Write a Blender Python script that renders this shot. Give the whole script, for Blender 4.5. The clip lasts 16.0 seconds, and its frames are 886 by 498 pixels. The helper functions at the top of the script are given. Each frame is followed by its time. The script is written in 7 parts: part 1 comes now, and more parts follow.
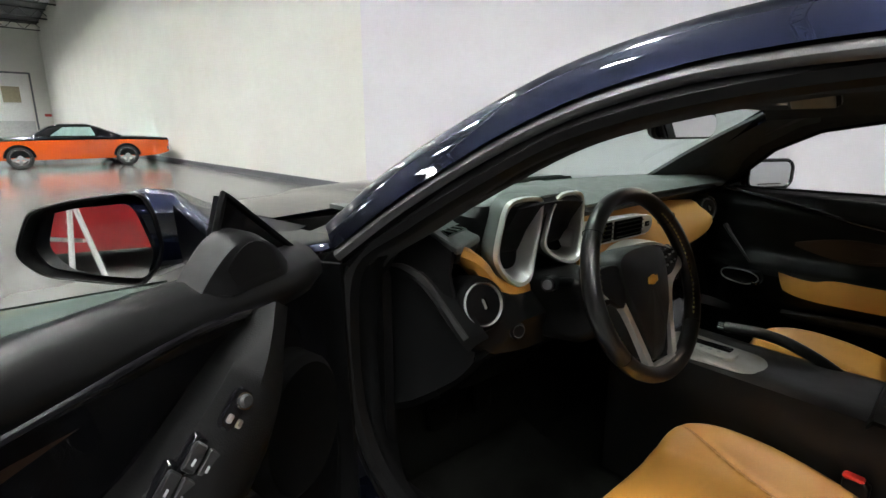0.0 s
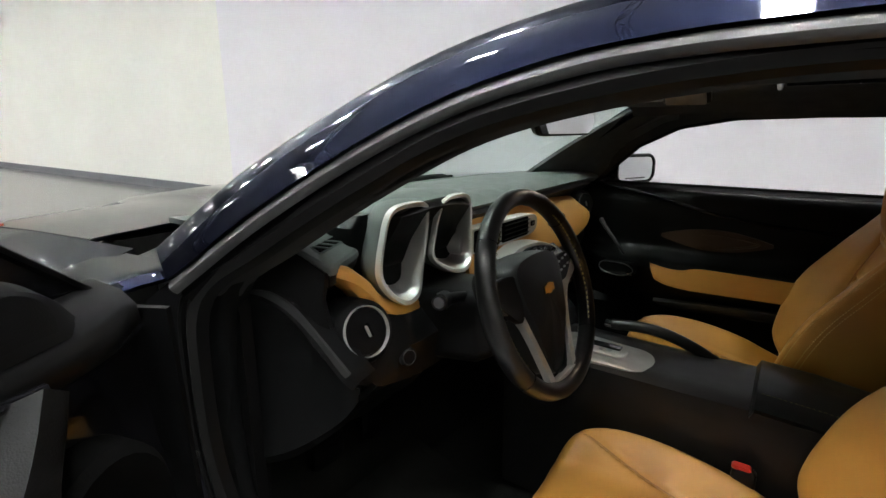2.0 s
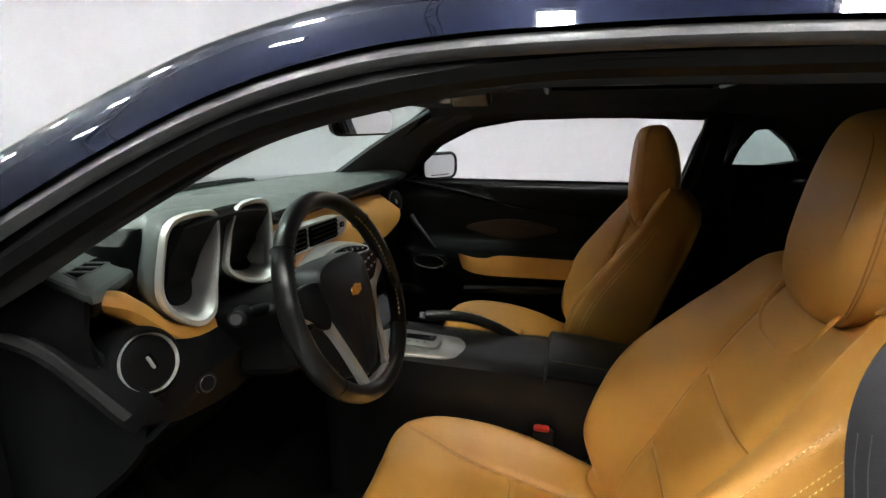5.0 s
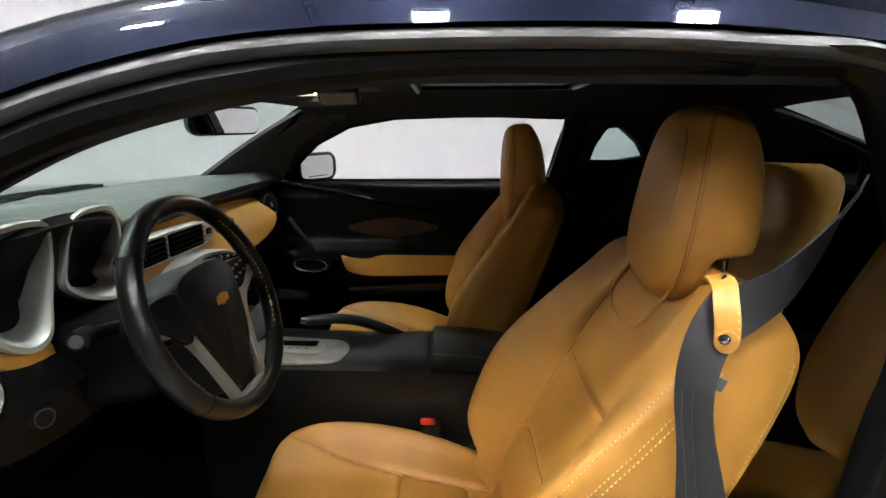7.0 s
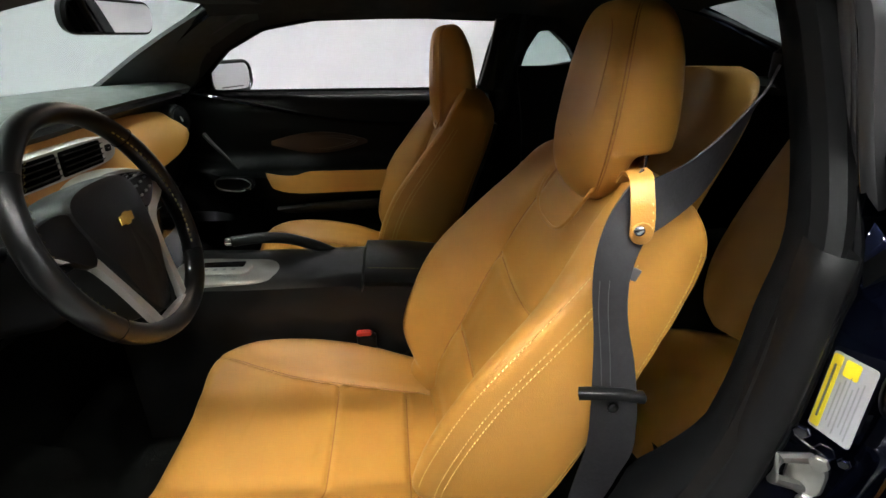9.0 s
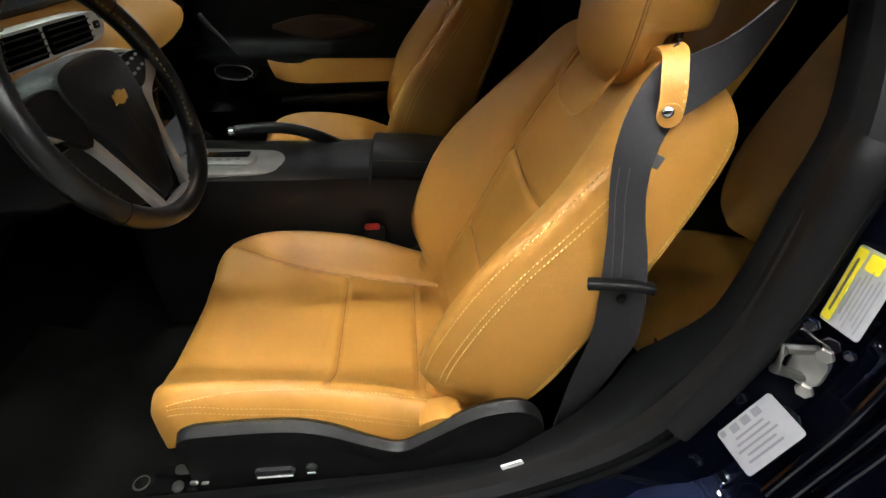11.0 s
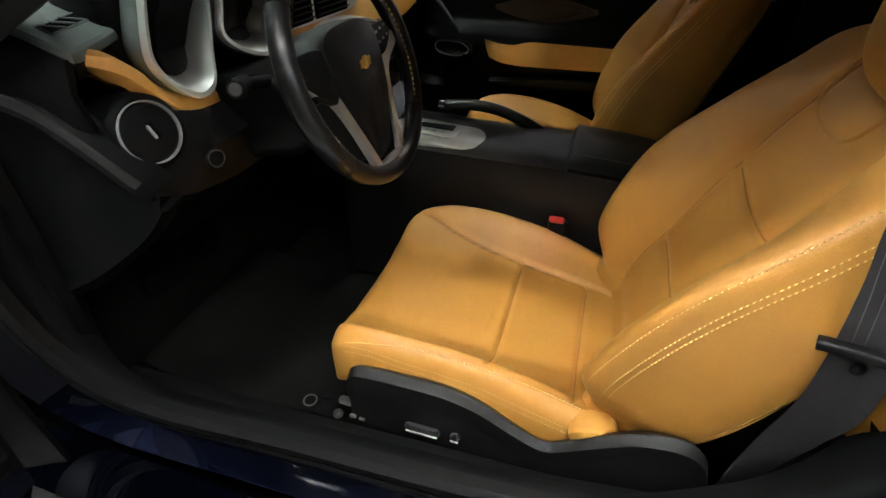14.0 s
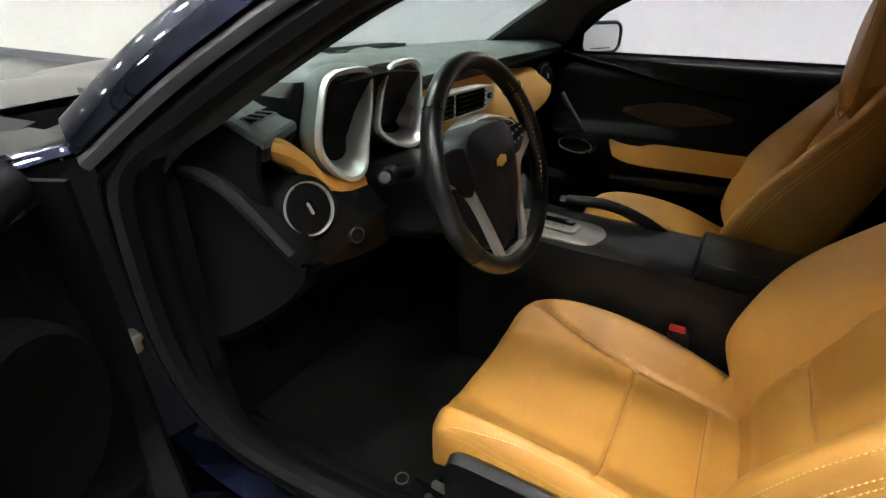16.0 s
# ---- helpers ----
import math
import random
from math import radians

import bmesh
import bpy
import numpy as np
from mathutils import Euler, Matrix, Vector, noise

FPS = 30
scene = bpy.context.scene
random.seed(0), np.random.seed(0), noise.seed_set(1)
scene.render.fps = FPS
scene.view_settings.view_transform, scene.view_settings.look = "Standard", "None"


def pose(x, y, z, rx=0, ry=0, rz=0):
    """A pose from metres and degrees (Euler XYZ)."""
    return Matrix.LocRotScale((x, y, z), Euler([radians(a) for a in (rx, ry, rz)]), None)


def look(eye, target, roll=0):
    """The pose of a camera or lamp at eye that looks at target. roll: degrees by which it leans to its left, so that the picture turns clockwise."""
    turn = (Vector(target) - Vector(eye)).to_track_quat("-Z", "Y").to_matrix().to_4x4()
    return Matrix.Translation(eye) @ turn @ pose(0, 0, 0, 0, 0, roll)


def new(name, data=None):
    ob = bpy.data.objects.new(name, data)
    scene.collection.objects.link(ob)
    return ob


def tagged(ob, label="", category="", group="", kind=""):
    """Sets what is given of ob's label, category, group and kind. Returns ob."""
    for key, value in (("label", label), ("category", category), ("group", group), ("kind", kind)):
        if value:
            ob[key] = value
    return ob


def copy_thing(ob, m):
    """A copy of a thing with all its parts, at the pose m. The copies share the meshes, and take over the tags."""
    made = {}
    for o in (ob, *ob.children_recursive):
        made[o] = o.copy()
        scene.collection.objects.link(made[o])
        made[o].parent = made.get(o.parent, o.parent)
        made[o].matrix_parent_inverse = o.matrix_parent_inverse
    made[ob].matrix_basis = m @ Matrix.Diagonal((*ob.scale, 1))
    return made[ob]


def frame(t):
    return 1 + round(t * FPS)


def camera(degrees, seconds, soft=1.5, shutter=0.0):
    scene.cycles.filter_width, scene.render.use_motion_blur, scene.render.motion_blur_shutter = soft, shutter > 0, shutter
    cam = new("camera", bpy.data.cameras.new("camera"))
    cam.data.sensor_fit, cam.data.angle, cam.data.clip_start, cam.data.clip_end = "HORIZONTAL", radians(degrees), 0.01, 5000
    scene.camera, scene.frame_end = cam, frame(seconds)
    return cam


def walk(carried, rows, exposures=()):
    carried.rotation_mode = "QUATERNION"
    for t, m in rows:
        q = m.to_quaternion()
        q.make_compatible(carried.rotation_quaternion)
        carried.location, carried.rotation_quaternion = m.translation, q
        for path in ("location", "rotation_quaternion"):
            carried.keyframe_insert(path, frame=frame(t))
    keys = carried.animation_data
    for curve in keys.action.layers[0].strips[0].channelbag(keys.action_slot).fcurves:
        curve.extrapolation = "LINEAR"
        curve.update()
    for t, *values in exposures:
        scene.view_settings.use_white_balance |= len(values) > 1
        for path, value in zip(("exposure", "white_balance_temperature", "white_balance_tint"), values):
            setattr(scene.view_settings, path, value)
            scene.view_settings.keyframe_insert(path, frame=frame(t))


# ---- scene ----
PATH = [
    (0, (0.4140, -0.3118, 1.1699), (-1.0349, 0.9862, 0.7053), -0.10),
    (0.5, (0.3600, -0.2621, 1.1703), (-1.0273, 1.1013, 0.7050), -0.11),
    (1, (0.3439, -0.2407, 1.1705), (-0.9551, 1.2035, 0.6941), -0.06),
    (1.5, (0.3334, -0.2228, 1.1702), (-0.8670, 1.3032, 0.6904), -0.06),
    (2, (0.3214, -0.2072, 1.1683), (-0.7764, 1.3952, 0.6915), -0.04),
    (2.5, (0.3199, -0.1972, 1.1702), (-0.6757, 1.4693, 0.6890), -0.06),
    (3, (0.3282, -0.1924, 1.1697), (-0.5554, 1.5367, 0.6906), -0.27),
    (3.5, (0.3348, -0.1873, 1.1684), (-0.4526, 1.5879, 0.6901), -0.34),
    (4, (0.3425, -0.1835, 1.1702), (-0.3325, 1.6364, 0.6880), -0.18),
    (4.5, (0.3468, -0.1806, 1.1698), (-0.2312, 1.6723, 0.6875), -0.13),
    (7, (0.3802, -0.1759, 1.1649), (0.3273, 1.7653, 0.6863), -0.24),
    (7.5, (0.3863, -0.1733, 1.1615), (0.4199, 1.7598, 0.6496), -0.28),
    (8, (0.3899, -0.1714, 1.1562), (0.4885, 1.7377, 0.5684), -0.20),
    (8.5, (0.3951, -0.1653, 1.1494), (0.5493, 1.7067, 0.4625), -0.16),
    (9, (0.3984, -0.1630, 1.1433), (0.5818, 1.6672, 0.3578), -0.25),
    (9.5, (0.4014, -0.1588, 1.1341), (0.5959, 1.6158, 0.2325), -0.08),
    (12, (0.3924, -0.1515, 1.1119), (0.3791, 1.4758, -0.0507), 0.18),
    (12.5, (0.3839, -0.1519, 1.1121), (0.2559, 1.4686, -0.0530), 0.08),
    (13, (0.3772, -0.1519, 1.1126), (0.1236, 1.4541, -0.0520), 0.12),
    (13.5, (0.3681, -0.1563, 1.1128), (-0.0041, 1.4291, -0.0481), 0.08),
    (14, (0.3580, -0.1475, 1.1155), (-0.1239, 1.4043, -0.0505), 0.32),
    (14.5, (0.3496, -0.1509, 1.1163), (-0.2410, 1.3657, -0.0460), 0.36),
    (15, (0.3440, -0.1541, 1.1212), (-0.3429, 1.3560, 0.0041), 0.41),
    (15.5, (0.3349, -0.1597, 1.1308), (-0.4598, 1.3745, 0.1235), 0.42),
    (16, (0.3299, -0.1686, 1.1397), (-0.5683, 1.3749, 0.2392), 0.36),
]
EXPOSURE = [(0, 0.0), (2.5, 0.08), (4.5, 0.20), (7, 0.32), (9.5, 0.32), (12, 0.20), (14.5, 0.16), (16, 0.30)]
cam = camera(82.71, 16.0)
walk(cam, [(t, look(eye, goal, roll)) for t, eye, goal, roll in PATH], EXPOSURE)

# ---- world and light ----
world = bpy.data.worlds.new("hall_air")
scene.world = world
world.use_nodes = True
world.node_tree.nodes["Background"].inputs[0].default_value = (0.8, 0.85, 0.9, 1)
world.node_tree.nodes["Background"].inputs[1].default_value = 0.02
LAMP_POWER = 690.0
scene.view_settings.exposure = 0.0
# courtesy lamp in the overhead console, lit while the door is open
courtesy = bpy.data.lights.new("courtesy_lamp", "AREA")
courtesy.shape, courtesy.size, courtesy.energy, courtesy.color = "DISK", 0.03, 0.32, (1.0, 0.80, 0.60)
lamp_ob = new("courtesy_lamp", courtesy)
lamp_ob.matrix_basis = look((0.03, 1.046, 1.232), (0.34, 0.90, 0.5))


# ---- materials ----
def mat(name, color, rough=0.5, metal=0.0, var=0.12, scale=8.0, bump=0.0, bscale=200.0, coat=0.0, spec=0.5, bdist=0.001, detail=4.0, rvar=0.1):
    m = bpy.data.materials.new(name)
    m.use_nodes = True
    nt = m.node_tree
    b = nt.nodes["Principled BSDF"]
    co = nt.nodes.new("ShaderNodeTexCoord")
    n1 = nt.nodes.new("ShaderNodeTexNoise")
    n1.inputs["Scale"].default_value = scale
    n1.inputs["Detail"].default_value = detail
    nt.links.new(co.outputs["Object"], n1.inputs["Vector"])
    ramp = nt.nodes.new("ShaderNodeMapRange")
    ramp.inputs["From Min"].default_value, ramp.inputs["From Max"].default_value = 0.3, 0.7
    ramp.inputs["To Min"].default_value, ramp.inputs["To Max"].default_value = 1 - var, 1 + var
    nt.links.new(n1.outputs["Fac"], ramp.inputs["Value"])
    mul = nt.nodes.new("ShaderNodeVectorMath")
    mul.operation = "SCALE"
    mul.inputs[0].default_value = color
    nt.links.new(ramp.outputs["Result"], mul.inputs["Scale"])
    nt.links.new(mul.outputs["Vector"], b.inputs["Base Color"])
    rr = nt.nodes.new("ShaderNodeMapRange")
    rr.inputs["From Min"].default_value, rr.inputs["From Max"].default_value = 0.3, 0.7
    rr.inputs["To Min"].default_value, rr.inputs["To Max"].default_value = max(0.02, rough * (1 - rvar)), min(1, rough * (1 + rvar))
    n2 = nt.nodes.new("ShaderNodeTexNoise")
    n2.inputs["Scale"].default_value = scale * 4
    nt.links.new(co.outputs["Object"], n2.inputs["Vector"])
    nt.links.new(n2.outputs["Fac"], rr.inputs["Value"])
    nt.links.new(rr.outputs["Result"], b.inputs["Roughness"])
    b.inputs["Metallic"].default_value = metal
    b.inputs["Specular IOR Level"].default_value = spec
    b.inputs["Coat Weight"].default_value = coat
    b.inputs["Coat Roughness"].default_value = 0.03
    if bump:
        bn = nt.nodes.new("ShaderNodeBump")
        bn.inputs["Strength"].default_value = bump
        bn.inputs["Distance"].default_value = bdist
        n3 = nt.nodes.new("ShaderNodeTexVoronoi" if bump > 0.25 else "ShaderNodeTexNoise")
        n3.inputs["Scale"].default_value = bscale
        nt.links.new(co.outputs["Object"], n3.inputs["Vector"])
        nt.links.new(n3.outputs[0], bn.inputs["Height"])
        nt.links.new(bn.outputs["Normal"], b.inputs["Normal"])
    return m


def glow(name, color, strength):
    m = bpy.data.materials.new(name)
    m.use_nodes = True
    b = m.node_tree.nodes["Principled BSDF"]
    b.inputs["Base Color"].default_value = (*color, 1)
    b.inputs["Emission Color"].default_value = (*color, 1)
    b.inputs["Emission Strength"].default_value = strength
    return m


def glass(name, color, rough=0.0):
    m = bpy.data.materials.new(name)
    m.use_nodes = True
    nt = m.node_tree
    nt.nodes.remove(nt.nodes["Principled BSDF"])
    tr = nt.nodes.new("ShaderNodeBsdfTransparent")
    tr.inputs["Color"].default_value = (*color, 1)
    gl = nt.nodes.new("ShaderNodeBsdfGlossy")
    gl.inputs["Roughness"].default_value = rough
    lw = nt.nodes.new("ShaderNodeLayerWeight")
    lw.inputs["Blend"].default_value = 0.5
    pw = nt.nodes.new("ShaderNodeMath")
    pw.operation = "POWER"
    pw.inputs[1].default_value = 4.0
    nt.links.new(lw.outputs["Facing"], pw.inputs[0])
    fr = nt.nodes.new("ShaderNodeMapRange")
    fr.inputs["To Min"].default_value, fr.inputs["To Max"].default_value = 0.04, 0.6
    nt.links.new(pw.outputs[0], fr.inputs["Value"])
    mx = nt.nodes.new("ShaderNodeMixShader")
    nt.links.new(fr.outputs[0], mx.inputs[0])
    nt.links.new(tr.outputs[0], mx.inputs[1])
    nt.links.new(gl.outputs[0], mx.inputs[2])
    nt.links.new(mx.outputs[0], nt.nodes["Material Output"].inputs["Surface"])
    return m


TAN = mat("tan_leather", (0.445, 0.208, 0.036), 0.45, var=0.06, scale=5, bump=0.3, bscale=520, bdist=0.0004)
TAN_DARK = mat("tan_leather_seam", (0.30, 0.12, 0.025), 0.6, var=0.1, scale=20)
TAN_TRIM = mat("tan_dash_trim", (0.49, 0.235, 0.048), 0.38, var=0.06, scale=6, bump=0.3, bscale=500, bdist=0.0004)
THREAD = mat("yellow_thread", (0.58, 0.40, 0.13), 0.7, var=0.1, scale=200)
THREAD_GREEN = mat("yellow_green_thread", (0.20, 0.19, 0.06), 0.7, var=0.1, scale=200)
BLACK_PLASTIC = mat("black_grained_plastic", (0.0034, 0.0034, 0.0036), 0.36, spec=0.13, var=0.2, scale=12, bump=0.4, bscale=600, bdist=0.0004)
DASH_SOFT = mat("charcoal_dash_skin", (0.080, 0.091, 0.086), 0.42, spec=0.5, var=0.2, scale=9, bump=0.4, bscale=500, bdist=0.0005)
BLACK_LEATHER = mat("black_leather", (0.0065, 0.0065, 0.0068), 0.36, spec=0.28, var=0.2, scale=10, bump=0.35, bscale=380, bdist=0.0006)
WHEEL_LEATHER = mat("worn_black_wheel_leather", (0.0045, 0.0046, 0.0046), 0.29, spec=0.48, var=0.1, scale=14, rvar=0.04)
GLOSS_BLACK = mat("gloss_black", (0.005, 0.005, 0.006), 0.12, var=0.1, spec=0.25, coat=0.15)
DOOR_SKIN = mat("satin_black_door_skin", (0.0046, 0.0046, 0.0048), 0.34, spec=0.16, var=0.15, scale=9, bump=0.15, bscale=700, bdist=0.0002)
GRIP = mat("grained_black_armrest_skin", (0.0068, 0.0068, 0.0070), 0.58, spec=0.12, var=0.2, scale=12, bump=0.4, bscale=600, bdist=0.0004)
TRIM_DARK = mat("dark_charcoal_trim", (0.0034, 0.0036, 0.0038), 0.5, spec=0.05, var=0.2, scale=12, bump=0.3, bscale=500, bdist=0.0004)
SPOKE_SILVER = mat("dull_satin_spoke_metal", (0.70, 0.69, 0.66), 0.34, metal=0.8, var=0.08, scale=20)
RUBBER = mat("black_rubber", (0.0036, 0.0037, 0.0040), 0.5, spec=0.05, var=0.2, scale=14, bump=0.15, bscale=300)
SEAL_GREY = mat("soft_grey_seal_rubber", (0.0050, 0.0050, 0.0052), 0.45, spec=0.13, var=0.12, scale=14)
SEAL_SATIN = mat("satin_grey_weatherstrip", (0.034, 0.034, 0.036), 0.32, var=0.12, scale=10)
HEADLINER = mat("charcoal_headliner_cloth", (0.030, 0.0315, 0.032), 0.95, spec=0.15, var=0.15, scale=30, bump=0.3, bscale=900)
PILLAR_CLOTH = mat("grey_pillar_cloth", (0.060, 0.063, 0.064), 0.9, spec=0.2, var=0.12, scale=30, bump=0.3, bscale=900)
CARPET = mat("black_carpet", (0.0032, 0.0034, 0.0030), 0.97, spec=0.1, var=0.35, scale=40, bump=0.5, bscale=900, bdist=0.003)
MAT_CARPET = mat("black_floor_mat_pile", (0.0038, 0.0040, 0.0035), 0.97, spec=0.1, var=0.4, scale=18, bump=0.6, bscale=700, bdist=0.003)
BLUE_PAINT = mat("dark_blue_metallic_paint", (0.0030, 0.0041, 0.0108), 0.34, metal=1.0, var=0.08, scale=300, coat=1.0)
VENT_SILVER = mat("silver_painted_plastic", (0.52, 0.52, 0.50), 0.4, metal=0.2, var=0.05)
RIDGE = mat("satin_charcoal_ridge", (0.020, 0.020, 0.020), 0.36, spec=0.5, var=0.1, scale=15, bump=0.2, bscale=500, bdist=0.0003)
GRILLE = mat("black_speaker_cloth", (0.003, 0.003, 0.003), 0.9, spec=0.03, var=0.2, scale=40, bump=0.3, bscale=900, bdist=0.0005)
PLATE = mat("brushed_dark_silver", (0.58, 0.58, 0.56), 0.33, metal=0.9, var=0.1, scale=30)
HUB_SKIN = mat("charcoal_hub_skin", (0.010, 0.0108, 0.0106), 0.40, spec=0.35, var=0.15, scale=12, bump=0.3, bscale=500, bdist=0.0004)
SILVER = mat("satin_silver_plastic", (0.66, 0.66, 0.64), 0.42, metal=0.6, var=0.06, scale=20)
CHROME = mat("chrome", (0.85, 0.85, 0.85), 0.08, metal=1.0, var=0.03)
STEEL = mat("zinc_plated_steel", (0.60, 0.59, 0.56), 0.33, metal=1.0, var=0.2, scale=30)
GOLD = mat("gold_plate", (0.80, 0.52, 0.12), 0.22, metal=0.9, var=0.05)
BELT = mat("grey_belt_webbing", (0.021, 0.0202, 0.0228), 0.6, var=0.12, scale=60, bump=0.2, bscale=500)
RED_PLASTIC = mat("red_plastic", (0.42, 0.02, 0.012), 0.4, var=0.05)
GREY_MARK = mat("pale_grey_print", (0.38, 0.39, 0.40), 0.5, var=0.05)
LABEL_WHITE = mat("white_label_paper", (0.30, 0.30, 0.31), 0.35, var=0.04, scale=40)
# Shaded copy of the white label: the lower sticker's shade is its colour.
LABEL_SHADED = mat("shaded_white_label_paper", (0.17, 0.17, 0.18), 0.35, var=0.06, scale=40)
LABEL_YELLOW = mat("yellow_label_print", (0.75, 0.60, 0.02), 0.4, var=0.05)
LABEL_INK = mat("dark_label_ink", (0.10, 0.10, 0.11), 0.5, var=0.05)
LABEL_PALE = mat("pale_label_ink", (0.20, 0.20, 0.21), 0.5, var=0.05)
STALK_GREY = mat("dull_grey_plastic", (0.05, 0.05, 0.052), 0.5)
SEAT_BASE_BLACK = mat("satin_black_seat_base", (0.0060, 0.0060, 0.0060), 0.42, spec=0.20, var=0.15, scale=15, bump=0.25, bscale=500, bdist=0.0004)
PILLAR_GREY = mat("charcoal_pillar_plastic", (0.017, 0.017, 0.0175), 0.45, spec=0.3, var=0.12, scale=15, bump=0.3, bscale=500, bdist=0.0004)
LENS_LIT = glow("lit_map_lamp_lens", (1.0, 0.82, 0.64), 60.0)
# Near-black for flat plates that paint in the shade of holes and recesses.
HOLE_SHADE = mat("black_hole_shade", (0.002, 0.002, 0.002), 0.9, spec=0.03)
# Shaded copy of the blue body paint, darker and without coat.
JAMB_SHADE = mat("shaded_blue_jamb_paint", (0.0018, 0.0021, 0.0042), 0.42, spec=0.12, var=0.1, scale=40)
WARM_LENS = mat("warm_frosted_lens", (0.13, 0.10, 0.065), 0.35, var=0.15, scale=60)
MIRROR = mat("mirror_glass", (0.86, 0.87, 0.87), 0.01, metal=1.0, var=0.0)
GAUGE_GLASS = mat("dark_gauge_lens", (0.02, 0.022, 0.024), 0.06, var=0.0, coat=1.0)
WS_GLASS = glass("green_tinted_glass", (0.69, 0.785, 0.75))
Q_GLASS = glass("grey_green_tinted_glass", (0.72, 0.81, 0.79))
REAR_GLASS = glass("dark_tinted_glass", (0.34, 0.40, 0.39))
WALL_CREAM = mat("cream_white_wall_paint", (0.745, 0.745, 0.70), 0.75, var=0.03, scale=0.6, bump=0.1, bscale=60)
WALL_LILAC = mat("cool_white_wall_paint", (0.705, 0.692, 0.735), 0.75, var=0.02, scale=0.6, bump=0.1, bscale=60)
CONCRETE = mat("polished_grey_concrete", (0.135, 0.135, 0.128), 0.16, var=0.22, scale=0.9, detail=9, spec=0.6)
BASE_GREY = mat("grey_vinyl_base", (0.12, 0.125, 0.14), 0.5)
DECK = mat("dark_grey_metal_deck", (0.08, 0.08, 0.088), 0.6, var=0.15, scale=2)
WALL_GREY = mat("dark_unseen_wall", (0.09, 0.09, 0.095), 0.8, var=0.08, scale=0.5)
BROWN_INSERT = mat("dark_brown_leather", (0.030, 0.012, 0.004), 0.45, var=0.1, bump=0.3, bscale=400, bdist=0.0005)
TRUSS = mat("dark_painted_steel", (0.03, 0.03, 0.032), 0.55)
LAMP_GLOW = glow("led_panel_light", (0.97, 0.98, 0.95), LAMP_POWER)
SKIRT = mat("grey_lamp_skirt", (0.10, 0.10, 0.10), 0.5)
WHITE_PAINT = mat("white_painted_metal", (0.75, 0.75, 0.74), 0.4, var=0.05)
ORANGE = mat("orange_car_paint", (0.64, 0.085, 0.006), 0.22, var=0.03, coat=1.0)
MINT = mat("turquoise_car_paint", (0.22, 0.62, 0.50), 0.22, var=0.03, coat=1.0)
RED_PAINT = mat("deep_red_car_paint", (0.20, 0.004, 0.006), 0.22, var=0.05, coat=1.0)
TYRE = mat("tyre_rubber", (0.014, 0.014, 0.014), 0.75, var=0.15, scale=20)
ALLOY = mat("cast_alloy", (0.70, 0.70, 0.70), 0.25, metal=0.5, var=0.1)
# Opaque pale green stands in for reflections and the view through the glass.
PANE_REFLECTION = mat("pale_pane_reflection", (0.30, 0.44, 0.40), 0.05, coat=1.0)


# ---- shape tools ----
def V(*a):
    return Vector(a)


def spline(pts, n, closed=False):
    """Points at even steps along a Catmull-Rom curve."""
    p = np.array([tuple(q) for q in pts], float)
    k = len(p)
    if closed:
        ext = np.vstack([p[-1], p, p[0], p[1]])
        segs = k
    else:
        ext = np.vstack([2 * p[0] - p[1], p, 2 * p[-1] - p[-2]])
        segs = k - 1
    out = []
    fine = 24
    for i in range(segs):
        a, b, c, d = ext[i:i + 4]
        for s in np.arange(fine) / fine:
            out.append(0.5 * (2 * b + (c - a) * s + (2 * a - 5 * b + 4 * c - d) * s * s + (3 * b - a - 3 * c + d) * s ** 3))
    out.append(p[0] if closed else p[-1])
    out = np.array(out)
    run = np.r_[0, np.cumsum(np.linalg.norm(np.diff(out, axis=0), axis=1))]
    want = np.linspace(0, run[-1], n + 1)[:-1] if closed else np.linspace(0, run[-1], n)
    return np.stack([np.interp(want, run, out[:, j]) for j in range(p.shape[1])], 1)


def curve1(xs, ys, x):
    """Smooth value between given stations."""
    q = spline(list(zip(xs, ys)), 200)
    return np.interp(x, q[:, 0], q[:, 1])


def loft(loops, closed=True, caps=True, ring=False):
    """Skin over loops of equally many points."""
    loops = [np.array(l, float) for l in loops]
    n = len(loops[0])
    verts = np.vstack(loops)
    faces = []
    m = len(loops)
    for i in range(m if ring else m - 1):
        j = (i + 1) % m
        for k in range(n if closed else n - 1):
            l = (k + 1) % n
            faces.append((i * n + k, i * n + l, j * n + l, j * n + k))
    if caps and closed and not ring:
        faces.append(tuple(range(n))[::-1])
        faces.append(tuple(range((m - 1) * n, m * n)))
    return verts, faces


def frames(path, up):
    """Side and up vectors along a path."""
    p = np.array(path, float)
    t = np.gradient(p, axis=0)
    t /= np.linalg.norm(t, axis=1, keepdims=True) + 1e-12
    u = np.array(up, float) if np.ndim(up) == 2 else np.tile(np.array(up, float), (len(p), 1))
    side = np.cross(t, u)
    side /= np.linalg.norm(side, axis=1, keepdims=True) + 1e-12
    return side, np.cross(side, t)


def sweep(path, profile, up=(0, 0, 1), closed_path=False, closed=True, scale=None):
    """A profile of (side, up) pairs carried along a path."""
    p = np.array(path, float)
    if closed_path:
        q = np.vstack([p[-1], p, p[0]])
        side, upv = frames(q, up)
        side, upv = side[1:-1], upv[1:-1]
    else:
        side, upv = frames(p, up)
    sc = np.ones(len(p)) if scale is None else np.array(scale, float)
    loops = [[c + s * (a * k) + w * (b * k) for a, b in profile] for c, s, w, k in zip(p, side, upv, sc)]
    return loft(loops, closed, True, closed_path)


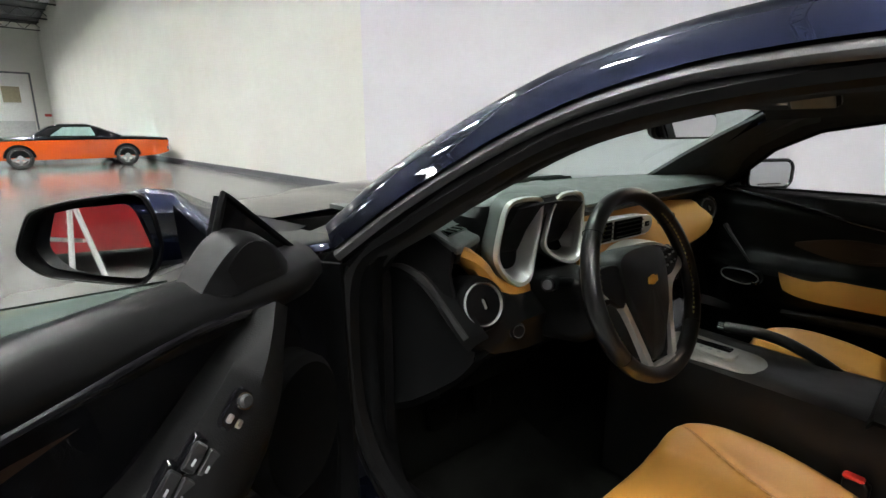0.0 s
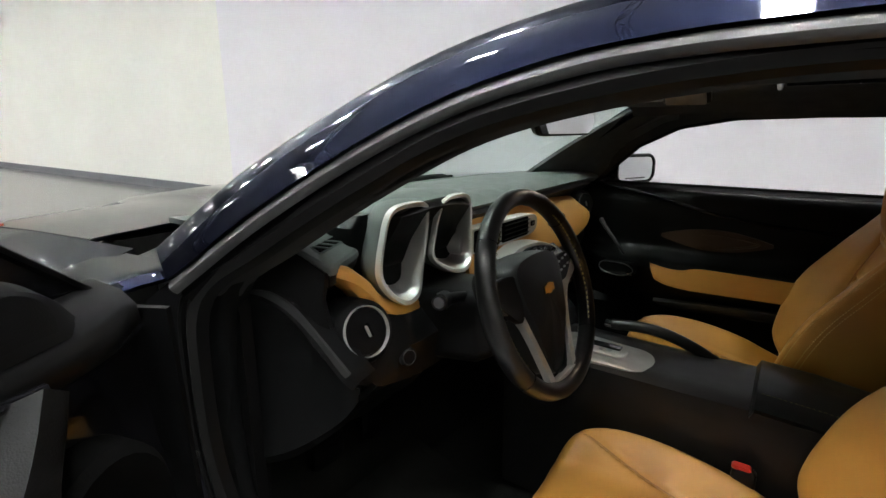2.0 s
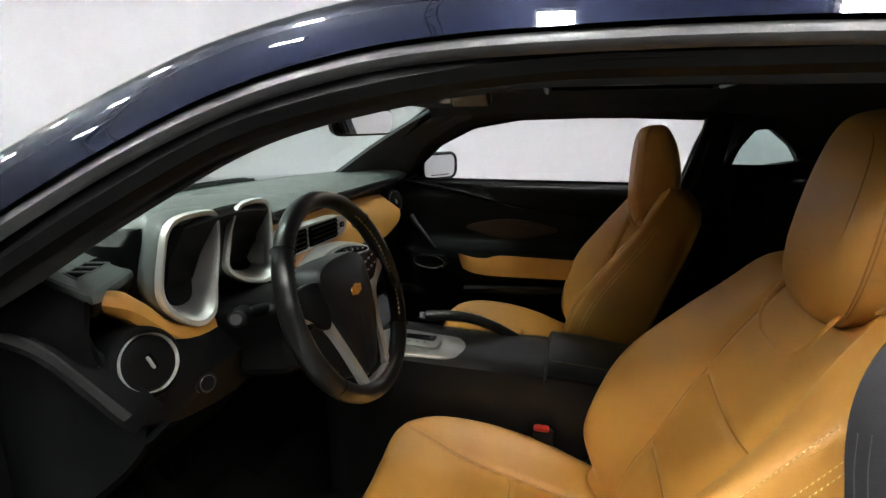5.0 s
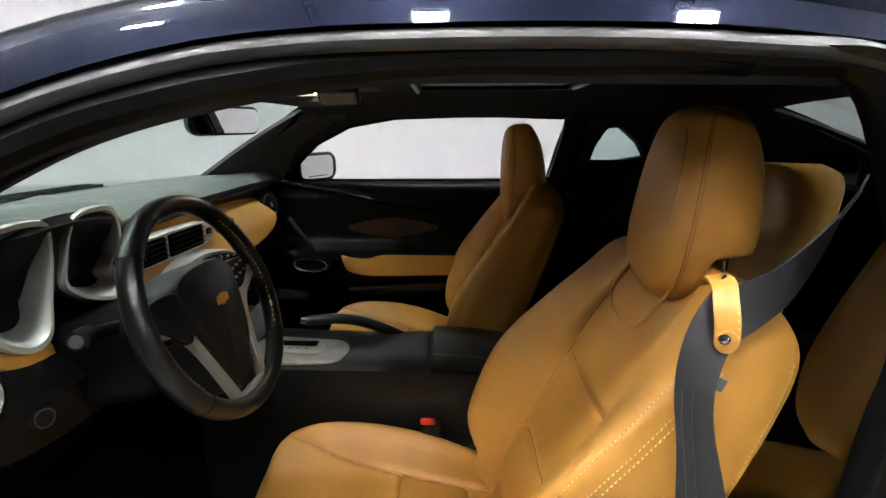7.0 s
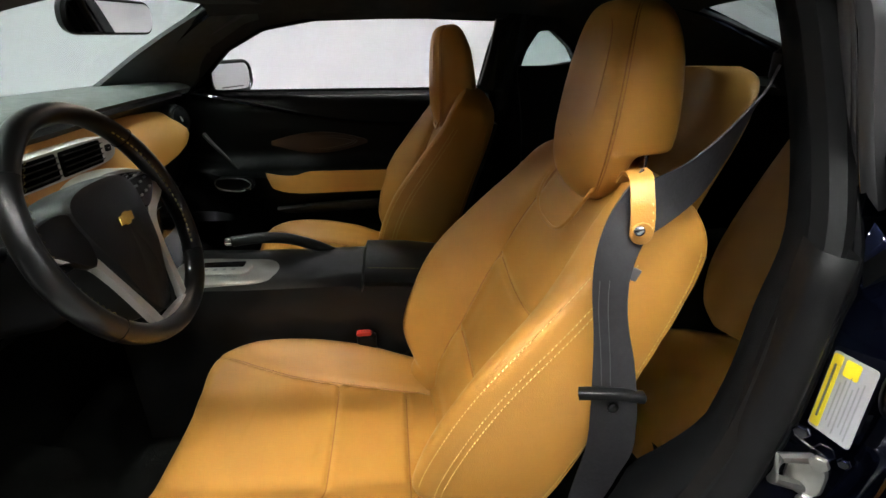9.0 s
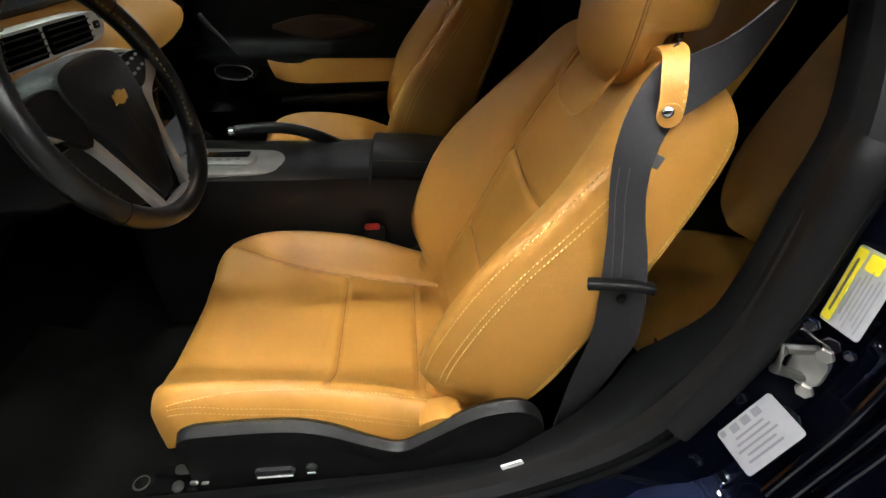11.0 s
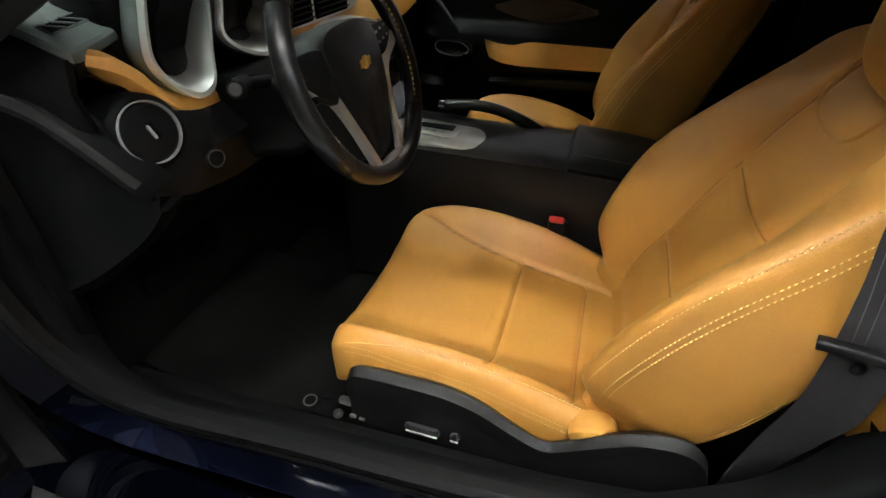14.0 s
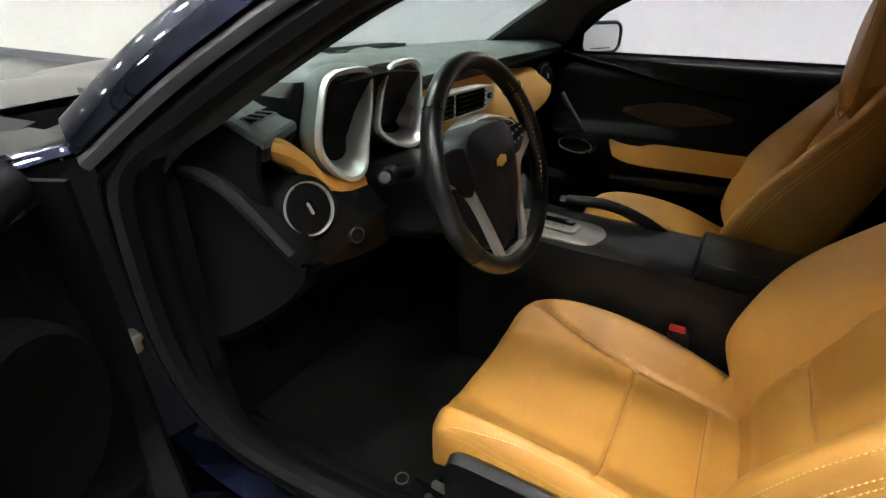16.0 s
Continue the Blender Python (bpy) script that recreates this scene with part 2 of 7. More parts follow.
def circle(r, n=12, ry=None):
    ry = r if ry is None else ry
    return [(r * math.cos(2 * math.pi * i / n), ry * math.sin(2 * math.pi * i / n)) for i in range(n)]


def tube(path, r, n=10, up=(0, 0, 1), closed_path=False, scale=None):
    return sweep(path, circle(r, n), up, closed_path, True, scale)


def rrect(w, h, r, n=4):
    """Rounded rectangle outline, centred."""
    out = []
    for cx, cy, a in ((w / 2 - r, h / 2 - r, 0), (-w / 2 + r, h / 2 - r, 90), (-w / 2 + r, -h / 2 + r, 180), (w / 2 - r, -h / 2 + r, 270)):
        for i in range(n + 1):
            t = radians(a + 90 * i / n)
            out.append((cx + r * math.cos(t), cy + r * math.sin(t)))
    return out


def slab(outline, depth, m, bevel=0.0):
    """An outline of (x, y) pairs made into a plate from z 0 to depth, placed by the matrix m."""
    o = np.array(outline, float)
    c = o.mean(0)
    size = np.abs(o - c).max()
    k = 1 - bevel / size if bevel else 1
    lv = [(k, 0), (1, bevel), (1, depth - bevel), (k, depth)] if bevel else [(1, 0), (1, depth)]
    loops = [[tuple(m @ V(*(c + (q - c) * s), z)) for q in o] for s, z in lv]
    return loft(loops)


def box(cx, cy, cz, sx, sy, sz, r=0.01, m=None):
    """A box with rounded edges, centred."""
    m = m or Matrix()
    r = min(r, sx * 0.49, sy * 0.49, sz * 0.49)
    return slab(rrect(sx, sy, r), sz, m @ Matrix.Translation((cx, cy, cz - sz / 2)), r)


def ball(c, rx, ry, rz, n=16, k=10):
    loops = []
    for i in range(1, k):
        a = math.pi * i / k
        loops.append([(c[0] + rx * math.sin(a) * math.cos(2 * math.pi * j / n), c[1] + ry * math.sin(a) * math.sin(2 * math.pi * j / n), c[2] - rz * math.cos(a)) for j in range(n)])
    return loft(loops)


def surface(fn, nu, nv):
    """An open sheet from fn(u, v), u and v from 0 to 1."""
    return loft([[fn(i / (nu - 1), j / (nv - 1)) for j in range(nv)] for i in range(nu)], False, False)


def thick(vf, t):
    """Gives a sheet thickness along its vertex normals (to the back for positive t)."""
    v, f = vf
    v = np.array([tuple(q) for q in v], float)
    nrm = np.zeros_like(v)
    for q in f:
        a = np.cross(v[q[1]] - v[q[0]], v[q[-1]] - v[q[0]])
        for i in q:
            nrm[i] += a
    nrm /= np.linalg.norm(nrm, axis=1, keepdims=True) + 1e-12
    k = len(v)
    edges = {}
    for q in f:
        for a, b in zip(q, q[1:] + q[:1]):
            edges[(a, b)] = edges.get((b, a)) is None
            if (b, a) in edges:
                edges[(a, b)] = edges[(b, a)] = False
    faces = list(f) + [tuple(i + k for i in q[::-1]) for q in f]
    for (a, b), rim in edges.items():
        if rim:
            faces.append((b, a, a + k, b + k))
    return np.vstack([v, v - nrm * t]), faces


def join(*shapes):
    verts, faces, k = [], [], 0
    for v, f in shapes:
        verts += [tuple(q) for q in v]
        faces += [tuple(i + k for i in q) for q in f]
        k += len(v)
    return verts, faces


def move(vf, m):
    return [tuple(m @ Vector(tuple(q))) for q in vf[0]], vf[1]


def flip_y(vf, c):
    """Mirror image across the plane y = c."""
    return [(q[0], 2 * c - q[1], q[2]) for q in vf[0]], [tuple(q[::-1]) for q in vf[1]]


def part(name, vf, material, parent=None, label="", smooth=40):
    """Links one mesh as an object under a thing or a part."""
    me = bpy.data.meshes.new(name)
    me.from_pydata([tuple(q) for q in vf[0]], [], [tuple(int(i) for i in q) for q in vf[1]])
    bm = bmesh.new()
    bm.from_mesh(me)
    bmesh.ops.recalc_face_normals(bm, faces=bm.faces)
    for f in bm.faces:
        f.smooth = True
    for e in bm.edges:
        if len(e.link_faces) == 2 and e.calc_face_angle(0) > radians(smooth):
            e.smooth = False
    bm.to_mesh(me)
    bm.free()
    me.materials.append(material)
    ob = new(name, me)
    if parent:
        ob.parent = parent
        if parent.type == "EMPTY":
            ob.matrix_parent_inverse = parent.matrix_basis.inverted()
    if label:
        ob["label"] = label
    return ob


def thing(name, at, label, category, group="", kind=""):
    ob = new(name)
    ob.matrix_basis = Matrix.Translation(at)
    ob.empty_display_size = 0.1
    return tagged(ob, label, category, group, kind)


def solid(name, vf, material, label, category="", kind="", group="", smooth=40):
    return tagged(part(name, vf, material, None, "", smooth), label, category, group, kind)


def dashes(path, normals, length, gap, w, h):
    """Small stitches laid along a path on a surface."""
    p = np.array(path, float)
    nr = np.array(normals, float)
    run = np.r_[0, np.cumsum(np.linalg.norm(np.diff(p, axis=0), axis=1))]
    at = np.arange(gap, run[-1] - length, length + gap)
    shapes = []
    for s in at:
        a = np.array([np.interp(s, run, p[:, j]) for j in range(3)])
        b = np.array([np.interp(s + length, run, p[:, j]) for j in range(3)])
        n = np.array([np.interp(s, run, nr[:, j]) for j in range(3)])
        n /= np.linalg.norm(n) + 1e-12
        t = (b - a) / (np.linalg.norm(b - a) + 1e-12)
        c = np.cross(n, t)
        mid = (a + b) / 2 + n * h
        v = [a - c * w, a + c * w, mid - c * w * 1.2, mid + c * w * 1.2, b - c * w, b + c * w]
        shapes.append((v, [(0, 1, 3, 2), (2, 3, 5, 4)]))
    return join(*shapes)


# ---- the hall ----
WY = 4.80
solid("floor", box(-19, -10.2, -0.1, 80, 30.4, 0.2, 0.005), CONCRETE, "polished grey concrete hall floor with soft reflections", "floor", "structure")
solid("wall_north", box(-32.65, WY + 0.15, 5, 50.7, 0.3, 10.2, 0.005), WALL_CREAM, "tall plain cream white painted wall", "wall", "structure")
solid("wall_north_studio", box(6.85, WY + 0.1, 5, 28.3, 0.3, 10.2, 0.005), WALL_LILAC, "tall smooth cool white painted wall", "wall", "structure")
solid("wall_west", box(-58.1, -10.2, 5, 0.3, 30.4, 10.2, 0.005), WALL_CREAM, "white end wall of the hall", "wall", "structure")
solid("wall_east", box(20.9, -10.2, 5, 0.3, 30.4, 10.2, 0.005), WALL_CREAM, "white end wall of the hall", "wall", "structure")
# Unseen south wall, kept dark to cut bounce light and reflections on the car.
solid("wall_south", box(-19, -25.3, 5, 80, 0.3, 10.2, 0.005), WALL_GREY, "unseen side wall of the hall, kept dark to cut bounce light", "wall", "structure")
solid("ceiling", box(-19, -10.2, 10.15, 80, 30.4, 0.3, 0.005), DECK, "dark grey corrugated metal roof deck", "ceiling", "structure")
solid("baseboard", box(-32.65, WY - 0.012, 0.075, 50.6, 0.02, 0.15, 0.004), BASE_GREY, "grey vinyl base along the wall", "baseboard", "structure")

# open-web roof joists
for k, x in enumerate(range(-56, 20, 6)):
    shapes = [box(x, -10.2, 9.9, 0.12, 30, 0.08, 0.01), box(x, -10.2, 9.25, 0.12, 30, 0.08, 0.01)]
    for i in range(24):
        y0 = -25 + i * 1.25
        shapes.append(tube([(x, y0, 9.25), (x, y0 + 0.62, 9.9), (x, y0 + 1.25, 9.25)], 0.03, 5, up=(1, 0, 0)))
    solid("roof_joist", join(*shapes), TRUSS, "dark painted open-web steel roof joist", "roof joist", "structure", "roof joists")


def ceiling_light(x, y):
    t = thing("ceiling_light", (x, y, 9.16), "white square LED light hung from the roof deck", "ceiling light", "rows of hall lights")
    part("housing", box(x, y, 9.20, 0.62, 0.44, 0.06, 0.01), WHITE_PAINT, t)
    part("diffuser", box(x, y, 9.155, 0.56, 0.38, 0.03, 0.008), LAMP_GLOW, t, "glowing diffuser")
    # Unseen skirts and a blade, added to hold back low-angle lamp light.
    for dy in (-0.205, 0.205):
        part("side_skirt", box(x, y + dy, 9.065, 0.62, 0.012, 0.29, 0.004), SKIRT, t, "dark side skirt added to cut low-angle lamp light")
    part("louvre_blade", box(x, y, 9.09, 0.010, 0.39, 0.11, 0.003), SKIRT, t)
    for dx in (-0.302, 0.302):
        part("end_skirt", box(x + dx, y, 9.10, 0.012, 0.39, 0.16, 0.004), SKIRT, t)
    for dx in (-0.22, 0.22):
        part("hanger", tube([(x + dx, y, 9.22), (x + dx, y, 10.02)], 0.006, 6, up=(1, 0, 0)), STEEL, t)
    return t


first = ceiling_light(-52.0, -2.35)
for i in range(18):
    for j in range(4):
        if (i, j) != (0, 1) and (j or i < 14):
            copy_thing(first, Matrix.Translation((-52.0 + i * 4.0, 0.75 - j * 3.1, 9.16)))

# service door in the end wall
d = thing("door_1", (-57.9, 0.9, 0), "white service door with a small window and grey lower panel", "door", "", "structure")
part("leaf", box(-57.88, 0.9, 3.85, 0.08, 5.2, 3.9, 0.02), WHITE_PAINT, d)
part("lower_panel", box(-57.86, 0.9, 0.95, 0.08, 5.2, 1.88, 0.02), mat("pale_grey_panel", (0.5, 0.51, 0.5), 0.5), d)
part("door_window", box(-57.84, 2.2, 4.1, 0.06, 1.25, 1.35, 0.05), mat("dull_amber_glass", (0.30, 0.26, 0.18), 0.15), d, "dull window pane")
part("window_frame", sweep([(-57.80, 1.55, 3.4), (-57.80, 2.85, 3.4), (-57.80, 2.85, 4.8), (-57.80, 1.55, 4.8)], circle(0.06, 6), up=(1, 0, 0), closed_path=True), WHITE_PAINT, d)
part("post", tube([(-57.8, 3.65, 0), (-57.8, 3.65, 5.95)], 0.07, 8, up=(1, 0, 0)), BASE_GREY, d)
part("rail", tube([(-57.8, 3.7, 5.9), (-57.8, -2.0, 5.9)], 0.07, 8), BASE_GREY, d)
solid("exit_sign", box(-57.85, 4.5, 2.4, 0.1, 0.5, 0.22, 0.02), RED_PLASTIC, "small red exit sign on the end wall", "exit sign")


# ---- other cars in the hall ----
def wheel_set(parent, c, r, w, axis, rim_mat, spokes=5):
    """A wheel with its tyre as the part, and rim and spokes on it."""
    m = Matrix.Translation(c) @ Matrix.Rotation(radians(90), 4, "X" if axis == "y" else "Y")
    prof = [(r * 0.66, -w / 2), (r * 0.93, -w / 2), (r, -w * 0.36), (r, w * 0.36), (r * 0.93, w / 2), (r * 0.66, w / 2)]
    n = 28
    ty = part("wheel", move(loft([[(a * math.cos(2 * math.pi * i / n), a * math.sin(2 * math.pi * i / n), b) for a, b in prof] for i in range(n)], True, False, True), m), TYRE, parent, "black rubber tyre on an alloy wheel")
    lip = [(r * 0.62, -w * 0.40), (r * 0.76, -w * 0.51), (r * 0.76, w * 0.51), (r * 0.62, w * 0.40)]
    part("rim", move(loft([[(a * math.cos(2 * math.pi * i / n), a * math.sin(2 * math.pi * i / n), b) for a, b in lip] for i in range(n)], True, False, True), m), rim_mat, ty)
    part("hub", move(slab(circle(r * 0.22, 12), w * 0.9, Matrix.Translation((0, 0, -w * 0.35)), 0.008), m), rim_mat, ty)
    for k in range(spokes):
        a = Matrix.Rotation(2 * math.pi * k / spokes, 4, "Z")
        part("spoke", move(box(r * 0.40, 0, 0, r * 0.56, r * 0.20, w * 0.8, 0.01), m @ a), rim_mat, ty)
    part("brake_disc", move(slab(circle(r * 0.5, 20), 0.02, Matrix.Translation((0, 0, -0.01))), m), STEEL, ty)
    return ty


def old_car(name, cx, y0, label, low, high, pickup, category):
    """A classic car that stands across the hall, nose towards -y."""
    t = thing(name, (cx, y0 + 2.6, 0), label, category)
    ys = [0.0, 0.06, 0.3, 1.0, 1.7, 2.7, 3.6, 4.3, 5.0, 5.28, 5.33]
    top = [0.78, 0.86, 0.90, 0.92, 0.94, 0.95, 0.95, 0.94, 0.90, 0.88, 0.80]
    half = [0.80, 0.92, 0.97, 1.0, 1.0, 1.0, 1.0, 1.0, 0.97, 0.93, 0.86]
    bot = [0.45, 0.36, 0.30, 0.26, 0.26, 0.26, 0.26, 0.28, 0.34, 0.42, 0.48]
    def band(f0, f1, inset):
        loops = []
        for y, zt, h, zb in zip(ys, top, half, bot):
            a, b = zb + (zt - zb) * f0, zb + (zt - zb) * f1
            h2 = h - inset
            loops.append([(cx + sx * h2 * k, y0 + y, z) for sx, k, z in ((1, 0.97, a), (1, 1.0, a + (b - a) * 0.5), (1, 0.97, b), (1, 0.86, b + 0.02 * (f1 > 0.9)), (-1, 0.86, b + 0.02 * (f1 > 0.9)), (-1, 0.97, b), (-1, 1.0, a + (b - a) * 0.5), (-1, 0.97, a))])
        return loft(loops)
    part("body", band(0.0, 0.86, 0.0), low, t)
    part("upper_panel", band(0.865, 1.0, 0.006), high, t)
    cab = [(1.55, 0.94, 0.90), (2.05, 1.26, 0.74), (2.35, 1.34, 0.68), (3.05, 1.34, 0.66), (3.3, 1.26, 0.70), (3.95 if not pickup else 4.0, 0.96, 0.86)]
    loops = [[(cx + s * h * k, y0 + y, z - d) for s, k, d in ((1, 1.0, (z - 0.93) * 1.0), (1, 0.97, 0.05), (1, 0.88, 0.0), (-1, 0.88, 0.0), (-1, 0.97, 0.05), (-1, 1.0, (z - 0.93) * 1.0))] for y, z, h in cab]
    part("roof", loft(loops), high if pickup else GLOSS_BLACK, t)
    for s in (1, -1):
        q = [(y0 + 2.02, 0.98), (y0 + 2.38, 1.24), (y0 + 3.1, 1.25), (y0 + 3.2, 0.98)]
        lp = [[(cx + s * (0.88 - (z - 0.93) * 0.35 + o), y, z) for y, z in q] for o in (0.0, 0.03)]
        part("side_window", loft(lp), PANE_REFLECTION, t)
        for y in (1.22, 4.0):
            arch = [(y0 + y + 0.39 * math.cos(a), 0.34 + 0.39 * math.sin(a)) for a in np.linspace(0, math.pi, 13)]
            part("wheel_arch", loft([[(cx + s * (1.005 + o), yy, zz) for yy, zz in arch] for o in (-0.25, 0.0)]), GLOSS_BLACK, t)
            wheel_set(t, (cx + s * 0.90, y0 + y, 0.335), 0.335, 0.22, "x", ALLOY)
    part("rear_bumper", sweep([(cx - 0.95, y0 + 5.25, 0.55), (cx - 0.6, y0 + 5.42, 0.55), (cx + 0.6, y0 + 5.42, 0.55), (cx + 0.95, y0 + 5.25, 0.55)], rrect(0.06, 0.14, 0.025), up=(0, 0, 1)), CHROME, t)
    part("front_bumper", sweep([(cx - 0.95, y0 + 0.1, 0.5), (cx - 0.6, y0 - 0.06, 0.5), (cx + 0.6, y0 - 0.06, 0.5), (cx + 0.95, y0 + 0.1, 0.5)], rrect(0.06, 0.14, 0.025), up=(0, 0, 1)), CHROME, t)
    return t


old_car("pickup_coupe", -20.3, -0.75, "orange vintage pickup coupe with black roof and upper panels", ORANGE, GLOSS_BLACK, True, "car")
old_car("vintage_coupe", -23.2, -0.55, "turquoise vintage coupe with a black roof parked beside the orange car", MINT, MINT, False, "car")
rc = old_car("red_car", 0.0, 0.0, "deep red car parked on the hall floor", RED_PAINT, RED_PAINT, False, "car")
rc.matrix_basis = Matrix.Translation((2.75, -7.0, 0)) @ Matrix.Rotation(radians(-65), 4, "Z") @ Matrix.Scale(1.08, 4) @ Matrix.Translation((0, -0.05, 0))

tr = thing("trestle", (1.0, -3.7, 0), "white painted A-frame trestle standing on the hall floor", "trestle")
APEX = ((1.05, -3.39), (0.93, -4.02))
for ax_, ay in APEX:
    for e in (-0.05, 0.27):
        part("leg", tube([(ax_ + 0.906 * e, ay + 0.423 * e, 0.0), (ax_ + 0.03 * e, ay + 0.02 * e, 0.99)], 0.018, 8, up=(0, 1, 0)), WHITE_PAINT, tr)
    part("cap", box(ax_, ay, 1.0, 0.07, 0.06, 0.06, 0.01), STEEL, tr)
for name, z, r in (("top_bar", 1.04, 0.02), ("rail", 0.70, 0.014), ("rail", 0.30, 0.014)):
    part(name, tube([(APEX[0][0] + 0.05, APEX[0][1] + 0.03, z), (APEX[1][0] + 0.05, APEX[1][1] + 0.03, z)], r, 8), WHITE_PAINT if r > 0.018 else STEEL, tr)


# ---- the coupe: shell ----
CY = 0.955                                   # centre plane of the car
car = thing("coupe_car", (0.3, CY, 0.0), "dark blue metallic coupe with tan leather interior and open driver door", "car")


def both(name, vf, material, label=""):
    part(name, vf, material, car, label)
    part(name, flip_y(vf, CY), material, car, label)


# roof-side line over the door (outer edge of the weatherstrip), crown of the pillar, and edge of the glass or roof panel
RAIL = [(-0.43, 0.095, 0.915), (-0.372, 0.130, 0.962), (-0.274, 0.196, 1.052), (-0.145, 0.263, 1.142), (-0.02, 0.312, 1.206), (0.107, 0.340, 1.243), (0.21, 0.351, 1.257), (0.32, 0.354, 1.262), (0.485, 0.355, 1.263), (0.645, 0.350, 1.257), (0.78, 0.338, 1.240), (0.95, 0.325, 1.220), (1.25, 0.300, 1.155), (1.7, 0.24, 1.00)]
CROWN = [(-0.51, 0.13, 0.955), (-0.445, 0.162, 1.010), (-0.350, 0.230, 1.108), (-0.212, 0.305, 1.202), (-0.070, 0.362, 1.275), (0.085, 0.398, 1.314), (0.20, 0.410, 1.326), (0.32, 0.414, 1.331), (0.485, 0.415, 1.332), (0.645, 0.411, 1.327), (0.79, 0.400, 1.311), (0.98, 0.390, 1.288), (1.30, 0.370, 1.22), (1.78, 0.32, 1.05)]
INNER = [(-0.55, 0.17, 0.965), (-0.475, 0.205, 1.012), (-0.375, 0.275, 1.112), (-0.235, 0.350, 1.210), (-0.09, 0.415, 1.290), (0.05, 0.50, 1.338), (0.18, 0.52, 1.352), (0.32, 0.53, 1.358), (0.485, 0.53, 1.360), (0.645, 0.53, 1.354), (0.82, 0.52, 1.335), (1.02, 0.515, 1.315), (1.35, 0.50, 1.255), (1.84, 0.45, 1.06)]
N = 60
rail, crown, inner = spline(RAIL, N), spline(CROWN, N), spline(INNER, N)
low = np.clip((0.3 - rail[:, :1]) / 0.3, 0, 1)
crown = rail + (crown - rail) * (0.90 - 0.10 * low)
inner = inner - np.array([0, 0, 0.040]) - (inner - rail) * 0.12 * low
wl = [p for p in inner if p[0] < 0.04]
K0 = int(np.argmax(rail[:, 0] > -0.392))
rail, crown, inner = rail[K0:], crown[K0:], inner[K0:]
N = len(rail)
def bow(a, c):
    """Even points over the curved section of the roof side."""
    return spline([a, (a + c) / 2 + np.array([0, -0.0045, 0.0045]), c, c + np.array([0.0, 0.05, 0.004])], 14)
rows = np.array([bow(a, c) for a, c in zip(rail, crown)])
band = loft([rail + np.array([0, 0.03, 0.006])] + [rows[:, k] for k in range(14)] + [inner * 0.5 + rows[:, 13] * 0.5 + np.array([0, 0, 0.004]), inner, inner + np.array([0, 0.01, -0.03])], False, False)
both("roof_side", band, BLUE_PAINT, "dark blue roof side with mirror-like reflections")

# roof skin
IDX = [i for i in range(N) if 0.02 < inner[i][0] < 1.36]
def roof_at(u, v, drop=0.0):
    p = inner[IDX[0]] * (1 - u) + inner[IDX[-1]] * u
    k = u * (len(IDX) - 1)
    i = min(int(k), len(IDX) - 2)
    p = inner[IDX[i]] * (1 - (k - i)) + inner[IDX[i + 1]] * (k - i)
    y = p[1] + (2 * CY - 2 * p[1]) * v
    return (p[0], y, p[2] + 0.016 * math.sin(math.pi * v) - drop)
part("roof", thick(surface(lambda u, v: roof_at(u, v, 0.002), 24, 24), 0.02), BLUE_PAINT, car, "dark blue roof panel")

# hood and front fenders
def front_section(x, w, zf, zh, zc):
    """Half outline from sill to the middle of the hood."""
    return [(x, CY - w * k, z) for k, z in ((0.97, 0.22), (1.0, 0.36), (1.0, 0.60), (0.985, zf - 0.07), (0.93, zf), (0.84, zh - 0.005), (0.62, zh + 0.004), (0.42, zc - 0.018), (0.34, zc), (0.0, zc + 0.006))]
SECT = [(-2.18, 0.62, 0.60, 0.66, 0.67), (-2.08, 0.80, 0.72, 0.76, 0.77), (-1.9, 0.89, 0.80, 0.83, 0.845), (-1.6, 0.93, 0.86, 0.89, 0.915), (-1.25, 0.955, 0.90, 0.935, 0.965), (-0.95, 0.955, 0.92, 0.957, 0.988), (-0.7, 0.945, 0.93, 0.968, 0.994), (-0.56, 0.93, 0.935, 0.97, 0.99)]
half = [front_section(*s) for s in SECT]
fender = loft([spline(h[:6], 22) for h in half], False, False)
both("front_fender", thick(fender, 0.006), BLUE_PAINT, "dark blue front fender")
hood = loft([np.vstack([spline(h[5:], 18), spline([(q[0], 2 * CY - q[1], q[2]) for q in h[5:]][::-1], 18)[1:]]) for h in half[:-1]], False, False)
part("hood", thick(hood, 0.008), BLUE_PAINT, car, "dark blue hood with a raised centre")
part("front_bumper", loft([[(-2.24, CY - w, z) for z in (0.2, 0.42, 0.64)] if abs(w) < 0.55 else [(-2.05, CY - w, z) for z in (0.22, 0.42, 0.66)] for w in (-0.86, -0.5, 0, 0.5, 0.86)], False, False), BLUE_PAINT, car)
# cowl between hood and windshield
part("cowl", thick(surface(lambda u, v: (-0.73 + 0.20 * u + 0.16 * (abs(2 * v - 1) ** 2), 0.17 + (2 * CY - 0.34) * v, 0.972 + 0.012 * u - 0.03 * (abs(2 * v - 1) ** 3)), 6, 24), 0.01), BLACK_PLASTIC, car)
def fender_end(u, v):
    """Fender shoulder that runs back to the foot of the pillar."""
    y = np.interp(v, [0, 0.15, 0.3, 0.45, 0.7, 1], [0.046, 0.052, 0.060, 0.074, 0.112, 0.160])
    z = np.interp(v, [0, 0.15, 0.3, 0.45, 0.7, 1], [0.860, 0.905, 0.935, 0.950, 0.960, 0.967])
    x1 = np.interp(y, [0.05, 0.078, 0.127, 0.160], [-0.425, -0.416, -0.388, -0.392])
    return (-0.60 + (x1 + 0.60) * u, y, z - 0.010 * max(0, u - 0.93) / 0.07 - 0.012 * (1 - u))
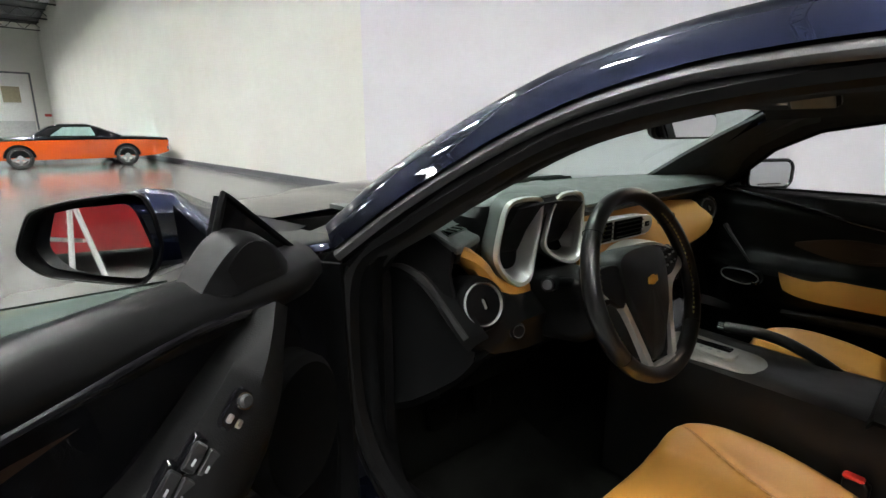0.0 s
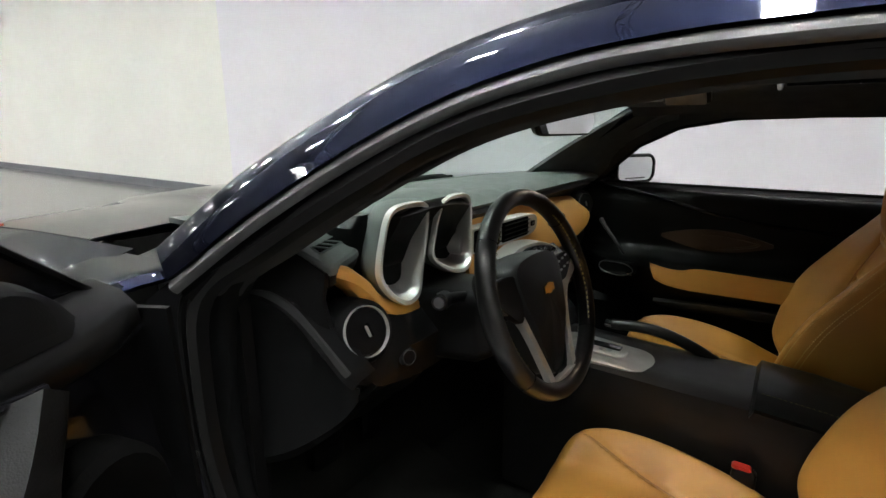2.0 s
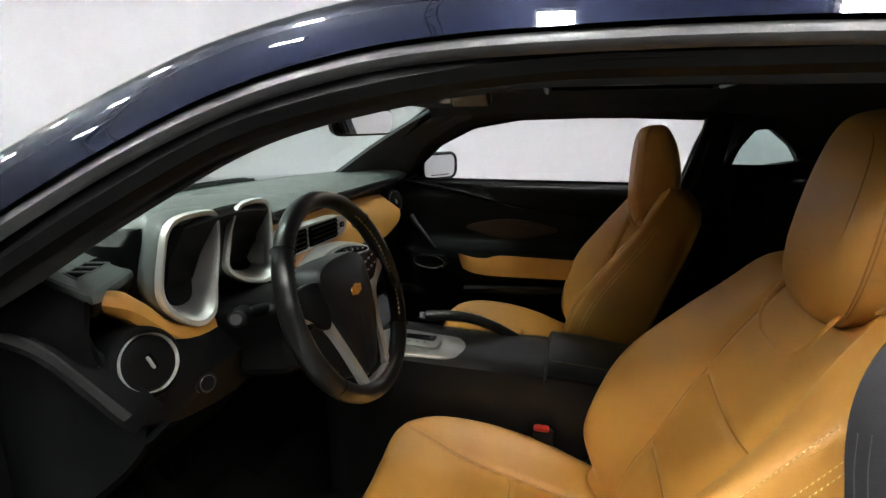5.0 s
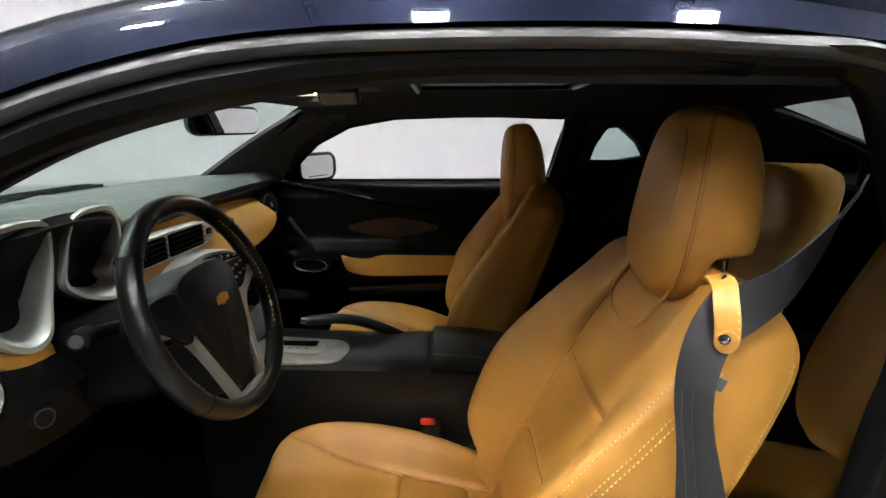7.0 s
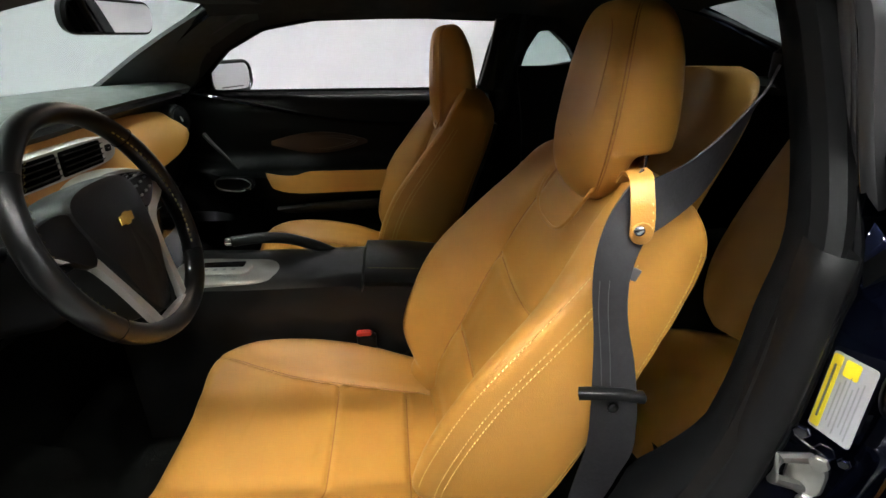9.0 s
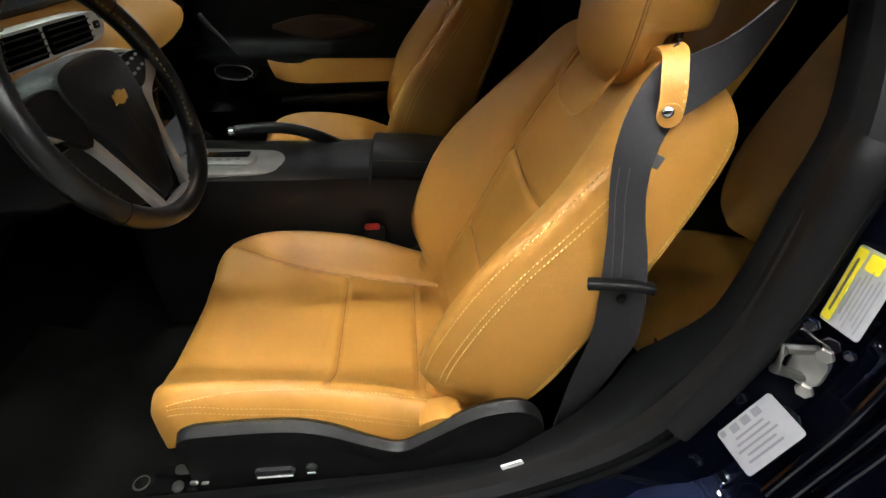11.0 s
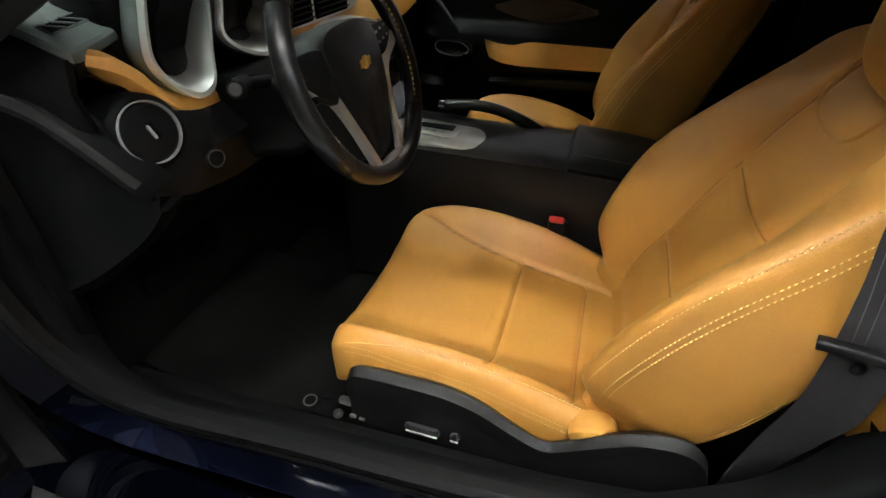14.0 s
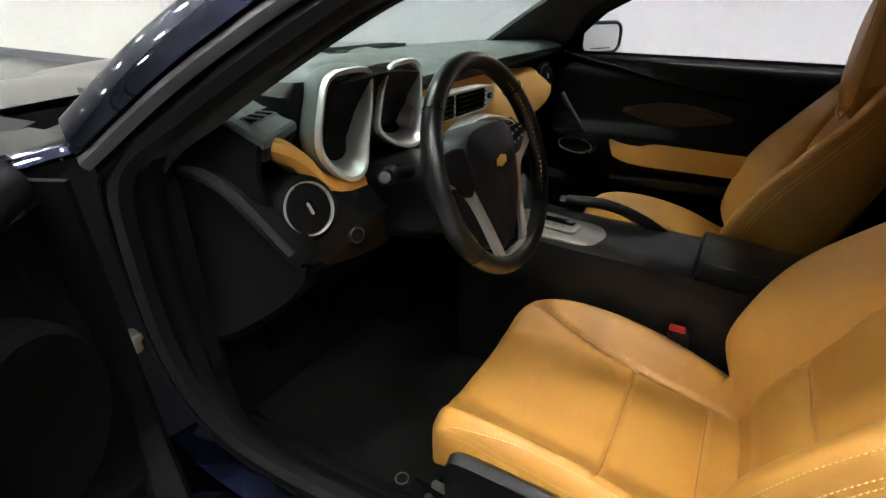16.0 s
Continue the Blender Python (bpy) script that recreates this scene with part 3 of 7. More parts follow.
part("fender_corner", thick(surface(fender_end, 18, 24), 0.008), BLUE_PAINT, car, "dark blue fender corner below the pillar")
# windshield and wiper
def shield(u, v):
    k = u * (len(wl) - 1)
    i = min(int(k), len(wl) - 2)
    p = wl[i] * (1 - (k - i)) + wl[i + 1] * (k - i)
    bow = math.sin(math.pi * v)
    return (p[0] - 0.16 * bow * (1 - 0.45 * u), p[1] + (2 * CY - 2 * p[1]) * v, p[2] + 0.022 * bow)
ws = part("windshield", surface(shield, 16, 24), WS_GLASS, car, "green tinted windshield glass")
part("wiper", join(tube(spline([(-0.60, 0.62, 1.000), (-0.64, 0.9, 1.010), (-0.62, 1.22, 1.003)], 14), 0.005, 6), tube([(-0.70, 1.0, 0.985), (-0.64, 0.9, 1.013)], 0.005, 6)), RUBBER, car, "black windshield wiper")

# rear body
def rear_section(x, w, zb, zd):
    return [(x, CY - w * k, z) for k, z in ((0.96, 0.24), (1.0, 0.38), (1.0, 0.66), (0.975, zb - 0.10), (0.92, zb - 0.02), (0.80, zb), (0.55, zd), (0.0, zd + 0.01))]
RS = [(1.02, 0.945, 0.96, 0.97), (1.4, 0.965, 0.98, 0.99), (1.8, 0.965, 0.985, 0.995), (2.2, 0.94, 0.98, 0.99), (2.55, 0.86, 0.97, 0.98), (2.62, 0.80, 0.86, 0.87)]
rh = [rear_section(*s) for s in RS]
both("quarter_panel", thick(loft([spline(h[:6], 20) for h in rh], False, False), 0.006), BLUE_PAINT, "dark blue rear quarter panel")
part("boot_lid", thick(loft([np.vstack([spline(h[5:], 8), spline([(q[0], 2 * CY - q[1], q[2]) for q in h[5:]][::-1], 8)[1:]]) for h in rh[2:]], False, False), 0.008), BLUE_PAINT, car, "dark blue boot lid")
part("rear_bumper", loft([[(2.68 if abs(w) < 0.6 else 2.5, CY - w, z) for z in (0.24, 0.5, 0.86)] for w in (-0.86, -0.55, 0, 0.55, 0.86)], False, False), BLUE_PAINT, car)
part("rear_window", surface(lambda u, v: (1.33 + 0.55 * u, 0.37 + (2 * CY - 0.74) * v, 1.245 - 0.215 * u + 0.03 * math.sin(math.pi * v)), 10, 14), REAR_GLASS, car, "tinted rear window glass")
both("rear_pillar", thick(loft([spline([(0.96, 0.33, 1.19), (1.2, 0.28, 1.10), (1.45, 0.24, 1.02), (1.75, 0.24, 0.97)], 12), spline([(1.05, 0.42, 1.225), (1.28, 0.42, 1.18), (1.5, 0.40, 1.11), (1.8, 0.38, 1.0)], 12), spline([(1.12, 0.50, 1.232), (1.31, 0.51, 1.215), (1.55, 0.49, 1.14), (1.88, 0.46, 1.02)], 12)], False, False), 0.01), HEADLINER, "charcoal rear pillar trim")
part("rear_bulkhead", thick(surface(lambda u, v: (1.60 + 0.05 * u, 0.20 + 1.51 * v, 0.24 + 0.74 * u), 6, 6), 0.02), CARPET, car)
mi = [i for i in range(N) if inner[i][0] < 0.06]
both("windshield_moulding", tube(inner[mi] + np.array([0, 0.004, -0.010]), 0.0075, 8), RUBBER, "black rubber moulding along the windshield")

# passenger door outside, sills, floor pan
part("passenger_door", thick(loft([spline([(x, 2 * CY - 0.035 + o, 0.30), (x, 2 * CY - 0.005 + o, 0.42), (x, 2 * CY + o, 0.62), (x, 2 * CY - 0.03 + o, 0.84), (x, 2 * CY - 0.10 + o, 0.945)], 14) for x, o in ((-0.55, 0.0), (-0.2, 0.003), (0.3, 0.003), (1.02, 0.0))], False, False), 0.012), BLUE_PAINT, car, "closed dark blue passenger door")
both("sill", sweep([(-0.62, 0.12, 0.29), (0.0, 0.115, 0.285), (1.05, 0.115, 0.29)], [(-0.075, -0.09), (0.09, -0.09), (0.09, 0.05), (0.06, 0.095), (-0.03, 0.085), (-0.075, 0.03)], up=(0, 0, 1)), BLUE_PAINT, "dark blue painted door sill")
part("floor_pan", box(0.35, CY, 0.215, 2.6, 1.58, 0.05, 0.01), CARPET, car, "black carpeted floor")
for x in (-1.27, 1.58):
    for y in (0.13, 2 * CY - 0.13):
        wheel_set(car, (x, y, 0.36), 0.36, 0.24, "y", ALLOY)


# ---- the coupe: driver door opening ----
LOOP = [(-0.365, 0.175, 0.930), (-0.408, 0.180, 0.786), (-0.402, 0.185, 0.607), (-0.345, 0.192, 0.490), (-0.235, 0.205, 0.425), (0.0, 0.222, 0.415), (0.40, 0.228, 0.440), (0.575, 0.225, 0.498), (0.678, 0.222, 0.570), (0.742, 0.222, 0.675), (0.776, 0.226, 0.768), (0.803, 0.243, 0.860), (0.828, 0.258, 0.940), (0.842, 0.300, 1.03), (0.824, 0.320, 1.12), (0.802, 0.335, 1.190), (0.775, 0.352, 1.222), (0.72, 0.374, 1.232), (0.5, 0.385, 1.235), (0.32, 0.384, 1.233), (0.144, 0.368, 1.212), (-0.02, 0.335, 1.168), (-0.145, 0.285, 1.098), (-0.274, 0.222, 1.007)]
loop = spline(LOOP, 150, True)
part("door_seal", sweep(loop, [(0.018, -0.006), (0.012, 0.014), (-0.004, 0.020), (-0.016, 0.012), (-0.019, -0.006), (0.0, -0.014)], up=(0, -1, 0.25), closed_path=True), SEAL_GREY, car, "dark grey rubber door seal round the opening")

# inner trim between seal and cabin
c0 = loop.mean(0)
inw = np.array([(c0 - p) * np.array([1, 0, 1]) for p in loop])
inw /= np.linalg.norm(inw, axis=1, keepdims=True)
sink = 0.35 + 0.65 * np.clip((loop[:, 2:] - 0.46) / 0.15, 0, 1)
sink = sink * (1 - 0.45 * np.clip((loop[:, :1] - 0.70) / 0.06, 0, 1))
part("opening_trim", loft([loop + inw * a * sink + sink * np.array([0, b, 0]) for a, b in ((-0.012, 0.006), (0.014, 0.020), (0.022, 0.040), (0.012, 0.085), (0.0, 0.11))], True, False), TRIM_DARK, car, "charcoal plastic trim round the door opening")
fl = np.clip((1.0 - loop[:, 2:]) / 0.10, 0, 1)
part("outer_seal", sweep(loop - inw * (0.018 + 0.012 * fl) + np.array([0, 0.004, 0]) - fl * np.array([0, 0.012, 0]), circle(0.008, 8), up=(0, -1, 0.25), closed_path=True), RUBBER, car, "thin outer rubber seal")
# painted flange outside the seal
out = np.array([0, -1, 0])
df = [loop + np.array([0, 0.012, 0]), loop - inw * (0.012 + 0.008 * fl) + np.array([0, 0.010, 0]) - fl * np.array([0, 0.004, 0]), loop - inw * (0.018 + 0.027 * fl) + np.array([0, 0.014, 0]) - fl * np.array([0, 0.026, 0]), loop - inw * (0.020 + 0.05 * fl) + np.array([0, 0.020, 0]) - fl * np.array([0, 0.07, 0])]
# Front of the flange takes the darker blue that paints in its shade.
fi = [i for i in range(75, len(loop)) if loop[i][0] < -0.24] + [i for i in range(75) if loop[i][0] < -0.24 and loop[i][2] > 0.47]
part("hinge_jamb", loft([np.array(q)[fi] for q in df], False, False), JAMB_SHADE, car, "dark blue hinge jamb with its shade put into the colour")
bi = list(range(fi[-1], fi[0] + 1))
part("door_frame", loft([np.array(q)[bi] for q in df], False, False), BLUE_PAINT, car, "dark blue painted door frame")
# satin weatherstrip along the roof side
ri = [i for i in range(N) if rail[i][0] < 0.70]
strip_path = list(rail[ri] + np.array([0, 0.006, -0.012])) + [np.array(q) for q in ((0.750, 0.338, 1.234), (0.785, 0.318, 1.219), (0.803, 0.297, 1.196), (0.816, 0.274, 1.160), (0.836, 0.268, 1.088), (0.862, 0.268, 1.02), (0.886, 0.268, 0.965))]
part("weatherstrip", sweep(spline(strip_path, 90), [(-0.010, -0.008), (0.010, -0.008), (0.010, 0.0), (0.006, 0.005), (0.0, 0.006), (-0.006, 0.005), (-0.010, 0.0)], up=(-0.15, -0.85, 0.5)), SEAL_SATIN, car, "satin grey weatherstrip along the roof side and down behind the door")
# broad seal down the centre pillar, in two lengths
ul = spline([(0.66, 0.400, 1.236), (0.72, 0.372, 1.232), (0.765, 0.340, 1.222), (0.790, 0.320, 1.206), (0.803, 0.315, 1.186), (0.815, 0.315, 1.158), (0.834, 0.315, 1.094), (0.852, 0.315, 1.031), (0.862, 0.306, 0.985), (0.846, 0.285, 0.928)], 44)
ur = spline([(0.66, 0.390, 1.250), (0.72, 0.352, 1.240), (0.758, 0.310, 1.230), (0.782, 0.285, 1.212), (0.796, 0.285, 1.187), (0.809, 0.285, 1.157), (0.832, 0.285, 1.097), (0.852, 0.285, 1.039), (0.866, 0.280, 0.985), (0.852, 0.258, 0.922)], 44)
push = np.array([-0.006, -0.009, 0.0])
def seal_band(l, r, groove):
    rows_ = [l + np.array([0.012, 0.030, 0]), l, l * 0.85 + r * 0.15 + push * 0.8, l * 0.5 + r * 0.5 + push * 1.1]
    if groove:
        rows_ += [l * 0.36 + r * 0.64 + push * 0.9, l * 0.33 + r * 0.67 + push * 0.2, l * 0.30 + r * 0.70 + push * 0.9]
    return loft(rows_ + [l * 0.12 + r * 0.88 + push * 0.7, r, r + np.array([0.012, 0.030, 0])], False, False)
# The two greys put the differing light on the lengths into their colour.
part("pillar_seal", seal_band(ul, ur, True), SEAL_SATIN, car, "soft grey rubber seal down the centre pillar", 60)
ll = spline([(0.806, 0.262, 0.945), (0.797, 0.255, 0.920), (0.787, 0.252, 0.845), (0.768, 0.246, 0.765), (0.748, 0.240, 0.69), (0.705, 0.236, 0.60)], 36)
ll = ll + np.array([-0.010, -0.021, 0.010])
lr = spline([(0.836, 0.240, 0.940), (0.826, 0.232, 0.920), (0.815, 0.226, 0.868), (0.797, 0.218, 0.775), (0.772, 0.212, 0.69), (0.728, 0.210, 0.59)], 36)
lr = lr + np.array([-0.010, -0.021, 0.010])
part("pillar_seal", seal_band(ll, lr, False), SEAL_GREY, car, "dark rubber seal down the lower centre pillar", 60)
part("inner_weatherstrip", sweep(rail[ri] + np.array([0, 0.024, -0.026]), [(-0.010, -0.012), (0.012, -0.012), (0.012, 0.006), (-0.010, 0.008)], up=(0, -0.8, 0.6)), RUBBER, car)

# centre pillar behind the door
bz = [1.19, 1.06, 0.95, 0.86, 0.77, 0.68, 0.58, 0.50, 0.43, 0.36]
bx = [0.825, 0.850, 0.845, 0.815, 0.780, 0.745, 0.690, 0.600, 0.50, 0.40]
by = [0.355, 0.285, 0.255, 0.238, 0.228, 0.224, 0.222, 0.222, 0.21, 0.16]
PROF = [(0.012, 0.004), (0.052, -0.004), (0.070, -0.045), (0.080, -0.115), (0.115, -0.165), (0.20, -0.18)]
part("centre_pillar", thick(loft([spline([(x + a * (1 if z < 0.9 else 0.8), y + b * (1 if z < 0.9 else max(0.25, 1 - (z - 0.9) * 3)), z - (0.02 if z > 0.6 else 0.05) * a / 0.2) for x, y, z in zip(bx, by, bz)], 40) for a, b in PROF], False, False), 0.008), BLUE_PAINT, car, "dark blue painted door shut face")


# ---- the coupe: cabin ----
# headliner
HL = spline([(0.0, 0.40, 1.205), (0.02, 0.55, 1.262), (0.02, CY, 1.282), (0.02, 2 * CY - 0.55, 1.262), (0.0, 2 * CY - 0.39, 1.205)], 24)
part("headliner", thick(loft([HL + np.array([dx, 0, dz]) * 1.0 for dx, dz in ((-0.12, -0.012), (0.1, 0.0), (0.4, 0.004), (0.75, 0.0), (1.0, -0.022), (1.30, -0.052))], False, False), 0.015), HEADLINER, car, "charcoal cloth headliner")
sr = part("sunroof", sweep([(0.28, 0.80, 1.262), (0.66, 0.80, 1.262), (0.68, 1.22, 1.262), (0.28, 1.22, 1.262)], [(-0.012, -0.008), (0.012, -0.008), (0.012, 0.01), (-0.012, 0.01)], closed_path=True), TRIM_DARK, car, "black framed sunroof opening")
for a, b in (((0.289, 0.833), (0.276, 1.235)), ((0.654, 0.826), (0.667, 1.12))):
    part("sunroof_strip", tube([(*a, 1.252), (*b, 1.252)], 0.006, 8), SEAL_SATIN, sr, "pale satin strip at the sunroof edge")
part("shade_panel", box(0.47, 1.01, 1.268, 0.38, 0.40, 0.01, 0.004), BLACK_PLASTIC, sr)
TILT = Matrix.Rotation(radians(-42), 4, "X")
ml = part("courtesy_light", box(0, 0, 0.010, 0.084, 0.052, 0.018, 0.005, Matrix.Translation((0.024, 1.065, 1.251)) @ TILT), BLACK_PLASTIC, car, "lit courtesy lamp in the headliner")
part("lens", box(0, 0, 0, 0.066, 0.036, 0.005, 0.002, Matrix.Translation((0.024, 1.065, 1.251)) @ TILT), LENS_LIT, ml, "glowing warm lens")
oc = part("overhead_console", box(0.09, CY + 0.03, 1.254, 0.26, 0.20, 0.022, 0.010), HEADLINER, car, "charcoal overhead console with a map lamp")
part("map_lamp", box(0, 0, 0, 0.076, 0.034, 0.006, 0.002, Matrix.Translation((0.128, 0.935, 1.221)) @ TILT), WARM_LENS, oc, "frosted map lamp lens, unlit")
part("map_lamp_bezel", box(0, 0, 0.012, 0.090, 0.044, 0.020, 0.005, Matrix.Translation((0.128, 0.935, 1.221)) @ TILT), BLACK_PLASTIC, oc)
both("sun_visor", box(-0.02, 0.66, 1.232, 0.17, 0.36, 0.022, 0.01), HEADLINER, "charcoal sun visor folded up")

# windscreen pillars inside
PW = lambda x, z: (x, 1.78 - 0.55 * (z - 0.95), z)
part("pillar_trim", flip_y(thick(loft([spline(c, 20) for c in (
    [(-0.46, 2 * CY - 1.46, 0.995), (-0.30, 2 * CY - 1.50, 1.11), (-0.10, 2 * CY - 1.53, 1.225), (0.05, 2 * CY - 1.52, 1.262)],
    [(-0.40, 2 * CY - 1.60, 0.985), (-0.24, 2 * CY - 1.60, 1.11), (-0.04, 2 * CY - 1.59, 1.215), (0.12, 2 * CY - 1.57, 1.24)],
    [(-0.31, 2 * CY - 1.76, 0.955), (-0.16, 2 * CY - 1.70, 1.09), (0.0, 2 * CY - 1.66, 1.165), (0.165, 2 * CY - 1.645, 1.195)])], False, False), 0.012), CY), PILLAR_CLOTH, car, "charcoal windscreen pillar trim")
fi = [i for i in range(150) if loop[i][0] < 0.30 and loop[i][2] > 0.925]
fi = sorted(fi, key=lambda i: loop[i][0])
sl = loop[fi]
gl = spline([(-0.50, 0.24, 0.985), (-0.36, 0.31, 1.085), (-0.20, 0.38, 1.185), (-0.05, 0.45, 1.25), (0.12, 0.53, 1.262), (0.30, 0.56, 1.265)], len(fi))
part("driver_pillar_trim", thick(loft([sl + np.array([0, 0.008, 0.0]), sl + np.array([0.012, 0.04, -0.012]), (sl + gl) / 2 + np.array([0.02, 0.0, -0.006]), gl], False, False), 0.01), HEADLINER, car, "charcoal windscreen pillar trim")

# passenger side round the windows
WIN = [(-0.30, 0.957), (-0.134, 1.098), (0.0, 1.162), (0.165, 1.190), (0.46, 1.198), (0.775, 1.188), (0.752, 1.10), (0.728, 0.957)]
def poly(outline, n):
    """Even points round a straight-edged outline."""
    p = np.array(list(outline) + [outline[0]], float)
    run = np.r_[0, np.cumsum(np.linalg.norm(np.diff(p, axis=0), axis=1))]
    w = np.linspace(0, run[-1], n + 1)[:-1]
    return np.stack([np.interp(w, run, p[:, j]) for j in range(2)], 1)
wa = poly(WIN, 100)
wc = np.array([0.25, 1.08])
def grown(a, gx, gz, o):
    d = a - wc
    l = np.linalg.norm(d, axis=1, keepdims=True)
    return [(x + gx * dx / m, PW(0, z + gz * dz / m)[1] + o, z + gz * dz / m) for (x, z), (dx, dz), (m,) in zip(a, d, l)]
part("window_surround", loft([grown(wa, 0, 0, 0.05), grown(wa, 0, 0, 0.0), grown(wa, 0.02, 0.02, -0.012), grown(wa, 0.05, 0.045, -0.03)], True, False), HEADLINER, car, "charcoal trim round the passenger window")
part("window_seal", sweep([PW(x, z) for x, z in wa], circle(0.007, 6), up=(0, 1, 0), closed_path=True), RUBBER, car)
QW = [(0.872, 1.016), (0.885, 1.09), (0.915, 1.150), (0.963, 1.154), (1.038, 1.098), (1.075, 1.05)]
qa = poly(QW, 60)
wc = np.array([0.96, 1.08])
part("quarter_surround", loft([grown(qa, 0, 0, 0.05), grown(qa, 0, 0, 0.0), grown(qa, 0.03, 0.03, -0.02), grown(qa, 0.11, 0.11, -0.05)], True, False), HEADLINER, car, "charcoal trim round the quarter window")
qg = part("quarter_window", loft([[(x, PW(x, z)[1] + 0.02, z) for x, z in qa], [(x, PW(x, z)[1] + 0.024, z) for x, z in qa]]), Q_GLASS, car, "tinted quarter window glass")
qg.visible_shadow = False
part("passenger_pillar", thick(loft([spline([PW(0.77, 1.20), PW(0.765, 1.1), PW(0.745, 0.95), (0.76, 1.74, 0.7), (0.74, 1.72, 0.3)], 16), spline([(0.83, 1.57, 1.22), (0.83, 1.64, 1.08), (0.83, 1.72, 0.95), (0.84, 1.70, 0.7), (0.84, 1.70, 0.3)], 16), spline([PW(0.90, 1.22), PW(0.88, 1.1), PW(0.87, 0.97), (0.95, 1.68, 0.7), (0.95, 1.68, 0.3)], 16)], False, False), 0.02), BLACK_PLASTIC, car, "black centre pillar trim")
part("pillar_edge", sweep([(0.772, 1.642, 1.19), (0.766, 1.69, 1.10), (0.742, 1.76, 0.97)], rrect(0.016, 0.03, 0.006), up=(1, 0, 0)), SEAL_SATIN, car)
both("rear_side_panel", thick(loft([spline([(x, 2 * CY - y, z) for y, z in ((1.74, 1.03), (1.72, 0.98), (1.62, 0.80), (1.62, 0.50), (1.62, 0.28))], 14) for x in (0.86, 1.1, 1.35, 1.66)], False, False), 0.02), BLACK_PLASTIC, "black rear side panel")
part("roof_rail_trim", thick(loft([spline([(x, 1.635, 1.196), (x, 1.60, 1.222), (x, 1.53, 1.228)], 6) for x in (0.0, 0.2, 0.5, 0.8, 1.0)], False, False), 0.01), HEADLINER, car)

# passenger door inside
def pdoor(u, v):
    x = -0.38 + 1.14 * u
    prof_z = [0.957, 0.945, 0.90, 0.82, 0.74, 0.70, 0.685, 0.60, 0.50, 0.32]
    prof_y = [1.775, 1.735, 1.715, 1.705, 1.70, 1.66, 1.60, 1.61, 1.66, 1.68]
    z = np.interp(v, np.linspace(0, 1, 10), prof_z)
    y = np.interp(v, np.linspace(0, 1, 10), prof_y)
    arm = np.clip((x + 0.28) / 0.12, 0, 1)
    if 0.52 < z < 0.73:
        y = y * arm + 1.70 * (1 - arm)
    return (x, y, z)
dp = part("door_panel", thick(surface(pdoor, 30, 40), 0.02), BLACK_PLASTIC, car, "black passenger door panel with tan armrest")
def strip(pts_top, pts_bot, t):
    return thick(loft([spline(pts_top, 30), (spline(pts_top, 30) + spline(pts_bot, 30)) / 2 + np.array([0, -0.006, 0]), spline(pts_bot, 30)], False, False), t)
part("armrest", strip([(-0.035, 1.612, 0.690), (0.03, 1.598, 0.688), (0.075, 1.594, 0.692), (0.115, 1.592, 0.706), (0.2, 1.592, 0.706), (0.52, 1.592, 0.702)], [(-0.01, 1.60, 0.661), (0.03, 1.592, 0.646), (0.075, 1.590, 0.642), (0.118, 1.588, 0.641), (0.2, 1.588, 0.642), (0.52, 1.588, 0.648)], 0.03), TAN_TRIM, dp, "tan leather armrest pad")
part("pull_recess", sweep(spline([(0.02, 1.695, 0.785), (0.15, 1.69, 0.808), (0.27, 1.69, 0.790), (0.15, 1.69, 0.762)], 40, True), circle(0.005, 6), up=(0, 1, 0), closed_path=True), BROWN_INSERT, dp, "brown edged pull recess")
part("recess_insert", thick(surface(lambda u, v: (-0.03 + 0.34 * u, 1.697 - 0.006 * math.sin(math.pi * u), 0.787 + (v - 0.5) * 0.075 * math.sin(math.pi * min(1, 0.05 + 0.9 * u)) ), 16, 6), 0.004), BROWN_INSERT, dp, "brown leather door insert")
part("handle_bezel", loft([[(-0.145 + a * k, 1.574 + o, 0.671 + b * k) for a, b in rrect(0.125, 0.046, 0.02)] for k, o in ((1.0, 0.03), (1.0, 0.0), (0.8, 0.004), (0.1, 0.006))]), BLACK_PLASTIC, dp)
part("handle_cup", sweep(spline([(-0.20, 1.575, 0.690), (-0.12, 1.570, 0.693), (-0.088, 1.568, 0.670), (-0.13, 1.568, 0.648), (-0.20, 1.575, 0.660)], 30, True), circle(0.0019, 6), up=(0, 1, 0), closed_path=True), PLATE, dp, "chrome ringed inner door handle")
part("handle_lever", box(-0.100, 1.566, 0.658, 0.022, 0.008, 0.008, 0.003), CHROME, dp)
part("accent_line", tube(spline([(-0.28, 1.716, 0.958), (-0.12, 1.710, 0.930), (0.02, 1.706, 0.899), (0.143, 1.702, 0.873), (0.30, 1.702, 0.852), (0.50, 1.704, 0.842)], 40), 0.007, 8), GLOSS_BLACK, dp)
part("vent_blade", tube(spline([(-0.215, 1.575, 0.845), (-0.190, 1.565, 0.815), (-0.162, 1.560, 0.784), (-0.119, 1.560, 0.729)], 24), 0.008, 10, up=(0, 1, 0), scale=np.linspace(1.0, 0.35, 24)), RIDGE, dp, "satin black blade below the side vent")
part("map_pocket", strip([(-0.02, 1.615, 0.575), (0.2, 1.60, 0.595), (0.55, 1.60, 0.608)], [(0.03, 1.63, 0.565), (0.2, 1.615, 0.57), (0.55, 1.615, 0.585)], 0.02), PILLAR_GREY, dp)

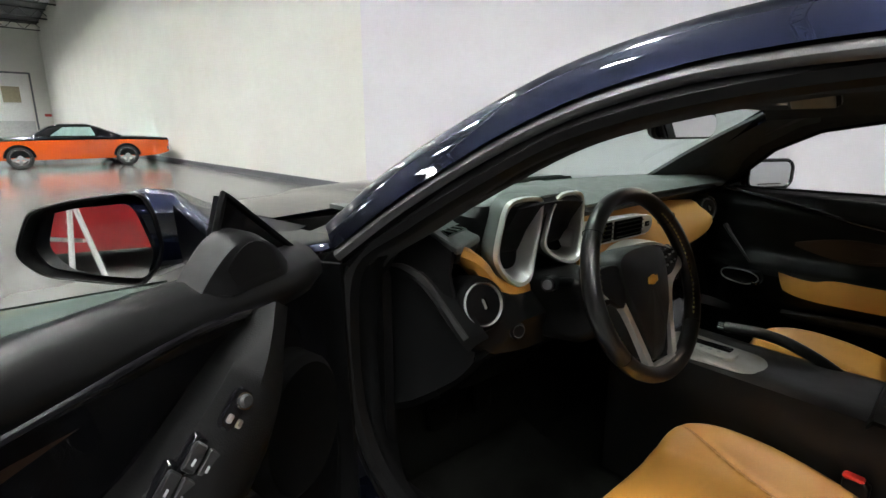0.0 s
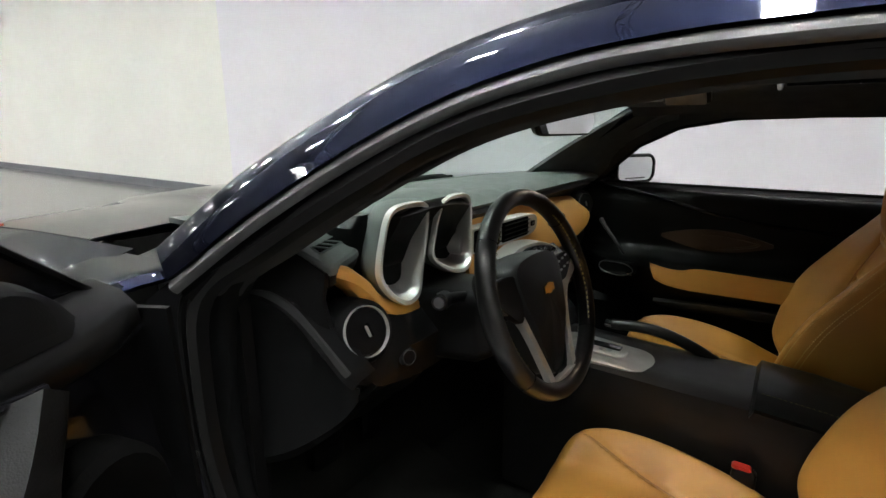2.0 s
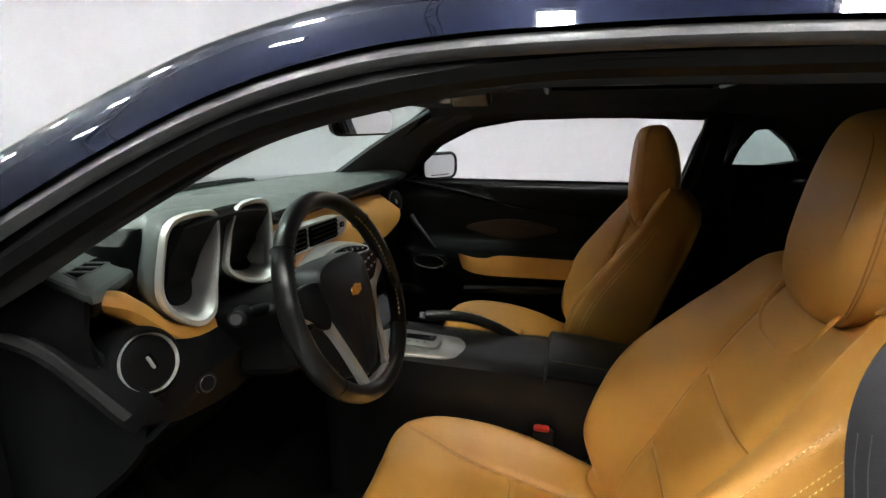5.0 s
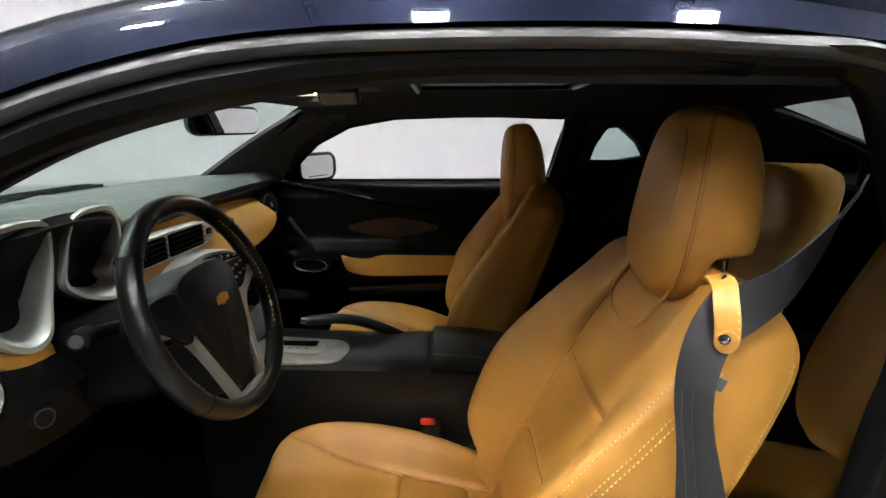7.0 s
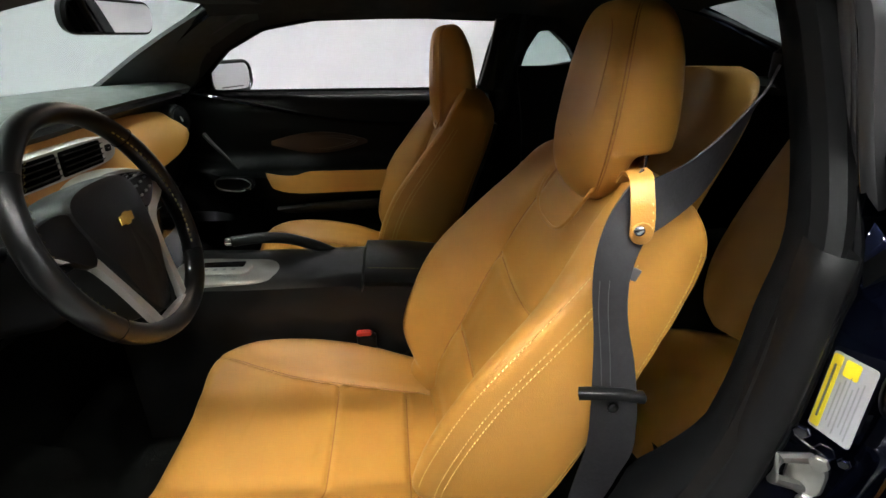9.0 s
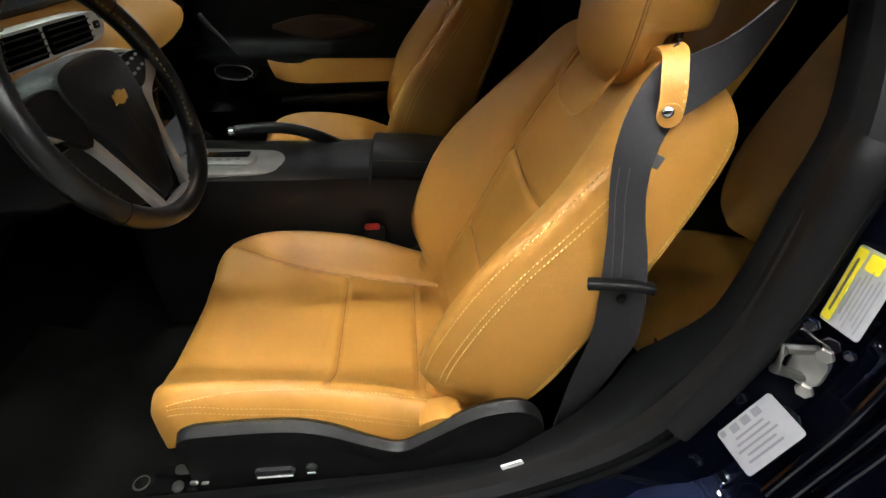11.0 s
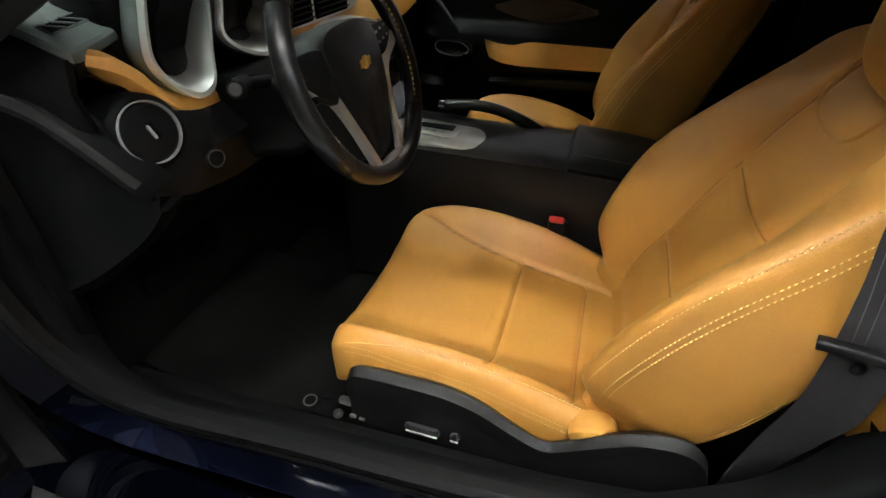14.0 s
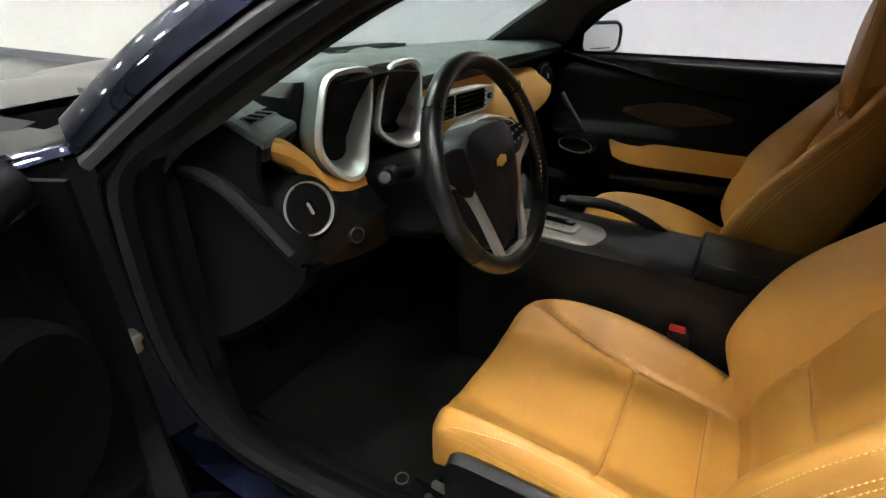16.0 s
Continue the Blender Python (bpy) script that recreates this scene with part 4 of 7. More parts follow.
# passenger mirror outside
PM = Matrix.Translation((-0.190, 1.885, 1.001)) @ Matrix.Rotation(radians(-27), 4, "Z")
def pmr(w, h, r, x, k=1.0):
    return [tuple(PM @ V(x, y * k, z * k)) for y, z in rrect(w * 1.02, h * 0.93, r, 5)]
pm = part("passenger_mirror", loft([pmr(0.21, 0.118, 0.040, x, k) for x, k in ((-0.13, 0.40), (-0.115, 0.70), (-0.07, 0.94), (-0.02, 1.0), (0.004, 1.0), (0.004, 0.93))]), BLUE_PAINT, car, "dark blue passenger door mirror")
part("mirror_glass", loft([pmr(0.190, 0.098, 0.032, x) for x in (0.003, 0.006)]), MIRROR, pm, "mirror glass with etched warning line")
part("mirror_rim", sweep([tuple(PM @ V(0.005, y, z)) for y, z in rrect(0.205, 0.104, 0.036, 5)], circle(0.007, 6), up=tuple(PM.to_3x3() @ V(1, 0, 0)), closed_path=True), GLOSS_BLACK, pm)
part("warning_line", loft([[tuple(PM @ V(x, 0.0 + y, -0.036 + z)) for y, z in rrect(0.11, 0.004, 0.001)] for x in (0.006, 0.0066)]), STALK_GREY, pm)
part("mirror_arm", sweep([(-0.30, 1.74, 0.950), (-0.275, 1.80, 0.962), (-0.25, 1.84, 0.98)], rrect(0.06, 0.045, 0.015)), GLOSS_BLACK, pm)

# inner rear-view mirror
M0 = Matrix.Translation((-0.128, 0.97, 1.176)) @ Matrix.Rotation(radians(-11), 4, "Z") @ Matrix.Rotation(radians(5), 4, "Y")
def yz(pts, x, k=1.0):
    return [tuple(M0 @ V(x, y * k, z * k)) for y, z in pts]
rm = part("rear_view_mirror", loft([yz(rrect(0.25, 0.065, 0.028, 5), x, k) for x, k in ((-0.035, 0.6), (-0.022, 0.93), (-0.005, 1.0), (0.0, 0.96))]), BLACK_PLASTIC, car, "black rear-view mirror under the windshield")
part("mirror_glass", loft([yz(rrect(0.235, 0.054, 0.024, 5), x) for x in (0.0, 0.002)]), MIRROR, rm)
part("mirror_stem", tube([tuple(M0 @ V(-0.03, 0, 0)), (-0.13, 0.96, 1.24)], 0.012, 8), BLACK_PLASTIC, rm)

# floor covering, footwells, bulkhead
part("floor_mat", thick(surface(lambda u, v: (-0.46 + 0.44 * u, 0.350 + 0.44 * v, 0.262 + 0.20 * max(0, 0.32 - u) ** 1.5 + 0.004 * math.sin(9 * u) * math.sin(7 * v)), 24, 20), 0.014), MAT_CARPET, car, "black carpet floor mat in the driver footwell")
fc = part("mat_clip", move(slab(circle(0.014, 16), 0.008, Matrix(), 0.003), Matrix.Translation((-0.086, 0.389, 0.268))), BLACK_PLASTIC, car, "black round floor mat clip")
part("clip_ring", sweep([(-0.086 + 0.013 * math.cos(a), 0.389 + 0.013 * math.sin(a), 0.277) for a in np.linspace(0, 2 * math.pi, 20, endpoint=False)], circle(0.0022, 6), closed_path=True), STEEL, fc)
part("bulkhead", box(-0.72, CY, 0.60, 0.05, 1.56, 0.72, 0.02), CARPET, car)
part("toe_board", thick(surface(lambda u, v: (-0.72 + 0.28 * u, 0.22 + 1.47 * v, 0.50 - 0.26 * u), 6, 6), 0.02), CARPET, car)
part("kick_panel", thick(loft([spline([(x, 0.245 + 0.02 * k, z) for z in (0.92, 0.7, 0.45, 0.28)], 10) for k, x in enumerate((-0.36, -0.5, -0.7))], False, False), 0.02), BLACK_PLASTIC, car, "black kick panel")
part("sill_cover", sweep([(-0.36, 0.252, 0.375), (0.0, 0.258, 0.372), (0.4, 0.266, 0.380), (0.72, 0.29, 0.40)], [(-0.028, 0.030), (-0.010, 0.036), (0.016, 0.030), (0.026, 0.018), (0.030, -0.14), (-0.028, -0.14)], up=(0, 0, 1)), BLACK_PLASTIC, car, "black plastic sill cover")
for k, (x, y) in enumerate(((-0.50, 0.66), (-0.52, 0.52))):
    pd = part("pedal", box(x, y, 0.42 - 0.02 * k, 0.02, 0.06 + 0.04 * k, 0.10 - 0.03 * k, 0.008), RUBBER, car, "black rubber pedal")
    part("pedal_arm", tube([(x - 0.02, y, 0.44), (x - 0.14, y, 0.66)], 0.009, 6, up=(0, 1, 0)), BLACK_PLASTIC, pd)


# ---- the coupe: dashboard ----
def poly2(outline, n):
    p = np.array(list(outline) + [outline[0]], float)
    run = np.r_[0, np.cumsum(np.linalg.norm(np.diff(p, axis=0), axis=1))]
    w = np.linspace(0, run[-1], n + 1)[:-1]
    return np.stack([np.interp(w, run, p[:, j]) for j in range(2)], 1)

def dash_front(y):
    """Rear-facing edge of the dash top (x, z)."""
    b = max(0.0, 1 - ((y - 0.565) / 0.19) ** 2)
    return -0.235 - 0.035 * min(1, max(0, (y - 0.68) / 0.06)) - 0.03 * max(0, (y - 0.9)), 0.968 + 0.017 * min(1, max(0, (y - 0.40) / 0.08)) + 0.045 * b ** 0.6 - 0.012 * max(0, y - 1.1)
def dash_top(u, v):
    y = 0.365 + 1.365 * v
    xf, zf = dash_front(y)
    xf -= 0.20 * min(1, max(0, (0.475 - y) / 0.085)) ** 0.8
    xb = -0.70 + 0.20 * abs(2 * v - 1) ** 2.5
    s = u
    z = 0.968 * (1 - s) + zf * s + 0.012 * math.sin(math.pi * s)
    if s > 0.9:
        z -= (s - 0.9) * 0.15
    return (xb + (xf - xb) * s, y, z)
da = part("dashboard", thick(surface(dash_top, 24, 50), 0.02), DASH_SOFT, car, "charcoal dashboard with tan trim and silver bezels")
# face below the top: upper lip, trim band, lower face
def dash_face(u, v):
    y = 0.40 + 1.24 * v
    xf, zf = dash_front(y)
    xf -= 0.20 * min(1, max(0, (0.475 - y) / 0.085)) ** 0.8
    prof = [(0.0, 0.0), (-0.035, -0.03), (-0.05, -0.07), (-0.03, -0.16), (-0.02, -0.22), (-0.06, -0.30), (-0.16, -0.42)]
    k = u * 6
    i = min(int(k), 5)
    a, b = prof[i], prof[i + 1]
    f = k - i
    return (xf + a[0] * (1 - f) + b[0] * f, y, 0.985 + (zf - 0.985) * max(0, 1 - u * 4) + a[1] * (1 - f) + b[1] * f)
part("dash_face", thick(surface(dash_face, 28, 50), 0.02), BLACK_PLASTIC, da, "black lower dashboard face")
part("speaker_grille", thick(surface(lambda u, v: (-0.52 + 0.10 * u, 0.86 + 0.20 * v, 0.998 + 0.006 * u), 4, 4), 0.004), BLACK_PLASTIC, da, "flat centre speaker grille")
# tan band across the middle and the passenger side
ty = np.linspace(0.695, 1.485, 44)
top = curve1([0.69, 0.80, 1.06, 1.25, 1.44, 1.485], [0.963, 0.959, 0.948, 0.936, 0.921, 0.905], ty)
bot = curve1([0.69, 0.80, 1.0, 1.175, 1.333, 1.42, 1.465, 1.485], [0.850, 0.844, 0.828, 0.816, 0.822, 0.836, 0.850, 0.868], ty)
part("trim_band", thick(loft([[(-0.296, y, a + 0.006) for y, a in zip(ty, top)], [(-0.284, y, a) for y, a in zip(ty, top)], [(-0.258, y, (a * 0.6 + b * 0.4)) for y, a, b in zip(ty, top, bot)], [(-0.238, y, (a * 0.2 + b * 0.8)) for y, a, b in zip(ty, top, bot)], [(-0.234, y, b) for y, b in zip(ty, bot)], [(-0.255, y, b - 0.005) for y, b in zip(ty, bot)]], False, False), 0.01), TAN_TRIM, da, "tan leather dashboard trim band")
# tan piece by the driver, bowed under the gauge pods
lt = spline([(-0.262, 0.304, 0.957), (-0.240, 0.330, 0.946), (-0.232, 0.352, 0.930), (-0.228, 0.373, 0.911), (-0.226, 0.395, 0.883), (-0.226, 0.425, 0.866), (-0.226, 0.46, 0.857), (-0.226, 0.54, 0.852)], 32)
lb = spline([(-0.260, 0.310, 0.949), (-0.236, 0.334, 0.931), (-0.227, 0.352, 0.912), (-0.223, 0.372, 0.888), (-0.220, 0.398, 0.861), (-0.220, 0.424, 0.841), (-0.220, 0.462, 0.825), (-0.220, 0.54, 0.812)], 32)
part("trim_piece", thick(loft([lt + np.array([-0.05, 0.02, 0.004]), lt, lt * 0.85 + lb * 0.15 + np.array([0.003, 0, 0]), lt * 0.2 + lb * 0.8 + np.array([0.005, 0, 0]), lb, lb + np.array([-0.05, 0.02, -0.012])], False, False), 0.008), TAN_TRIM, da, "tan leather trim piece under the gauges")
tl = (lt * 0.4 + lb * 0.6) + np.array([0.0052, 0, 0])
part("trim_stitching", dashes(tl, np.tile([1.0, -0.2, 0.2], (32, 1)), 0.005, 0.003, 0.0006, 0.0009), THREAD, da, "yellow stitching")

# gauge pods with silver bezels
def pod(outline, xf):
    o = spline(outline, 60, True)
    c = o.mean(0)
    def rim(k, x, dy=0.0, dz=0.0):
        return [(xf + x - 0.10 * (b - c[1]), c[0] + (a - c[0]) * k + dy - 0.55 * min(x, 0), c[1] + (b - c[1]) * k + dz) for a, b in o]
    hood_ = part("gauge_pod", loft([rim(1.10, -0.16), rim(1.10, -0.05), rim(1.08, -0.006), rim(1.04, 0.002), rim(1.0, -0.01)], True, False), DASH_SOFT, da, "charcoal hooded gauge pod")
    part("bezel", loft([rim(1.03, 0.0), rim(1.04, 0.008), rim(1.02, 0.013), rim(0.935, 0.012), rim(0.90, 0.005), rim(0.84, -0.03, -0.008, 0.003), rim(0.78, -0.068, -0.018, 0.005)], True, False), SILVER, hood_, "satin silver gauge bezel")
    part("gauge_face", loft([rim(0.80, -0.066, -0.018, 0.005), rim(0.03, -0.070, -0.020, 0.006)], True, True), GAUGE_GLASS, hood_, "dark gauge lens")
    n = 24
    def dial(r, a, x=-0.063):
        return (xf + x - 0.10 * r * math.sin(a), c[0] + 0.016 + r * math.cos(a), c[1] + 0.006 + r * math.sin(a))
    part("dial_ring", sweep([dial(0.036, a) for a in np.linspace(0, 2 * math.pi, n, endpoint=False)], circle(0.0018, 5), up=(1, 0, 0), closed_path=True), STALK_GREY, hood_)
    for a in range(-40, 230, 30):
        t = radians(a)
        part("tick", tube([dial(0.027, t), dial(0.033, t)], 0.0009, 4, up=(1, 0.1, 0)), GREY_MARK, hood_)
    part("needle", tube([dial(0.006, radians(40), -0.060), dial(0.028, radians(220), -0.060)], 0.0012, 5, up=(1, 0, 0)), RED_PLASTIC, hood_)
pod([(0.392, 0.928), (0.398, 0.955), (0.409, 0.982), (0.422, 1.010), (0.440, 1.027), (0.472, 1.033), (0.522, 1.031), (0.538, 1.018), (0.527, 0.968), (0.508, 0.918), (0.494, 0.876), (0.476, 0.862), (0.450, 0.862), (0.421, 0.880), (0.400, 0.905)], -0.228)
pod([(0.540, 0.930), (0.553, 0.965), (0.569, 0.998), (0.590, 1.022), (0.615, 1.031), (0.668, 1.031), (0.688, 1.014), (0.684, 0.96), (0.680, 0.910), (0.660, 0.880), (0.620, 0.880), (0.568, 0.902)], -0.228)
part("pod_bridge", box(-0.33, 0.57, 0.94, 0.10, 0.34, 0.15, 0.02), BLACK_PLASTIC, da)

# flat defroster pod at the driver corner
PO = [(-0.470, 0.300), (-0.460, 0.500), (-0.380, 0.475), (-0.305, 0.457), (-0.262, 0.375), (-0.224, 0.294), (-0.302, 0.290), (-0.36, 0.288)]
po = poly2(PO, 64)
po = (np.roll(po, 1, 0) + po * 2 + np.roll(po, -1, 0)) / 4
pc = po.mean(0)
def pod_z(x, y):
    return 0.985 - 0.308 * (x + 0.300) - 0.159 * (y - 0.286)
def pod_ring(k, dz):
    return [(pc[0] + (x - pc[0]) * k, pc[1] + (y - pc[1]) * k, min(pod_z(pc[0] + (x - pc[0]) * k, pc[1] + (y - pc[1]) * k), 0.995) + dz) for x, y in po]
vp = part("corner_pod", loft([pod_ring(0.05, 0.0), pod_ring(0.95, 0.0), pod_ring(0.99, -0.003), pod_ring(1.0, -0.008), pod_ring(0.995, -0.013), pod_ring(0.97, -0.016)]), DASH_SOFT, da, "charcoal corner pod with a slatted side vent", 30)
part("pod_underside", loft([pod_ring(0.985, -0.013), pod_ring(0.96, -0.024), pod_ring(0.88, -0.040), pod_ring(0.6, -0.055)], True, False), BLACK_PLASTIC, vp)
def dash_corner(u, v):
    x, y = -0.66 + 0.26 * u, 0.285 + 0.185 * v
    k = v * v * (3 - 2 * v)
    hi = 0.972 + 0.018 * u
    return (x, y, min(pod_z(x, y), 0.990) * (1 - k) + hi * k - 0.004)
part("dash_corner", thick(surface(dash_corner, 16, 14), 0.01), DASH_SOFT, da, "charcoal dash skin between the corner pod and the gauges")
SLOT = [(-0.294, 0.318), (-0.334, 0.404), (-0.316, 0.415), (-0.272, 0.316)]
def on_pod(x, y, d):
    return (x + 0.28 * d, y + 0.15 * d, pod_z(x, y) + d * 0.95)
so = poly2(SLOT, 32)
part("vent_slot", loft([[on_pod(x, y, d) for x, y in so] for d in (-0.004, 0.0012)]), HOLE_SHADE, vp)
for f, g in ((0.03, 0.32), (0.29, 0.56), (0.55, 0.80)):
    a0 = np.array(SLOT[0]) * (1 - f) + np.array(SLOT[1]) * f
    a1 = np.array(SLOT[3]) * (1 - g) + np.array(SLOT[2]) * g
    part("slat", sweep([on_pod(*a0, 0.0022), on_pod(*a1, 0.0022)], rrect(0.0040, 0.002, 0.0008), up=(0.31, 0.16, 1)), DASH_SOFT, vp)
part("vent_frame", sweep([on_pod(x, y, 0.0005) for x, y in so], circle(0.0018, 6), up=(0.31, 0.16, 1), closed_path=True), DASH_SOFT, vp)
# black dash end between pod and ridge
part("pod_side", thick(loft([spline(c, 20) for c in (
    [(-0.47, 0.296, 1.0), (-0.36, 0.292, 0.988), (-0.30, 0.293, 0.972), (-0.235, 0.300, 0.950)],
    [(-0.46, 0.262, 0.96), (-0.36, 0.262, 0.955), (-0.285, 0.270, 0.935), (-0.235, 0.290, 0.912)],
    [(-0.46, 0.256, 0.90), (-0.36, 0.258, 0.905), (-0.27, 0.268, 0.885), (-0.225, 0.292, 0.868)])], False, False), 0.012), BLACK_PLASTIC, da, "black dashboard end below the corner pod")

# round side vents
def round_vent(c, normal, r, ring_mat, shell):
    n = Vector(normal).normalized()
    m = Matrix.Translation(c) @ n.to_track_quat("Z", "Y").to_matrix().to_4x4()
    def turn(cols, caps=False):
        return move(loft([[(a * r * math.cos(t), a * r * math.sin(t), z) for t in np.linspace(0, 2 * math.pi, 44, endpoint=False)] for a, z in cols], True, caps), m)
    rv = part("round_vent", turn([(1.45, -0.07), (1.40, -0.03), (1.32, -0.012), (1.22, -0.003), (1.08, 0.001), (1.02, -0.002)]), shell, da, "round black air vent with a thin silver ring")
    part("vent_ring", turn([(1.025, -0.002), (1.022, 0.003), (1.0, 0.005), (0.985, 0.003), (0.978, -0.004)]), ring_mat, rv, "thin silver ring")
    part("vent_disc", turn([(0.958, -0.004), (0.90, 0.0), (0.85, 0.0005), (0.6, 0.001), (0.02, 0.002)], True), BLACK_PLASTIC, rv)
    part("vent_tab", box(0, 0, 0.004, r * 0.09, r * 0.50, 0.005, 0.002, m @ Matrix.Rotation(radians(15), 4, "Z")), SPOKE_SILVER, rv, "silver vent tab")
    part("vent_cut", box(r * 0.12, 0, 0.002, r * 0.10, r * 0.6, 0.004, 0.001, m @ Matrix.Rotation(radians(15), 4, "Z")), HOLE_SHADE, rv)
round_vent((-0.201, 0.3405, 0.850), (0.93, -0.22, 0.30), 0.0405, SILVER, TRIM_DARK)
round_vent((-0.262, 1.535, 0.900), (0.92, -0.30, 0.15), 0.036, SEAL_SATIN, BLACK_PLASTIC)

# centre vents in a silver frame
cvo = spline([(0.662, 0.915), (0.672, 0.938), (0.70, 0.946), (0.80, 0.946), (0.92, 0.944), (1.02, 0.939), (1.054, 0.930), (1.062, 0.912), (1.05, 0.893), (1.01, 0.885), (0.90, 0.885), (0.79, 0.888), (0.70, 0.892), (0.672, 0.898)], 70, True)
cc = cvo.mean(0)
cv = part("centre_vent", loft([[(x, *(cc + (q - cc) * k)) for q in cvo] for x, k in ((-0.285, 1.0), (-0.238, 1.0), (-0.233, 0.985), (-0.233, 0.05))]), VENT_SILVER, da, "silver framed centre air vents")
for y0, y1 in ((0.722, 0.842), (0.852, 0.998)):
    ym, w = (y0 + y1) / 2, y1 - y0
    part("vent_opening", loft([[(x, ym + a, 0.9155 + b - 0.02 * (ym + a - 0.86)) for a, b in rrect(w, 0.049, 0.005)] for x in (-0.240, -0.2315)]), HOLE_SHADE, cv)
    for i in range(4):
        part("slat", loft([[(x + 0.003 * (b > 0), ym + a, 0.899 + i * 0.0112 + b - 0.02 * (ym + a - 0.86)) for a, b in rrect(w * 0.97, 0.0032, 0.001)] for x in (-0.2315, -0.2275)]), TRIM_DARK, cv)
    part("slat_post", box(-0.2288, ym, 0.9155, 0.003, 0.003, 0.044, 0.001), TRIM_DARK, cv)
for y in (0.698, 1.026):
    part("vent_wheel", loft([[(x, y + a, 0.914 + b) for a, b in rrect(0.020, 0.014, 0.003)] for x in (-0.234, -0.2295)]), BLACK_PLASTIC, cv)
    part("vent_wheel_mark", loft([[(x, y + a, 0.914 + b) for a, b in rrect(0.008, 0.002, 0.0005)] for x in (-0.2295, -0.2290)]), GREY_MARK, cv)
# silver button pod below the vents
hpo = spline([(0.790, 0.858), (0.83, 0.874), (0.90, 0.882), (1.0, 0.872), (1.085, 0.846), (1.092, 0.832), (1.0, 0.838), (0.88, 0.848)], 60, True)
hc = hpo.mean(0)
bp_ = part("button_pod", loft([[(x - 0.25 * (q[1] - 0.85), *(hc + (q - hc) * k)) for q in hpo] for x, k in ((-0.245, 1.05), (-0.205, 1.05), (-0.192, 1.0), (-0.187, 0.93), (-0.189, 0.85))]), SPOKE_SILVER, da, "satin silver button pod under the centre vents")
hr = spline([(0.872, 0.861), (0.92, 0.872), (1.0, 0.864), (1.072, 0.845), (1.068, 0.838), (0.99, 0.846), (0.91, 0.853)], 48, True)
hrc = hr.mean(0)
part("button_recess", loft([[(x - 0.25 * (q[1] - 0.85), *(hrc + (q - hrc) * k)) for q in hr] for x, k in ((-0.20, 1.0), (-0.184, 1.0), (-0.182, 0.94), (-0.183, 0.05))]), GLOSS_BLACK, bp_, "gloss black button recess")
for k in range(5):
    part("pod_button", box(-0.183, 0.905 + 0.033 * k, 0.864 - 0.0035 * abs(k - 1) ** 1.3, 0.006, 0.024, 0.009, 0.003), BLACK_PLASTIC, bp_)
    part("button_mark", box(-0.1795, 0.905 + 0.033 * k, 0.8645 - 0.0035 * abs(k - 1) ** 1.3, 0.001, 0.008, 0.002, 0.0004), GREY_MARK, bp_)
# radio and climate panel below
cp = part("radio_panel", thick(loft([spline([(-0.225, 0.80, 0.870), (-0.222, 0.92, 0.866), (-0.225, 1.06, 0.848)], 14), spline([(-0.19, 0.78, 0.83), (-0.185, 0.92, 0.826), (-0.19, 1.08, 0.82)], 14), spline([(-0.185, 0.80, 0.72), (-0.18, 0.92, 0.71), (-0.185, 1.06, 0.71)], 14), spline([(-0.10, 0.83, 0.64), (-0.10, 0.92, 0.635), (-0.10, 1.05, 0.635)], 14)], False, False), 0.03), GLOSS_BLACK, da, "gloss black centre stack with radio controls")
for y in (0.84, 1.0):
    part("radio_knob", move(slab(circle(0.020, 20), 0.02, Matrix(), 0.003), Matrix.Translation((-0.182, y, 0.77)) @ Matrix.Rotation(radians(90), 4, "Y")), SILVER, cp)

for ob in (cp, *cp.children):
    ob.data.transform(Matrix.Translation((0, 0.055, -0.026)))

# driver side end panels
ptop = spline([(-0.47, 0.252, 0.885), (-0.42, 0.250, 0.900), (-0.373, 0.250, 0.908), (-0.325, 0.250, 0.913), (-0.274, 0.253, 0.900), (-0.238, 0.264, 0.863), (-0.197, 0.283, 0.806), (-0.190, 0.296, 0.785)], 40)
pbot = spline([(-0.48, 0.252, 0.560), (-0.44, 0.252, 0.572), (-0.40, 0.251, 0.585), (-0.36, 0.251, 0.605), (-0.31, 0.253, 0.634), (-0.26, 0.264, 0.672), (-0.215, 0.285, 0.715), (-0.192, 0.300, 0.755)], 40)
dip = np.array([0, 0.008, 0])
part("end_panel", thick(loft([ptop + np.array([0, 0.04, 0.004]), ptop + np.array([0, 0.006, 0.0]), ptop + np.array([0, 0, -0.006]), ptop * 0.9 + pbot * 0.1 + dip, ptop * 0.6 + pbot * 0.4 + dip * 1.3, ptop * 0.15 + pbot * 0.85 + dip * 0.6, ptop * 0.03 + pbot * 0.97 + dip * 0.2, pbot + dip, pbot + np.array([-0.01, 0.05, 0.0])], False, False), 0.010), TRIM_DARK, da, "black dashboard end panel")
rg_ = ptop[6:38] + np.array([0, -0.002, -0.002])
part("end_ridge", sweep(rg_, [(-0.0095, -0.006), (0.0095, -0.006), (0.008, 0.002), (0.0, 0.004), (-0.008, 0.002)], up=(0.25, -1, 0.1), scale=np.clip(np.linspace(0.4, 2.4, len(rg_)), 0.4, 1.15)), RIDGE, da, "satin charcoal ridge")
